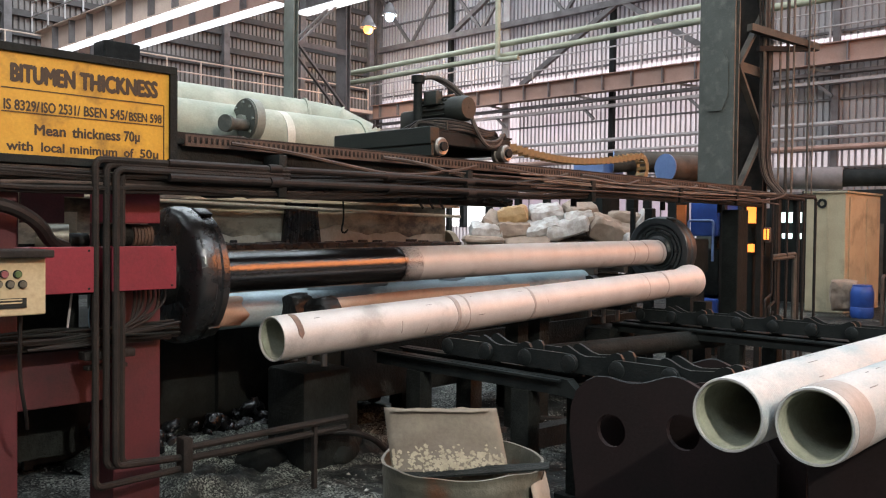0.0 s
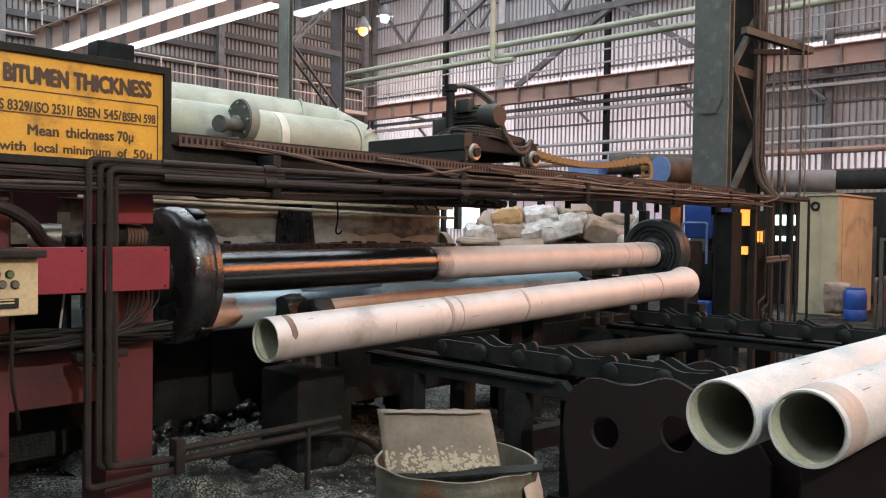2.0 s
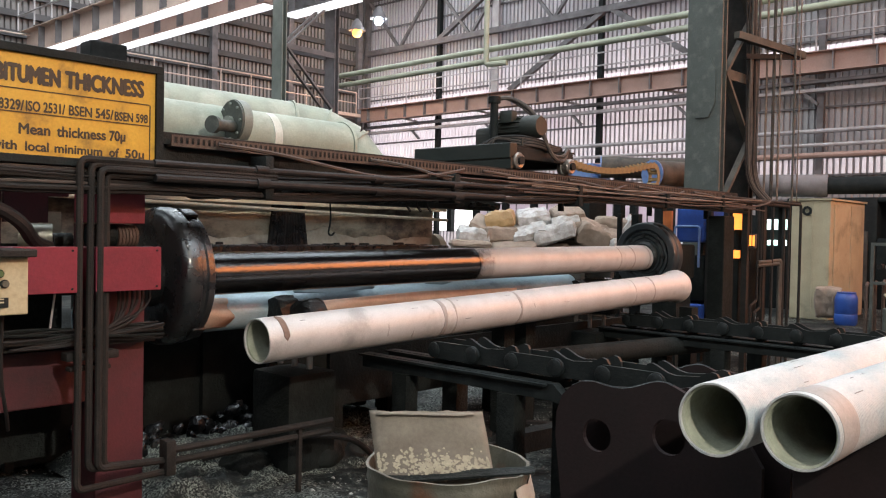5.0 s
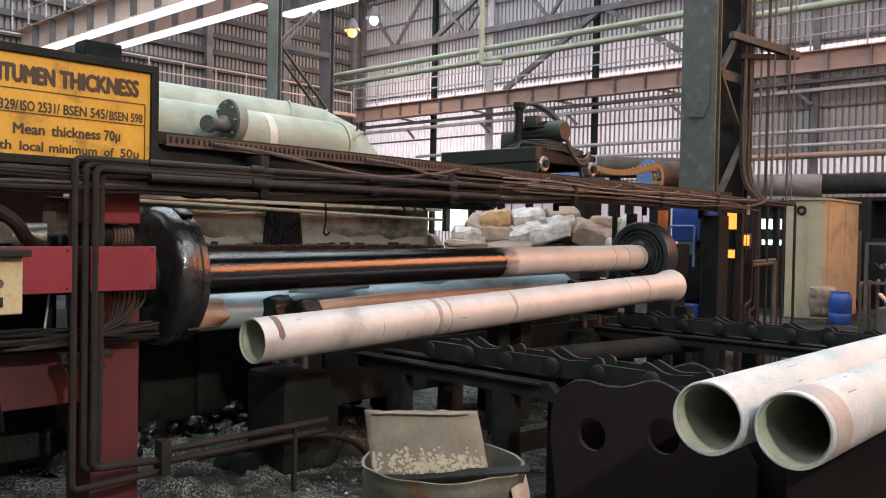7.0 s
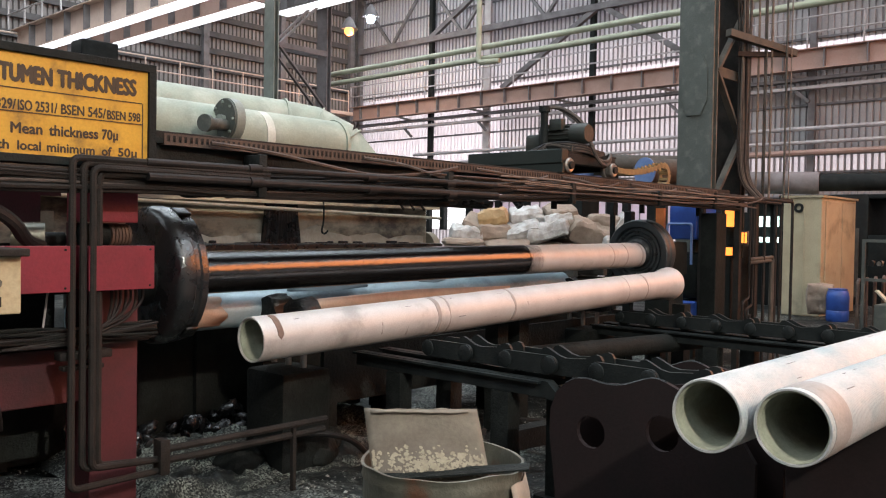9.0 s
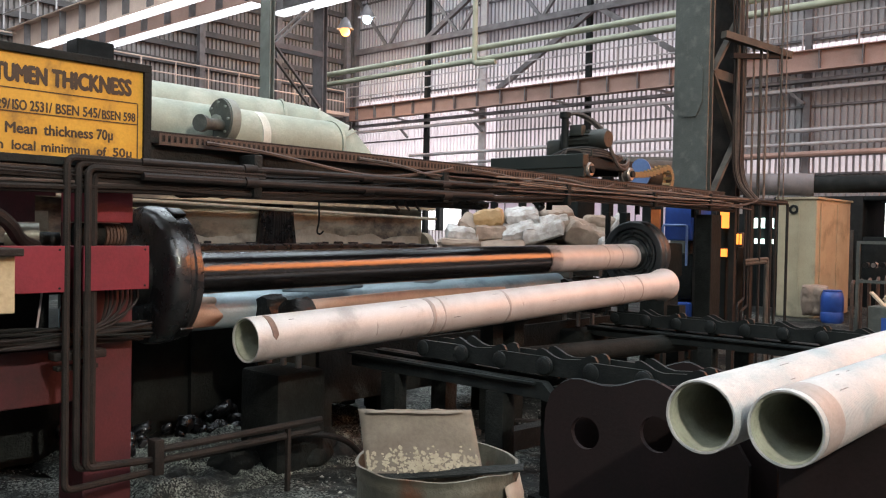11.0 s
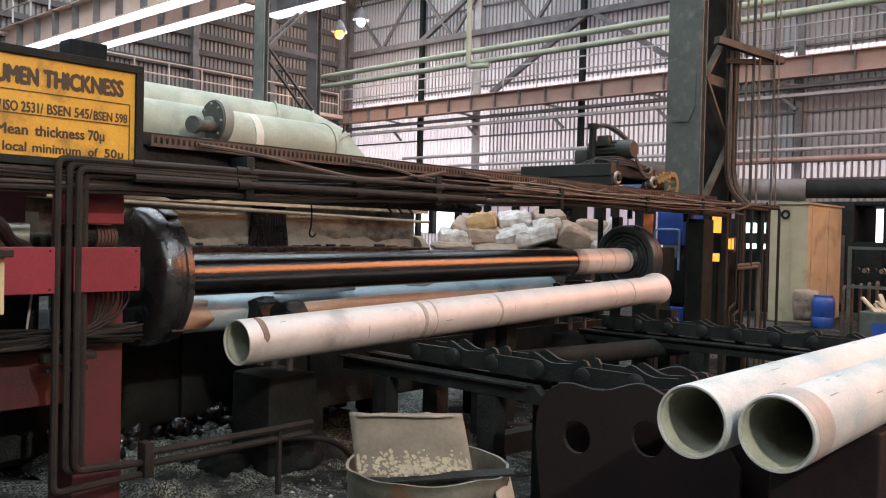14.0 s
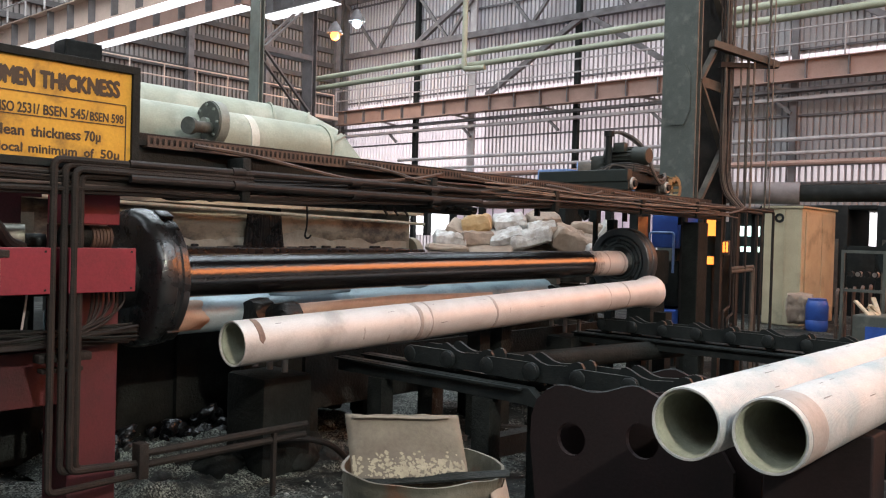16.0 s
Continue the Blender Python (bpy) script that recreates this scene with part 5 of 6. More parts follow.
def hood():
    ob = thing("spray_hood", "stained beige spray hood and limy lower panel behind the pipe", "hood")
    bm = B()
    box(bm, 1.2, 5.86, 5.62, 5.70, 1.40, 1.98)
    part("back_panel", bm, "hood", ob, "stained beige panel", None)
    top = []
    for i in range(121):
        x = 2.3 + 3.5 * i / 120
        top.append((x, 1.635 + 0.10 * noise.noise(Vector((x * 2.1, 5, 0))) + 0.03 * noise.noise(Vector((x * 7, 2, 0)))))
    bm = plate(B(), [(x, z) for x, z in top] + [(5.8, 1.42), (2.3, 1.42)], 0.02, pose(0, 5.618, 0, 0, 0, -90))
    part("lime_crust", bm, "hood_stone", ob, "ragged pale lime crust on the panel", None)
    part("top_plate", box(B(), 1.2, 5.9, 5.48, 5.85, 1.88, 2.06), "hood", ob, "", None)
    part("top_edge", rod(B(), (1.2, 5.45, 1.895), (5.88, 5.45, 1.80), 0.014, 8), "flake", ob, "pale pipe along the hood's edge")
    part("lip", box(B(), 1.2, 5.86, 5.40, 5.66, 1.40, 1.565, 0.01), "tar_wet", ob, "tar-caked lip", None)
    bm = B()
    rod(bm, (5.87, 5.66, 1.52), (5.95, 5.66, 1.52), 0.15, 24)
    part("end_flange", bm, "hood", ob)
    # wide tar run down the panel
    bm = plate(B(), [(-0.15, 0.24), (0.15, 0.24), (0.16, 0.1), (0.19, -0.12), (-0.19, -0.12), (-0.16, 0.1)], 0.03, pose(4.14, 5.60, 1.68, 0, 0, -90))
    part("tar_run", bm, "tar_wet", ob, "thick run of black tar", None)
    rt = random.Random(15)
    for k in range(15):
        x, w = 4.0 + 0.02 * k + rt.uniform(-0.008, 0.008), rt.uniform(0.006, 0.014)
        part("tar_strand", sweep(B(), [(x, 5.59, 1.90), (x + rt.uniform(-0.01, 0.01), 5.575, 1.80), (x + 0.12 * (x - 4.14), 5.57, 1.66), (x + 0.25 * (x - 4.14), 5.57, 1.57)], w, 8, 2), "tar_wet", ob)
    rnd = random.Random(12)
    x = 2.6
    while x < 5.8:
        h = rnd.uniform(0.004, 0.022)
        part("tar_crust", box(B(), x, x + rnd.uniform(0.05, 0.16), 5.57, 5.60, 1.55, 1.565 + h, 0.008), "tar", ob)
        x += rnd.uniform(0.1, 0.25)
    part("hook_wire", sweep(B(), [(4.42, 5.4, 1.93), (4.43, 5.4, 1.75), (4.40, 5.4, 1.66), (4.44, 5.4, 1.64), (4.47, 5.4, 1.67)], 0.008, 6, 2), "steel_dark", ob)
    part("rear_support", box(B(), 1.3, 1.5, 5.85, 6.0, 0, 1.95), "steel_dark", ob, "", None)
    part("rear_support", box(B(), 5.5, 5.7, 5.85, 6.0, 0, 1.95), "steel_dark", ob, "", None)


def ducts():
    ob = thing("extraction_duct", "dusty pale green ducts with a mitred elbow above the hood", "duct")
    part("front_duct", rod(B(), (1.0, 8.05, 2.72), (6.58, 7.9, 2.68), 0.29, 40), "duct", ob)
    line = [Vector(p) for p in ((1.0, 9.3, 3.05), (6.75, 9.15, 3.0), (7.15, 9.0, 2.95), (7.45, 8.8, 2.78), (7.62, 8.66, 2.5), (7.68, 8.6, 2.1), (7.68, 8.6, 0.0))]
    for k, (p, q) in enumerate(zip(line, line[1:])):
        d = (q - p).normalized()
        part("rear_duct", rod(B(), p - d * (0.05 if k else 0), q + d * 0.05, 0.36, 32), "duct", ob)
        if k:
            part("seam", rod(B(), p - d * 0.012, p + d * 0.012, 0.385, 32), "duct", ob)
    part("seam", lathe(B(), [(0.28, -0.05), (0.294, -0.05), (0.294, 0.05), (0.28, 0.05)], pose(5.52, 7.92, 2.68), 40), "chalk", ob, "chalky white seam")
    part("end_cap", rod(B(), (6.58, 7.9, 2.68), (6.62, 7.9, 2.68), 0.305, 40), "duct", ob)
    v = part("damper", rod(B(), (4.86, 7.55, 2.78), (4.93, 7.55, 2.78), 0.215, 40), "column", ob, "grey round damper flange with a hand drive")
    part("damper_rim", lathe(B(), [(0.20, -0.05), (0.225, -0.05), (0.225, 0.05), (0.20, 0.05)], pose(4.93, 7.55, 2.78), 40), "column_pale", v)
    part("hand_drive", rod(B(), (4.86, 7.5, 2.72), (4.55, 7.35, 2.70), 0.06, 16), "column", v)
    part("hand_wheel", rod(B(), (4.56, 7.36, 2.70), (4.51, 7.34, 2.70), 0.085, 24), "column", v)
    part("damper_hub", rod(B(), (4.86, 7.55, 2.78), (4.80, 7.53, 2.78), 0.05, 16), "column_pale", v)
    for k in range(8):
        a = k * math.pi / 4
        part("bolt", rod(B(), (4.84, 7.55 + 0.18 * math.cos(a), 2.78 + 0.18 * math.sin(a)), (4.87, 7.55 + 0.18 * math.cos(a), 2.78 + 0.18 * math.sin(a)), 0.014, 6), "column_pale", v)
    part("stand", box(B(), 4.6, 4.95, 7.5, 7.6, 2.3, 2.6), "purlin", v, "", None)
    for x in (1.5, 4.0, 6.2):
        part("duct_leg", box(B(), x, x + 0.12, 7.9, 8.0, 0, 2.42), "steel_dark", ob, "", None)
        part("duct_leg", box(B(), x, x + 0.12, 9.2, 9.3, 0, 2.7), "steel_dark", ob, "", None)


hood()
ducts()


# ---- racks, links and stands ----
def chain_rack(x, y_far, y_near, zc, y_boss, y_end, group):
    """A cross conveyor: two rails on posts, horned link plates and round-ended flat links on stub rollers."""
    ob = thing("pipe_rack", "greasy black cross-conveyor rail on short posts", "conveyor rack", group="pipe racks")
    for dx in (-0.13, 0.13):
        prof = [(y_far, zc - 0.19), (y_far, zc - 0.09), (y_end + 0.02, zc - 0.09), (y_end - 0.05, zc - 0.15), (y_end - 0.02, zc - 0.20), (y_end + 0.05, zc - 0.19)]
        part("rail", plate(B(), prof, 0.07, pose(x + dx - 0.035, 0, 0)), "link", ob, "", None)
        part("flange", box(B(), x + dx - 0.075, x + dx + 0.045, y_end + 0.06, y_far, zc - 0.106, zc - 0.092), "link", ob, "", None)
        y = y_end + (0.36 if dx < 0 else 0.12)
        while y < y_far:
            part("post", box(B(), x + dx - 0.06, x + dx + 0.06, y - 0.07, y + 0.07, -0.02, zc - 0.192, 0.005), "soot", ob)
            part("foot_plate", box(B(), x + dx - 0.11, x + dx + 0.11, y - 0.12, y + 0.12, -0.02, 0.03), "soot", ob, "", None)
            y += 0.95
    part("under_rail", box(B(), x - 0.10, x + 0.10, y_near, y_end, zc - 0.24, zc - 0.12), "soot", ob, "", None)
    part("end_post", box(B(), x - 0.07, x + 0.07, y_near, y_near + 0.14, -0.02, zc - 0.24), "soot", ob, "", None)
    p = 0.335
    horn = [(0.075, -0.03), (0.085, 0.075), (0.07, 0.094), (0.045, 0.100), (0.02, 0.092), (-0.05, 0.058), (-0.10, 0.048), (-0.24, 0.060), (-0.275, 0.082), (-0.305, 0.092), (-0.335, 0.085),
            (-0.352, 0.06), (-0.352, 0.0), (-0.385, -0.03), (-0.38, -0.06), (0.06, -0.06)]
    arc = [(math.cos(math.pi * k / 10), math.sin(math.pi * k / 10)) for k in range(11)]
    flat = [(0.057 * s_ + p, 0.057 * c_) for c_, s_ in arc] + [(-0.057 * s_, -0.057 * c_) for c_, s_ in arc]
    one, k = None, -6
    while k < 8:
        y = y_boss + 2 * p * k
        k += 1
        if y + p > y_far or y - p < y_near:
            continue
        if one is None:
            one = thing("chain_link", "greasy black horned link with round-ended flat link", "conveyor link", group=group)
            for dx in (-0.075, 0.055):
                part("horned_plate", plate(B(), horn, 0.022, pose(dx, 0, 0)), "link", one, "", None)
            for dx in (-0.112, 0.09):
                part("flat_plate", plate(B(), flat, 0.022, pose(dx, 0, 0)), "link", one, "", None)
            for yy in (0.0, p):
                part("boss", lathe(B(), [(0.001, -0.121), (0.046, -0.121), (0.052, -0.117), (0.054, -0.110), (0.001, -0.110)], pose(0, yy, 0), 24), "link", one)
                part("pin", rod(B(), (-0.11, yy, 0), (0.11, yy, 0), 0.024, 12), "link", one)
                part("roller", rod(B(), (-0.05, yy, -0.03), (0.05, yy, -0.03), 0.058, 20), "link", one)
            one.location = (x, y, zc)
        else:
            copy_thing(one, pose(x, y, zc))


chain_rack(4.30, 4.65, 0.7, 0.888, 2.978, 2.93, "links of the first rack")
chain_rack(7.60, 4.75, 0.7, 0.845, 3.453, 1.2, "links of the far rack")


def pierced_plate(bm, outline, holes, thick, m):
    b = bmesh.new()
    for loop in [outline] + [[(c + r * math.cos(a), d + r * math.sin(a)) for a in (2 * math.pi * k / 20 for k in range(20))] for c, d, r in holes]:
        vs = [b.verts.new((0, u, v)) for u, v in loop]
        for p, q in zip(vs, vs[1:] + vs[:1]):
            b.edges.new((p, q))
    bmesh.ops.triangle_fill(b, use_beauty=True, use_dissolve=False, edges=b.edges[:])
    e = bmesh.ops.extrude_face_region(b, geom=b.faces[:])
    bmesh.ops.translate(b, verts=[v for v in e["geom"] if isinstance(v, bmesh.types.BMVert)], vec=(thick, 0, 0))
    bmesh.ops.recalc_face_normals(b, faces=b.faces[:])
    merge(bm, b, m)
    return bm


def saddle_plates():
    top = [(2.70, 0.25), (2.745, 0.58), (2.74, 0.708), (2.703, 0.808), (2.645, 0.862), (2.579, 0.897), (2.504, 0.904), (2.433, 0.893), (2.375, 0.888), (2.321, 0.892), (2.265, 0.905), (2.216, 0.924), (2.165, 0.944), (2.121, 0.955),
           (2.08, 0.955), (2.043, 0.944), (1.966, 0.913), (1.85, 0.87), (1.70, 0.80), (1.58, 0.62), (1.58, 0.0), (2.70, 0.0)]
    ob = thing("saddle_plate", "big dark maroon saddle plate with two round holes", "machine plate")
    part("plate", pierced_plate(B(), top, [(2.477, 0.62, 0.088), (2.057, 0.685, 0.092)], 0.03, pose(3.88, 0, 0)), "maroon", ob, "", None)
    edge = [(u, v) for u, v in top[1:-3]]
    part("worn_edge", sweep(B(), [(3.893, u, v - 0.004) for u, v in edge[3:15]], 0.010, 6, 1), "link", ob, "rubbed bare edge")
    part("rear_plate", pierced_plate(B(), [(u - 0.05, v - 0.05 if v > 0.5 else v) for u, v in top], [(2.43, 0.60, 0.065), (2.0, 0.655, 0.07)], 0.03, pose(4.10, 0, 0)), "maroon", ob, "", None)
    part("spacer", rod(B(), (3.9, 2.25, 0.3), (4.12, 2.25, 0.3), 0.05, 16), "link", ob)
    for x, y0, y1 in ((4.55, 1.5, 2.5), (4.7, 1.9, 2.9)):
        o = copy_thing(ob, pose(x - 3.88, (y0 + y1) / 2 - 2.2, -0.02))
    copy_thing(ob, pose(3.35, -0.42, -0.03))
    # the red post beneath the two nearest pipes
    single("rack_post", box(B(), 3.95, 4.15, 1.0, 1.47, 0, 0.884, 0.01), "maroon", "dark maroon post under the pipes on the rack", "post", smooth=None)
    single("rack_post", box(B(), 7.5, 7.7, 0.98, 1.47, 0, 0.88, 0.01), "maroon", "dark maroon post under the pipes on the rack", "post", smooth=None)


def roller_stands():
    for x, y, k in ((3.68, 4.86, 0), (7.5, 4.9, 1)):
        ob = thing("roller_stand", "tar-caked twin roller stand under the turning pipe", "roller stand", group="roller stands")
        rnd = random.Random(7 + k)
        bm = B()
        for dy in (-0.16, 0.16):
            b = bmesh.new()
            bmesh.ops.create_cone(b, cap_ends=True, segments=28, radius1=0.115, radius2=0.115, depth=0.16, matrix=pose(x, y + dy, 1.09, 0, 90, 0))
            bmesh.ops.subdivide_edges(b, edges=b.edges[:], cuts=2, use_grid_fill=True)
            for v in b.verts:
                v.co += Vector([0.028 * noise.noise(v.co * 14 + Vector((i * 9, k, 0))) for i in range(3)])
            merge(bm, b)
        part("roller", bm, "tar", ob, "lumpy tar-covered rollers", 80)
        part("bracket", box(B(), x - 0.1, x + 0.1, y - 0.28, y + 0.28, 0.88, 1.03, 0.02), "tar", ob)
        for dy in (-0.17, 0.0, 0.17):
            part("piston", rod(B(), (x, y + dy, 0.72), (x, y + dy, 0.9), 0.022, 12), "bright_steel", ob, "bright lifting piston")
        part("base", box(B(), x - 0.21, x + 0.21, y - 0.22, y + 0.22, 0.0, 0.70, 0.03), "soot", ob)
    for x, y in ((5.7, 4.6), (6.0, 4.6), (6.3, 5.2), (7.0, 5.4), (5.2, 5.5), (8.3, 4.2)):
        single("short_post", box(B(), x - 0.07, x + 0.07, y - 0.07, y + 0.07, -0.02, 0.95), "soot", "soot-black short post under the racks", "post", "short posts", smooth=None)
    single("cross_tube", rod(B(), (5.0, 4.5, 0.62), (8.6, 3.6, 0.66), 0.09, 20), "soot", "thick black tube between the racks", "tube")
    for a, b in (((4.6, 3.6, 0.25), (7.4, 3.2, 0.28)), ((4.5, 2.2, 0.3), (7.4, 2.6, 0.3))):
        single("floor_beam", bar(B(), a, b, 0.12, 0.14), "steel_dark", "soot-black floor beam between the racks", "beam", "floor beams", smooth=None)
    rnd = random.Random(77)
    for x, y, r in ((3.62, 5.0, 0.20), (3.85, 4.78, 0.17), (3.35, 4.95, 0.15), (4.05, 4.9, 0.14)):
        b = bmesh.new()
        bmesh.ops.create_icosphere(b, subdivisions=4, radius=r)
        for v in b.verts:
            v.co = Vector((v.co.x * 1.2, v.co.y, max(-0.05, v.co.z * 0.9))) * (1 + 0.35 * noise.noise(v.co * 6 + Vector((x, y, 0)))) + Vector((0, 0, 0.02 * noise.noise(v.co * 25)))
        bm = B()
        merge(bm, b, pose(x, y, 0.06))
        single("tar_rag", bm, "soot", "crumpled tar-soaked black rag on the floor", "rag", "rags", smooth=60)
    hose("floor_hose", [(3.1, 5.1, 0.12), (3.35, 4.75, 0.24), (3.65, 4.55, 0.30), (3.95, 4.5, 0.22), (4.2, 4.6, 0.04)], 0.022, "cable_black", "thick black hose looped over the floor", "hose", "hoses", 3, 10)


def scrap():
    """Odd lengths of bar, strap and rag that lie between the racks."""
    rnd = random.Random(52)
    for k in range(26):
        x, y = rnd.uniform(4.7, 7.2), rnd.uniform(2.4, 4.6)
        a, n = rnd.uniform(0, 3.14), rnd.uniform(0.15, 0.6)
        d = Vector((math.cos(a), math.sin(a), rnd.uniform(-0.05, 0.05))) * n
        c = Vector((x, y, 0.06))
        single("scrap_bar", bar(B(), c - d / 2, c + d / 2, rnd.uniform(0.03, 0.08), rnd.uniform(0.015, 0.05)), rnd.choice(("soot", "rust", "link", "lattice")), "dirty offcut of steel bar lying on the floor", "scrap", "steel offcuts", smooth=None)
    for k, (x, y) in enumerate(((5.6, 3.9), (6.4, 3.1), (6.9, 4.0), (5.2, 2.7))):
        hose("floor_lead", [(x - 0.5, y + 0.3, 0.04), (x - 0.2, y - 0.1, 0.06), (x + 0.1, y + 0.2, 0.05), (x + 0.5, y - 0.2, 0.09), (x + 0.8, y + 0.1, 0.04)], 0.016, "cable_black", "black lead snaking over the floor between the racks", smooth=3, seg=6)


def sludge():
    """Glossy heaps of set tar, and added dark fillers behind the wheel and under the turning pipe."""
    rnd = random.Random(9)
    bm = B()
    nx, ny = 150, 100
    grid = []
    for i in range(nx):
        row = []
        for j in range(ny):
            x, y = 2.45 + 2.9 * i / nx, 4.55 + 1.9 * j / ny
            p = Vector((x, y, 0))
            edge = min(1, i / 12, (nx - 1 - i) / 12, j / 10, (ny - 1 - j) / 10)
            z = edge * (0.09 + 0.12 * noise.noise(p * 1.7) + 0.05 * noise.noise(p * 6) + 0.02 * noise.noise(p * 15) + 0.018 * noise.noise(p * 34)) - 0.02
            row.append(bm.verts.new((x, y, z)))
        grid.append(row)
    for i in range(nx - 1):
        for j in range(ny - 1):
            bm.faces.new((grid[i][j], grid[i + 1][j], grid[i + 1][j + 1], grid[i][j + 1]))
    single("scale_heap", bm, "grit", "gritty grey heap of scale and cinders on the floor", "scale heap", kind="stuff", smooth=60)
    for k in range(46):
        x, y = rnd.uniform(2.6, 4.1), rnd.uniform(5.6, 6.0)
        b = bmesh.new()
        bmesh.ops.create_icosphere(b, subdivisions=2, radius=rnd.uniform(0.03, 0.085))
        for v in b.verts:
            v.co = Vector((v.co.x * 1.3, v.co.y, v.co.z * 0.75)) * (1 + 0.6 * noise.noise(v.co * 16 + Vector((k, 0, 0))))
        bm = B()
        merge(bm, b, pose(x, y, rnd.uniform(0.10, 0.42) * 0.5, rnd.uniform(0, 90), rnd.uniform(0, 90), rnd.uniform(0, 180)))
        single("tar_lump", bm, "tar_wet", "glossy black lump of set tar", "tar lump", "tar lumps", smooth=50)
    # made-up black box: stands for the dark void, hides the pale ground beyond
    ob = thing("dark_filler_box", "low black filler box that hides the pale floor behind the wheel", "tank")
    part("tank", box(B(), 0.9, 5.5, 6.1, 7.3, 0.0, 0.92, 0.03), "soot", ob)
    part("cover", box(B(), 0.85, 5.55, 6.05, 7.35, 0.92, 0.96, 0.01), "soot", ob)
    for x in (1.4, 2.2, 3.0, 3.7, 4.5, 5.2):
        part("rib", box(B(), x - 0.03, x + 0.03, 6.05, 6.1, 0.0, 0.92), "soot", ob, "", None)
    # another added filler, blocks the view of bright ground between the posts
    ob = thing("dark_filler_trough", "long black filler trough that darkens the gap under the turning pipe", "trough")
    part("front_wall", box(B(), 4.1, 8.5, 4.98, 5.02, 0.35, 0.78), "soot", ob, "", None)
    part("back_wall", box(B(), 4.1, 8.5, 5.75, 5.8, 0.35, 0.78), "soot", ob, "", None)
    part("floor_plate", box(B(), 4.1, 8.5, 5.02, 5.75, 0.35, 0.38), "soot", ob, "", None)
    for x in (4.2, 6.2, 8.3):
        part("foot", box(B(), x - 0.05, x + 0.05, 5.0, 5.1, 0, 0.35), "soot", ob, "", None)


saddle_plates()
roller_stands()
scrap()
sludge()


# ---- drum with a sheet of card ----
def open_drum():
    x, y = 2.27, 2.08
    ob = thing("open_drum", "grimy open steel drum with dented rolled rim", "drum", (x, y, 0))
    r, h = 0.288, 0.86
    prof = [(0.02, 0), (r, 0), (r, 0.27), (r + 0.012, 0.285), (r, 0.30), (r, 0.56), (r + 0.012, 0.575), (r, 0.59), (r, h - 0.06), (r + 0.006, h - 0.045), (r, h - 0.03), (r + 0.004, h - 0.012), (r + 0.008, h), (r - 0.003, h),
            (r - 0.005, h - 0.02), (r - 0.005, 0.03), (0.02, 0.03)]
    bm = lathe(B(), [(a, b) for a, b in prof], pose(0, 0, 0, 0, -90, 0), 64)
    for v in bm.verts:
        a = math.atan2(v.co.y, v.co.x)
        k = 1 + (0.014 * noise.noise(Vector((math.cos(a) * 1.5, math.sin(a) * 1.5, v.co.z * 3))) + 0.008 * noise.noise(v.co * 12))
        v.co.x *= k
        v.co.y *= k
        if v.co.z > 0.7:
            v.co.z += 0.012 * noise.noise(Vector((math.cos(a) * 2, math.sin(a) * 2, 0)))
    part("body", bm, "drum_steel", ob, "", 50)
    part("rubbish", rod(B(), (0, 0, 0.03), (0, 0, 0.66), r - 0.02, 40), "steel_dark", ob, "dark rubbish inside")
    # crushed lid flap across the near rim
    F, S = Vector((-0.72, -0.694, 0)), Vector((0.694, -0.72, 0))
    b = bmesh.new()
    c = [F * 0.13 - S * 0.24 + Vector((0, 0, 0.815)), F * 0.14 + S * 0.30 + Vector((0, 0, 0.862)), F * 0.08 + S * 0.31 + Vector((0, 0, 0.868)), F * 0.07 - S * 0.22 + Vector((0, 0, 0.83))]
    vs = [b.verts.new(p) for p in c] + [b.verts.new(p - Vector((0, 0, 0.007))) for p in c]
    for f in ((0, 1, 2, 3), (7, 6, 5, 4), (0, 4, 5, 1), (1, 5, 6, 2), (2, 6, 7, 3), (3, 7, 4, 0)):
        b.faces.new([vs[i] for i in f])
    bmesh.ops.recalc_face_normals(b, faces=b.faces[:])
    bm = B()
    merge(bm, b)
    part("bent_lid", bm, "soot", ob, "bent black lid strip across the rim", None)
    # torn bag edge hanging over the rim
    bm = B()
    rnd = random.Random(6)
    prev = None
    for k in range(13):
        a = -1.9 + k * 0.085
        d = F * math.cos(a) + S * -math.sin(a)
        top = d * (r + 0.014) + Vector((0, 0, h - 0.05 + 0.015 * rnd.random()))
        mid = d * (r + 0.03 + 0.01 * rnd.random()) + Vector((0, 0, h - 0.12))
        low = d * (r + 0.02) + Vector((0, 0, h - 0.16 - 0.08 * rnd.random()))
        row = [bm.verts.new(p) for p in (top, mid, low)]
        if prev:
            for i in (0, 1):
                bm.faces.new((prev[i], row[i], row[i + 1], prev[i + 1]))
        prev = row
    bag = part("torn_liner", bm, "sack", ob, "torn brownish liner hanging over the rim", 60)
    mod = bag.modifiers.new("thick", "SOLIDIFY")
    mod.thickness = 0.004
    # the sheet of card standing in the drum
    tl, tr, br, bl = card_corners()
    n = 16
    bm = B()
    grid = []
    for j in range(n + 1):
        row = []
        for i in range(n + 1):
            u, v = i / n, j / n
            p = tl.lerp(tr, u).lerp(bl.lerp(br, u), v)
            p += CARD_N * (0.02 * math.sin(u * 3.1) + 0.012 * noise.noise(Vector((u * 3, v * 3, 0))))
            if j == 0:
                p += Vector((0, 0, 0.008 * noise.noise(Vector((u * 8, 4, 0)))))
            row.append(bm.verts.new(p))
        grid.append(row)
    for j in range(n):
        for i in range(n):
            bm.faces.new((grid[j][i], grid[j][i + 1], grid[j + 1][i + 1], grid[j + 1][i]))
    card = thing("card_sheet", "grey-brown cardboard sheet with pale paint splashes standing in the drum", "cardboard")
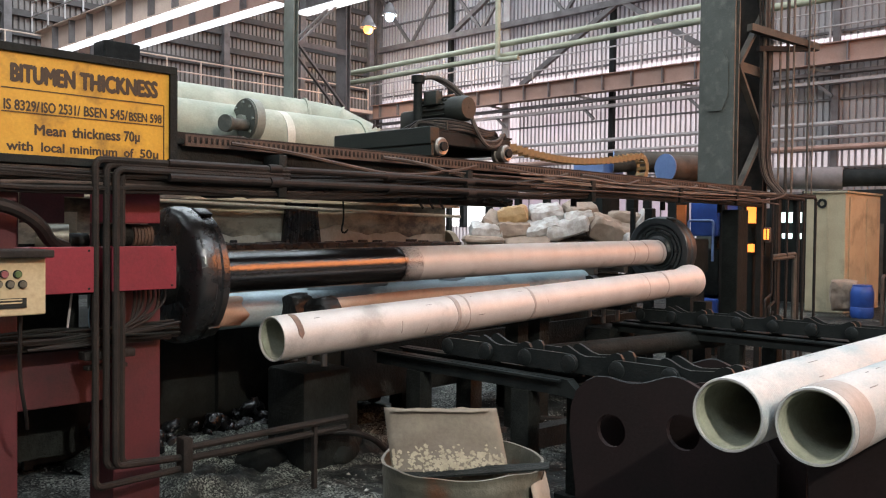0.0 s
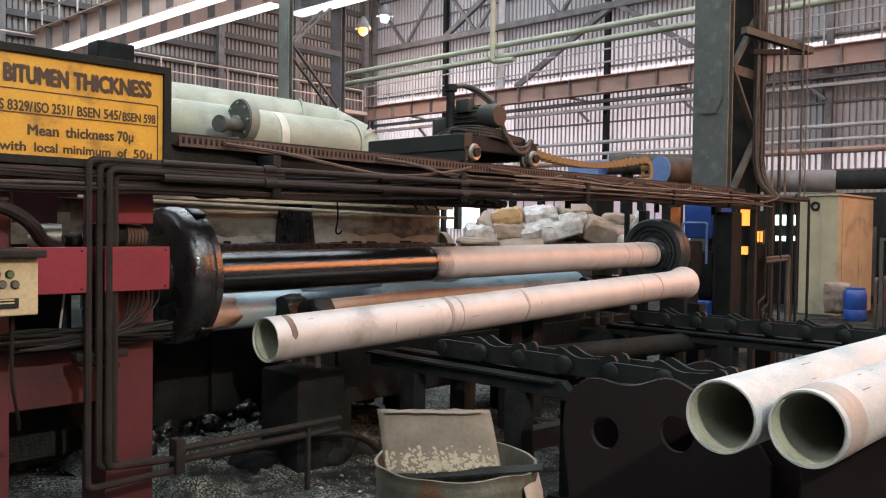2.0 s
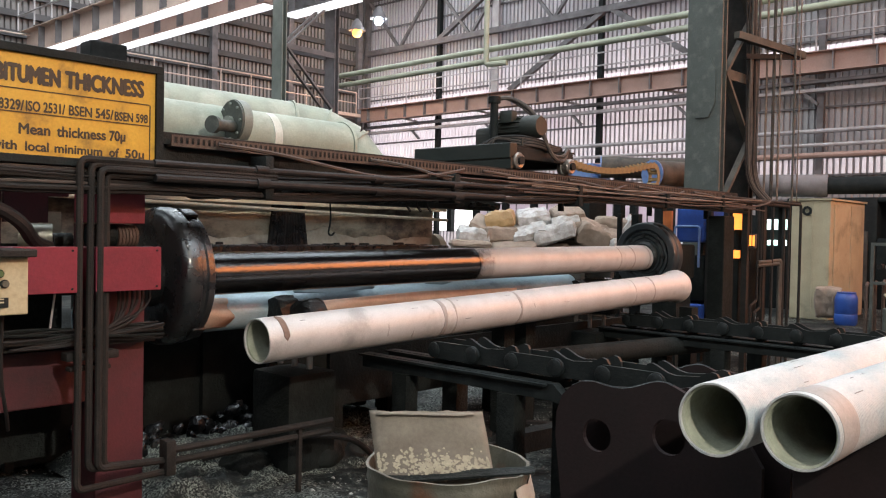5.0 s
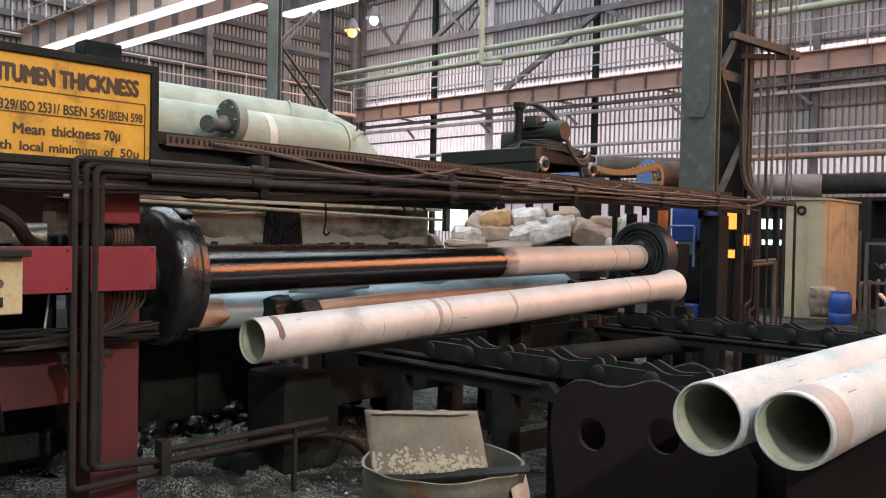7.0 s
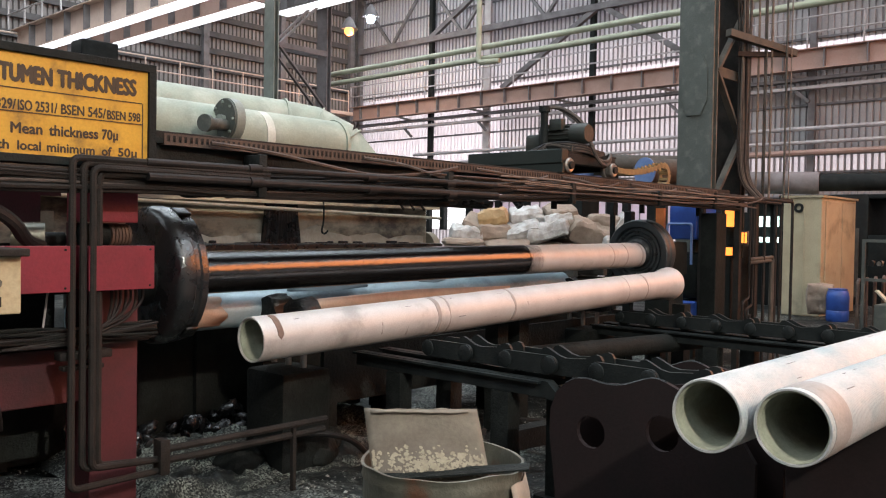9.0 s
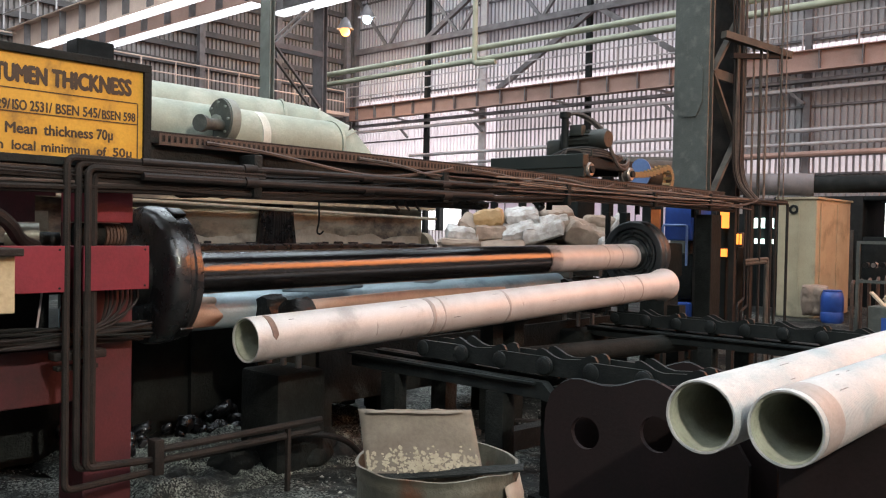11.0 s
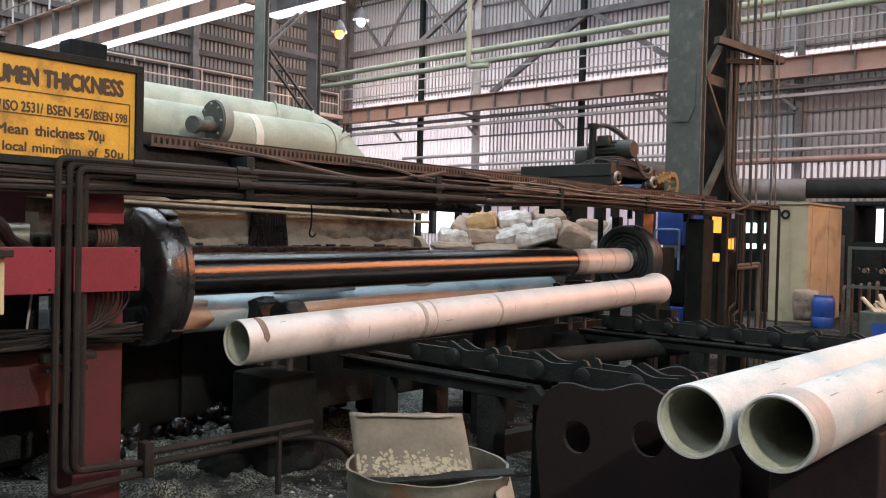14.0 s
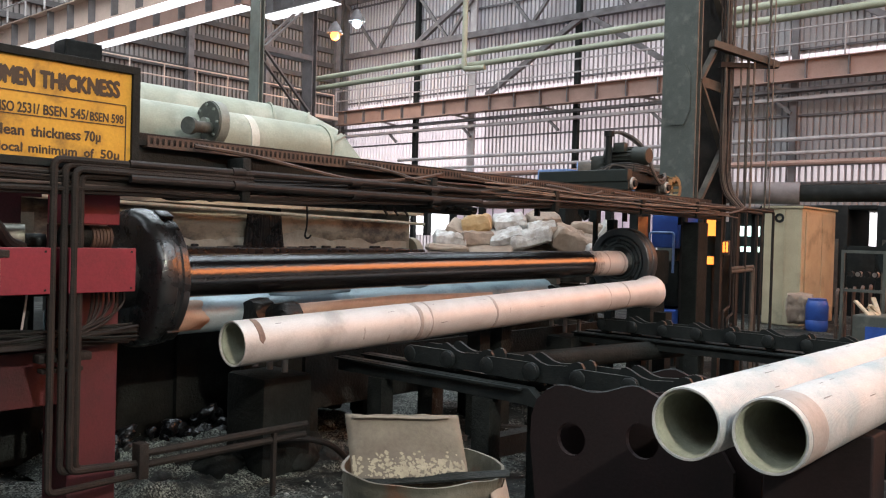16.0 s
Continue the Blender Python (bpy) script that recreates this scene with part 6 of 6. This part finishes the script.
    o = part("sheet", bm, "card", card, "", 40)
    mod = o.modifiers.new("thick", "SOLIDIFY")
    mod.thickness = 0.006
    bm = B()
    rnd = random.Random(21)
    for k in range(420):
        u = min(0.97, max(0.03, rnd.gauss(0.5, 0.28)))
        v = min(0.95, max(0.4, rnd.gauss(0.74, 0.09)))
        p = tl.lerp(tr, u).lerp(bl.lerp(br, u), v) + CARD_N * (0.02 * math.sin(u * 3.1) + 0.012 * noise.noise(Vector((u * 3, v * 3, 0))) + 0.009)
        ex, ey = (tr - tl).normalized(), (bl - tl).normalized()
        w = rnd.uniform(0.0015, 0.0085)
        m = rnd.randint(5, 8)
        bm.faces.new([bm.verts.new(p + ex * w * rnd.uniform(0.6, 1.4) * math.cos(6.28 * q / m) + ey * w * rnd.uniform(0.5, 1.3) * math.sin(6.28 * q / m)) for q in range(m)])
    b2, prev = B(), None
    for k in range(15):
        u = 0.06 + 0.86 * k / 14
        d = 0.045 + 0.022 * noise.noise(Vector((u * 6, 3, 0)))
        row = [b2.verts.new(tl.lerp(tr, u).lerp(bl.lerp(br, u), v) + CARD_N * (0.02 * math.sin(u * 3.1) + 0.012 * noise.noise(Vector((u * 3, v * 3, 0))) + lift)) for v, lift in ((0.015, 0.008), (d * 0.6, 0.012), (d, 0.020))]
        if prev:
            for i in (0, 1):
                b2.faces.new((prev[i], row[i], row[i + 1], prev[i + 1]))
        prev = row
    flap = part("torn_layer", b2, "card", card, "torn top layer curling off the card", 60)
    mod = flap.modifiers.new("thick", "SOLIDIFY")
    mod.thickness = 0.002
    part("paint_spatter", bm, "splash", card, "pale cream paint spatter", None)


CARD_N = Vector((-0.70, -0.70, 0.16)).normalized()


def card_corners():
    return Vector((2.089, 2.305, 1.033)), Vector((2.375, 2.009, 1.035)), Vector((2.331, 1.902, 0.801)), Vector((2.043, 2.200, 0.797))


open_drum()


# ---- stores and machines beyond the gantry ----
def sack_mesh(seed, crease=1.0):
    b = bmesh.new()
    bmesh.ops.create_cube(b, size=2)
    bmesh.ops.subdivide_edges(b, edges=b.edges[:], cuts=13, use_grid_fill=True)
    off = Vector((seed * 7.3, seed * 3.1, 0))
    for v in b.verts:
        x, y, z = v.co
        r = max(abs(x), abs(y))
        puff = 1 - 0.30 * r ** 9
        p = Vector((x * 0.33 * (1 - 0.06 * abs(z)), y * 0.25 * (1 - 0.06 * abs(z)), z * 0.135 * puff))
        p.x -= 0.03 * x * y * y
        p += Vector((0.025 * noise.noise(p * 5 + off), 0.025 * noise.noise(p * 5 + off * 2), 0.03 * noise.noise(p * 4 + off * 3)))
        p.z += (0.05 * abs(noise.noise(Vector((p.x * 6, p.y * 15, seed)))) + 0.03 * abs(noise.noise(p * 11 + off)) - 0.02) * crease
        p += Vector([0.012 * noise.noise(p * 9 + off + Vector((i * 5, 0, 0))) for i in range(3)])
        v.co = p
    return b


def sacks():
    base = thing("pallet_stack", "dark timber pallets piled under the sacks", "pallet")
    for k in range(5):
        z = 0.26 * k
        for y in np.arange(6.9, 9.7, 0.14):
            part("board", box(B(), 10.3, 12.0, y, y + 0.1, z + 0.19, z + 0.215), "lattice", base, "", None) if k in (0, 4) else None
        for x in (10.3, 11.1, 11.9):
            part("bearer", box(B(), x, x + 0.1, 6.9, 9.7, z, z + 0.19), "lattice", base, "", None)
    u, f = Vector((0.694, -0.72, 0)), Vector((0.72, 0.694, 0))
    # across, height, depth beyond the front row, turn, tilt, cloth
    # across, height, depth beyond the front, width, thickness, lean, cloth
    rows = ((-0.85, 1.42, 0.3, 0.72, 0.24, 0, "sack"), (-0.25, 1.42, 0.3, 0.72, 0.24, 0, "sack"), (0.4, 1.42, 0.3, 0.74, 0.24, 0, "sack"), (1.0, 1.42, 0.3, 0.72, 0.24, 0, "sack"), (1.6, 1.42, 0.3, 0.72, 0.24, 0, "sack"),
            (-0.56, 1.62, 0.35, 0.7, 0.22, 0, "sack"), (0.1, 1.62, 0.45, 0.7, 0.24, 0, "sack_white"), (0.75, 1.62, 0.45, 0.7, 0.26, 0, "sack"), (1.35, 1.62, 0.45, 0.7, 0.26, 0, "sack"), (0.5, 1.84, 0.5, 0.62, 0.2, 0, "sack"),
            (-0.40, 1.90, 0.15, 0.50, 0.30, -12, "sack_tan"), (0.14, 1.96, 0.25, 0.58, 0.24, -6, "sack_white"), (0.70, 2.03, 0.2, 0.50, 0.20, -10, "sack"), (0.64, 1.86, 0.1, 0.50, 0.24, -10, "sack_white"),
            (-0.68, 1.82, 0.15, 0.42, 0.15, 25, "sack"), (-0.86, 1.65, 0.0, 0.54, 0.25, 4, "sack_white"), (-0.42, 1.68, 0.05, 0.58, 0.24, -4, "sack"), (0.06, 1.72, 0.0, 0.60, 0.22, -14, "sack_white"),
            (0.46, 1.71, -0.05, 0.74, 0.28, -17, "sack_white"), (0.55, 1.78, 0.05, 0.72, 0.16, -17, "sack"), (1.14, 1.68, 0.0, 0.72, 0.42, 22, "sack"), (1.45, 1.87, 0.2, 0.62, 0.22, 6, "sack"),
            (1.72, 1.80, 0.1, 0.26, 0.38, 30, "sack_white"), (1.56, 1.56, -0.1, 0.52, 0.24, 0, "sack_white"), (-0.9, 1.50, -0.15, 0.7, 0.12, 2, "sack"), (-0.2, 1.51, -0.15, 0.75, 0.12, 0, "sack"))
    c = Vector((11.0, 8.45, 0))
    for k, (a, z, d, w, h, lean, m) in enumerate(rows):
        b = B()
        merge(b, sack_mesh(k), Matrix.Diagonal((w / 0.66, 1.0, h / 0.27, 1)))
        kind = {"sack": "brown paper sack lying slumped on the pile", "sack_tan": "tan paper sack with gathered folds on the pile", "sack_white": "crumpled white plastic-wrapped sack on the pile"}[m]
        ob = single("filled_sack", b, m, kind, "sack", "pile of sacks", smooth=32)
        p = c + u * a + f * d
        ob.matrix_basis = Matrix.Translation((p.x, p.y, z)) @ Matrix((u, f, (0, 0, 1))).transposed().to_4x4() @ pose(0, 0, 0, 14 * math.sin(k * 2.3) + 12, lean, 10 * math.sin(k * 1.7))
    single("loose_plank", bar(B(), (11.35, 8.08, 1.60), (12.05, 7.35, 1.63), 0.14, 0.03), "lattice", "grey timber plank lying before the sacks", "plank", smooth=None)


def tank(name, p, q, r, mat, label, cap=None, feet=True):
    ob = thing(name, label, "tank")
    part("shell", rod(B(), p, q, r, 32), mat, ob)
    d = (Vector(p) - Vector(q)).normalized()
    part("end_plate", rod(B(), Vector(p), Vector(p) + d * 0.02, r * 1.04, 32), cap or mat, ob)
    if feet:
        for k in (0.15, 0.85):
            a = Vector(p).lerp(Vector(q), k)
            part("foot", box(B(), a.x - 0.08, a.x + 0.08, a.y - 0.08, a.y + 0.08, 0, a.z - r * 0.9), "steel_dark", ob, "", None)
    return ob


def far_side():
    # tall beige booth with a seam and a round vent
    ob = thing("beige_booth", "tall dirty beige sheet-metal booth with a round vent", "booth")
    part("body", box(B(), 18.3, 20.5, 6.15, 6.95, 0, 2.5, 0.02), "beige", ob, "", None)
    part("door", box(B(), 18.5, 19.5, 6.125, 6.15, 0.08, 2.42, 0.008), "beige", ob, "", None)
    part("door", box(B(), 19.55, 20.4, 6.125, 6.15, 0.08, 2.42, 0.008), "beige", ob, "", None)
    part("cap", box(B(), 18.26, 20.54, 6.11, 6.99, 2.5, 2.54), "beige", ob, "", None)
    part("vent", lathe(B(), [(0.05, 0), (0.10, 0), (0.10, 0.03), (0.05, 0.03)], pose(18.27, 6.62, 2.28), 20), "steel_dark", ob)
    part("seam", box(B(), 18.285, 18.3, 6.5, 6.53, 0.05, 2.48), "beige", ob, "", None)
    # blue drum with a sack beside it
    ob = thing("blue_drum", "blue plastic drum standing by the beige booth", "drum", (17.75, 5.62, 0))
    part("body", lathe(B(), [(0.02, 0), (0.19, 0), (0.215, 0.05), (0.215, 0.2), (0.205, 0.22), (0.215, 0.24), (0.215, 0.5), (0.19, 0.6), (0.17, 0.62), (0.02, 0.62)], pose(0, 0, 0, 0, -90, 0), 32), "blue", ob)
    part("lid", lathe(B(), [(0.02, 0.62), (0.18, 0.62), (0.18, 0.65), (0.02, 0.65)], pose(0, 0, 0, 0, -90, 0), 32), "blue", ob)
    b = B()
    merge(b, sack_mesh(31), pose(17.8, 5.98, 0.42, 0, 80, 20))
    single("slumped_sack", b, "sack", "tan sack slumped upright beside the blue drum", "sack", smooth=60)
    # upright valve manifold with red-brown standpipes
    ob = thing("valve_manifold", "grey valve frame with red-brown standpipes", "manifold", (15.2, 4.5, 0))
    for k in range(5):
        part("standpipe", sweep(B(), bend_pts([(0.12 * k, -0.1 * k, 0), (0.12 * k, -0.1 * k, 0.92 + 0.02 * k), (0.4 + 0.12 * k, 0.1 - 0.1 * k, 0.95 + 0.02 * k)], 0.08), 0.03, 8, 2), "rust_light", ob)
    bm = box(B(), 0.0, 0.05, -0.75, -0.70, 0, 1.65)
    box(bm, 0.0, 0.05, -0.1, -0.05, 0, 1.65)
    box(bm, 0.0, 0.05, -0.7, -0.1, 1.6, 1.65)
    box(bm, 0.0, 0.05, -0.7, -0.1, 0.95, 1.0)
    part("frame", bm, "column", ob, "", None)
    for k in range(4):
        part("valve", rod(B(), (-0.02, -0.2 - 0.13 * k, 1.25), (0.1, -0.2 - 0.13 * k, 1.25), 0.05, 14), "bright_steel" if k % 2 else "rust", ob)
        part("valve_wheel", lathe(B(), [(0.04, 0), (0.055, 0), (0.055, 0.015), (0.04, 0.015)], pose(-0.05, -0.2 - 0.13 * k, 1.25), 16), "steel_dark", ob)
    # bin full of split timber
    ob = thing("timber_bin", "dusty blue-grey bin heaped with split timber", "bin", (14.9, 3.55, 0))
    part("body", box(B(), -0.4, 0.4, -0.5, 0.5, 0, 0.62, 0.02), "column", ob, "", None)
    part("faded_patch", box(B(), -0.406, -0.4, -0.2, 0.3, 0.15, 0.45), "blue", ob, "", None)
    rnd = random.Random(13)
    for k in range(14):
        x, y = rnd.uniform(-0.3, 0.3), rnd.uniform(-0.4, 0.4)
        part("timber", bar(B(), (x, y, 0.58), (x + rnd.uniform(-0.25, 0.25), y + rnd.uniform(-0.3, 0.3), 0.7 + rnd.uniform(0, 0.18)), 0.07, 0.03), "flake", ob, "", None)
    # dark plant along the far side
    tank("black_tank", (16.8, 4.0, 1.5), (18.8, 2.8, 1.5), 0.36, "steel_dark", "black horizontal tank beyond the valves")
    ob = thing("dark_plant", "dark boxy plant in the shade beyond the booth", "machine")
    for y0, y1, z0, z1 in ((-4, 0.8, 0, 2.7), (0.9, 3.2, 0, 2.4), (3.3, 5.75, 0, 2.72), (5.75, 6.4, 0, 1.74), (5.75, 6.4, 2.62, 2.74), (6.4, 8.6, 0, 2.74), (8.7, 9.8, 0, 2.3)):
        part("cabinet", box(B(), 22.3, 24.2, y0, y1, z0, z1, 0.03), "steel_dark", ob)
    for y in (0.2, 1.4, 2.6, 3.8, 4.6, 5.3, 6.9, 7.7):
        part("door", box(B(), 22.26, 22.3, y - 0.3, y + 0.3, 0.2, 1.9), "lattice", ob, "", None)
    ob = thing("overhead_duct", "brown-grey overhead duct beyond the column", "duct")
    part("duct", rod(B(), (19.5, 9.8, 2.95), (20.3, 6.9, 2.92), 0.26, 28), "purlin", ob, "dusty grey-pink duct")
    part("dark_duct", rod(B(), (20.3, 6.9, 2.92), (21.6, -4, 2.9), 0.2, 28), "steel_dark", ob)
    for x, y in ((19.9, 8.3), (20.62, 4.2), (21.06, 0.5)):
        part("duct_leg", box(B(), x - 0.08, x + 0.08, y - 0.08, y + 0.08, 0, 2.72), "steel_dark", ob, "", None)
    # strip lamps seen past the conduits
    ob = thing("strip_lamp_bank", "green-white strip lamps on a dark stand", "lamp", (20.3, 8.05, 0))
    part("stand", box(B(), 0.1, 0.35, -0.5, 0.5, 0, 2.5), "steel_dark", ob, "", None)
    for z, w in ((2.02, 0.24), (1.58, 0.22)):
        part("tube", box(B(), 0.0, 0.1, -w, w, z - 0.12 * (1 if z > 2 else 0.5), z + 0.12 * (1 if z > 2 else 0.5)), "cyan_lamp", ob, "glowing green-white tube", None)
    # blue hopper, drums and lying tank behind the sacks
    ob = thing("blue_hopper", "bright blue sheet-metal hopper beyond the drive wheel", "hopper")
    part("body", box(B(), 10.2, 11.0, 4.98, 5.36, 1.62, 2.06, 0.02), "blue", ob, "", None)
    part("foot_tray", box(B(), 10.2, 11.0, 4.98, 5.38, 0.55, 0.82, 0.02), "blue", ob, "", None)
    for y in (5.02, 5.28):
        part("leg", box(B(), 10.8, 10.88, y, y + 0.08, 0, 1.62), "steel_dark", ob, "", None)
    part("orange_plate", box(B(), 10.06, 10.10, 5.36, 5.48, 1.70, 2.02), "amber_paint", ob, "orange painted plate", None)
    part("plate_post", box(B(), 10.10, 10.13, 5.38, 5.46, 0, 2.0), "steel_dark", ob, "", None)
    part("hand_rail", sweep(B(), bend_pts([(10.16, 5.36, 1.3), (10.16, 5.36, 1.82), (10.16, 5.02, 1.82), (10.16, 5.02, 1.3)], 0.08), 0.016, 8, 2), "blue_paint", ob)
    part("dark_drive", box(B(), 10.25, 10.8, 4.98, 5.5, 0.85, 1.45, 0.05), "soot", ob)
    tank("lying_tank", (13.45, 7.55, 2.78), (14.9, 7.2, 2.82), 0.24, "lattice", "brown lying tank with a pale blue end plate", "blue_paint")
    tank("lying_tank", (13.9, 8.9, 2.98), (15.2, 6.9, 2.95), 0.2, "lattice", "brown lying tank above the sacks", "blue_paint")
    single("blue_case", box(B(), 13.7, 14.4, 9.0, 9.7, 2.75, 3.05, 0.02), "blue_paint", "pale blue metal case beyond the sacks", "case", smooth=None)
    single("case_stand", box(B(), 13.75, 14.35, 9.05, 9.65, 0, 2.745), "steel_dark", "dark stand under the pale blue case", "stand", smooth=None)


def heater():
    """The small glowing heater and its rack beyond the gantry's leg."""
    ob = thing("glowing_heater", "dark heater rack with glowing amber openings", "heater")
    for x, y in ((10.25, 4.45), (10.75, 4.45), (10.3, 4.95), (10.8, 4.95)):
        part("upright", box(B(), x - 0.035, x + 0.035, y - 0.035, y + 0.035, 0, 2.1), "rust", ob, "", None)
    part("casing", box(B(), 10.3, 10.85, 4.55, 5.0, 0.4, 1.55, 0.01), "steel_dark", ob, "", None)
    part("hot_opening", box(B(), 10.27, 10.31, 4.50, 4.63, 1.79, 2.02), "amber", ob, "glowing amber opening", None)
    part("hot_opening", box(B(), 10.27, 10.31, 4.54, 4.62, 1.43, 1.53), "amber", ob, "glowing amber opening", None)
    part("lamp_shade", box(B(), 10.28, 10.34, 4.34, 4.52, 1.56, 1.74, 0.01), "rust_light", ob)
    for y in (4.36, 4.40):
        part("hot_slit", box(B(), 10.27, 10.285, y - 0.012, y + 0.012, 1.59, 1.72), "amber", ob, "glowing slit", None)
    part("back_plate", box(B(), 10.33, 10.36, 4.42, 4.7, 1.4, 2.1), "steel_dark", ob, "", None)
    for k, (x, y) in enumerate(((10.5, 4.4), (10.65, 4.42), (10.95, 4.5), (11.1, 4.55))):
        part("gas_line", sweep(B(), bend_pts([(x, y, 2.1), (x, y, 0.9 - 0.1 * k), (x - 0.3, y - 0.05, 0.85 - 0.1 * k), (x - 0.3, y - 0.05, 0.0)], 0.08), 0.016, 7, 2), "rust", ob)
    ob = thing("conduit_drop", "dark steel conduits bending down from the gantry's end", "conduit")
    for x, z, y in ((10.95, 2.14, 4.40), (11.45, 2.15, 4.45), (11.55, 2.12, 4.42), (12.05, 2.16, 4.45)):
        part("conduit", sweep(B(), bend_pts([(9.4, 4.36, z), (x, y, z), (x, y, 0.0)], 0.1), 0.02, 8, 2), "rust", ob)
    part("conduit", sweep(B(), bend_pts([(10.5, 4.4, 1.38), (11.3, 4.42, 1.40), (11.3, 4.42, 0.0)], 0.1), 0.024, 8, 2), "lattice", ob)
    part("conduit", sweep(B(), bend_pts([(10.5, 4.4, 1.34), (11.2, 4.40, 1.36), (11.2, 4.40, 0.0)], 0.1), 0.024, 8, 2), "lattice", ob)


def litter():
    """Flakes of scale and clinker strewn over the floor."""
    rnd = random.Random(17)
    bm = B()
    for k in range(26000):
        x, y = rnd.uniform(1.2, 9), rnd.uniform(1.0, 7)
        if noise.noise(Vector((x, y, 0)) * 0.9) + 0.5 * noise.noise(Vector((x, y, 0)) * 3.7) < rnd.uniform(0.0, 0.6):
            continue
        w = rnd.uniform(0.003, 0.009) * (1.0 if rnd.random() < 0.93 else 2.2)
        z = 0.03 + 0.2 * max(0, noise.noise(Vector((x, y, 0)) * 0.8 + Vector((3, 1, 0)))) * (1 if x < 5.5 else 0.4) + 0.05 * noise.noise(Vector((x, y, 0)) * 1.3) - 0.05
        a = rnd.uniform(0, 6.28)
        p = [Vector((x + w * math.cos(a + q) * rnd.uniform(0.6, 1.3), y + w * math.sin(a + q) * rnd.uniform(0.6, 1.3), z + rnd.uniform(-0.004, 0.006))) for q in (0, 1.5, 3.1, 4.6)]
        top = bm.verts.new(Vector((x, y, z + w * 0.7)))
        vs = [bm.verts.new(q) for q in p]
        for i in range(4):
            bm.faces.new((vs[i], vs[(i + 1) % 4], top))
    # the pale flakes double as glints of the wet floor
    single("scale_litter", bm, "clinker", "grey flakes of scale strewn over the floor", "litter", kind="stuff", smooth=None)


M["amber_paint"] = node_mat("orange_paint", (0.55, 0.16, 0.04), (0.45, 0.12, 0.03), 0.5)
M["clinker"] = node_mat("pale_clinker", (0.26, 0.27, 0.24), (0.09, 0.09, 0.085), 0.4, 0.0, 20)
sacks()
far_side()
heater()
litter()


# ---- what moves ----
def carriage_x(t):
    return 4.565 + 0.2204 * t - 0.0007 * t * t + 2.34e-5 * t ** 3


def chain_place(s, xa):
    """Place and turn of a chain link s metres from the fixed end, with the carriage's end at xa."""
    xf, r, y, z = 6.75, 0.13, 4.95, 2.21
    total = LINKS * PITCH
    xl = (total - math.pi * r + xf + xa) / 2
    a = xl - xf
    if s < a:
        return pose(xf + s, y, z + 0.03)
    if s < a + math.pi * r:
        g = (s - a) / r
        return pose(xl + r * math.sin(g), y, z + 0.03 + r - r * math.cos(g), 0, -math.degrees(g), 0)
    back = xl - (s - a - math.pi * r)
    f = (xl - back) / max(0.2, xl - xa)
    sag = -0.13 * math.sin(math.pi * f)
    return pose(back, y, z + 0.03 + 2 * r + sag, 0, -180 + 8 * math.cos(math.pi * f), 0)


def motions():
    times = [0.5 * k for k in range(33)]
    walk(carriage, [(t, pose(carriage_x(t) - 0.03, 4.52, CARR_Z)) for t in times])
    for w in wheels:
        at = w.location.copy()
        walk(w, [(t, pose(*at, 0, math.degrees((carriage_x(t) - 4.565) / 0.066) % 360, 0)) for t in times])
    spin_times = [0.2 * k for k in range(81)]
    base = coated_pipe.matrix_basis.copy()
    walk(coated_pipe, [(t, base @ pose(0, 0, 0, -72 * k)) for k, t in enumerate(spin_times)])
    walk(left_wheel, [(t, LEFT_M @ pose(0, 0.006, 0, -72 * k)) for k, t in enumerate(spin_times)])
    walk(right_wheel, [(t, RIGHT_M @ pose(0, 0, 0, -72 * k)) for k, t in enumerate(spin_times)])
    for k, s in enumerate(sleeves):
        rows = []
        for t in times:
            edge = carriage_x(t) - 0.075 - 0.0105 * t - COAT_X0
            end = (1.74, max(1.74, edge - 1.7), edge)[k]
            rows.append((t, pose(end - SLEEVE, 0, 0)))
        walk(s, rows)
    for k, ob in enumerate(links):
        walk(ob, [(t, chain_place((k + 0.5) * PITCH, carriage_x(t) + 0.95)) for t in times])


motions()
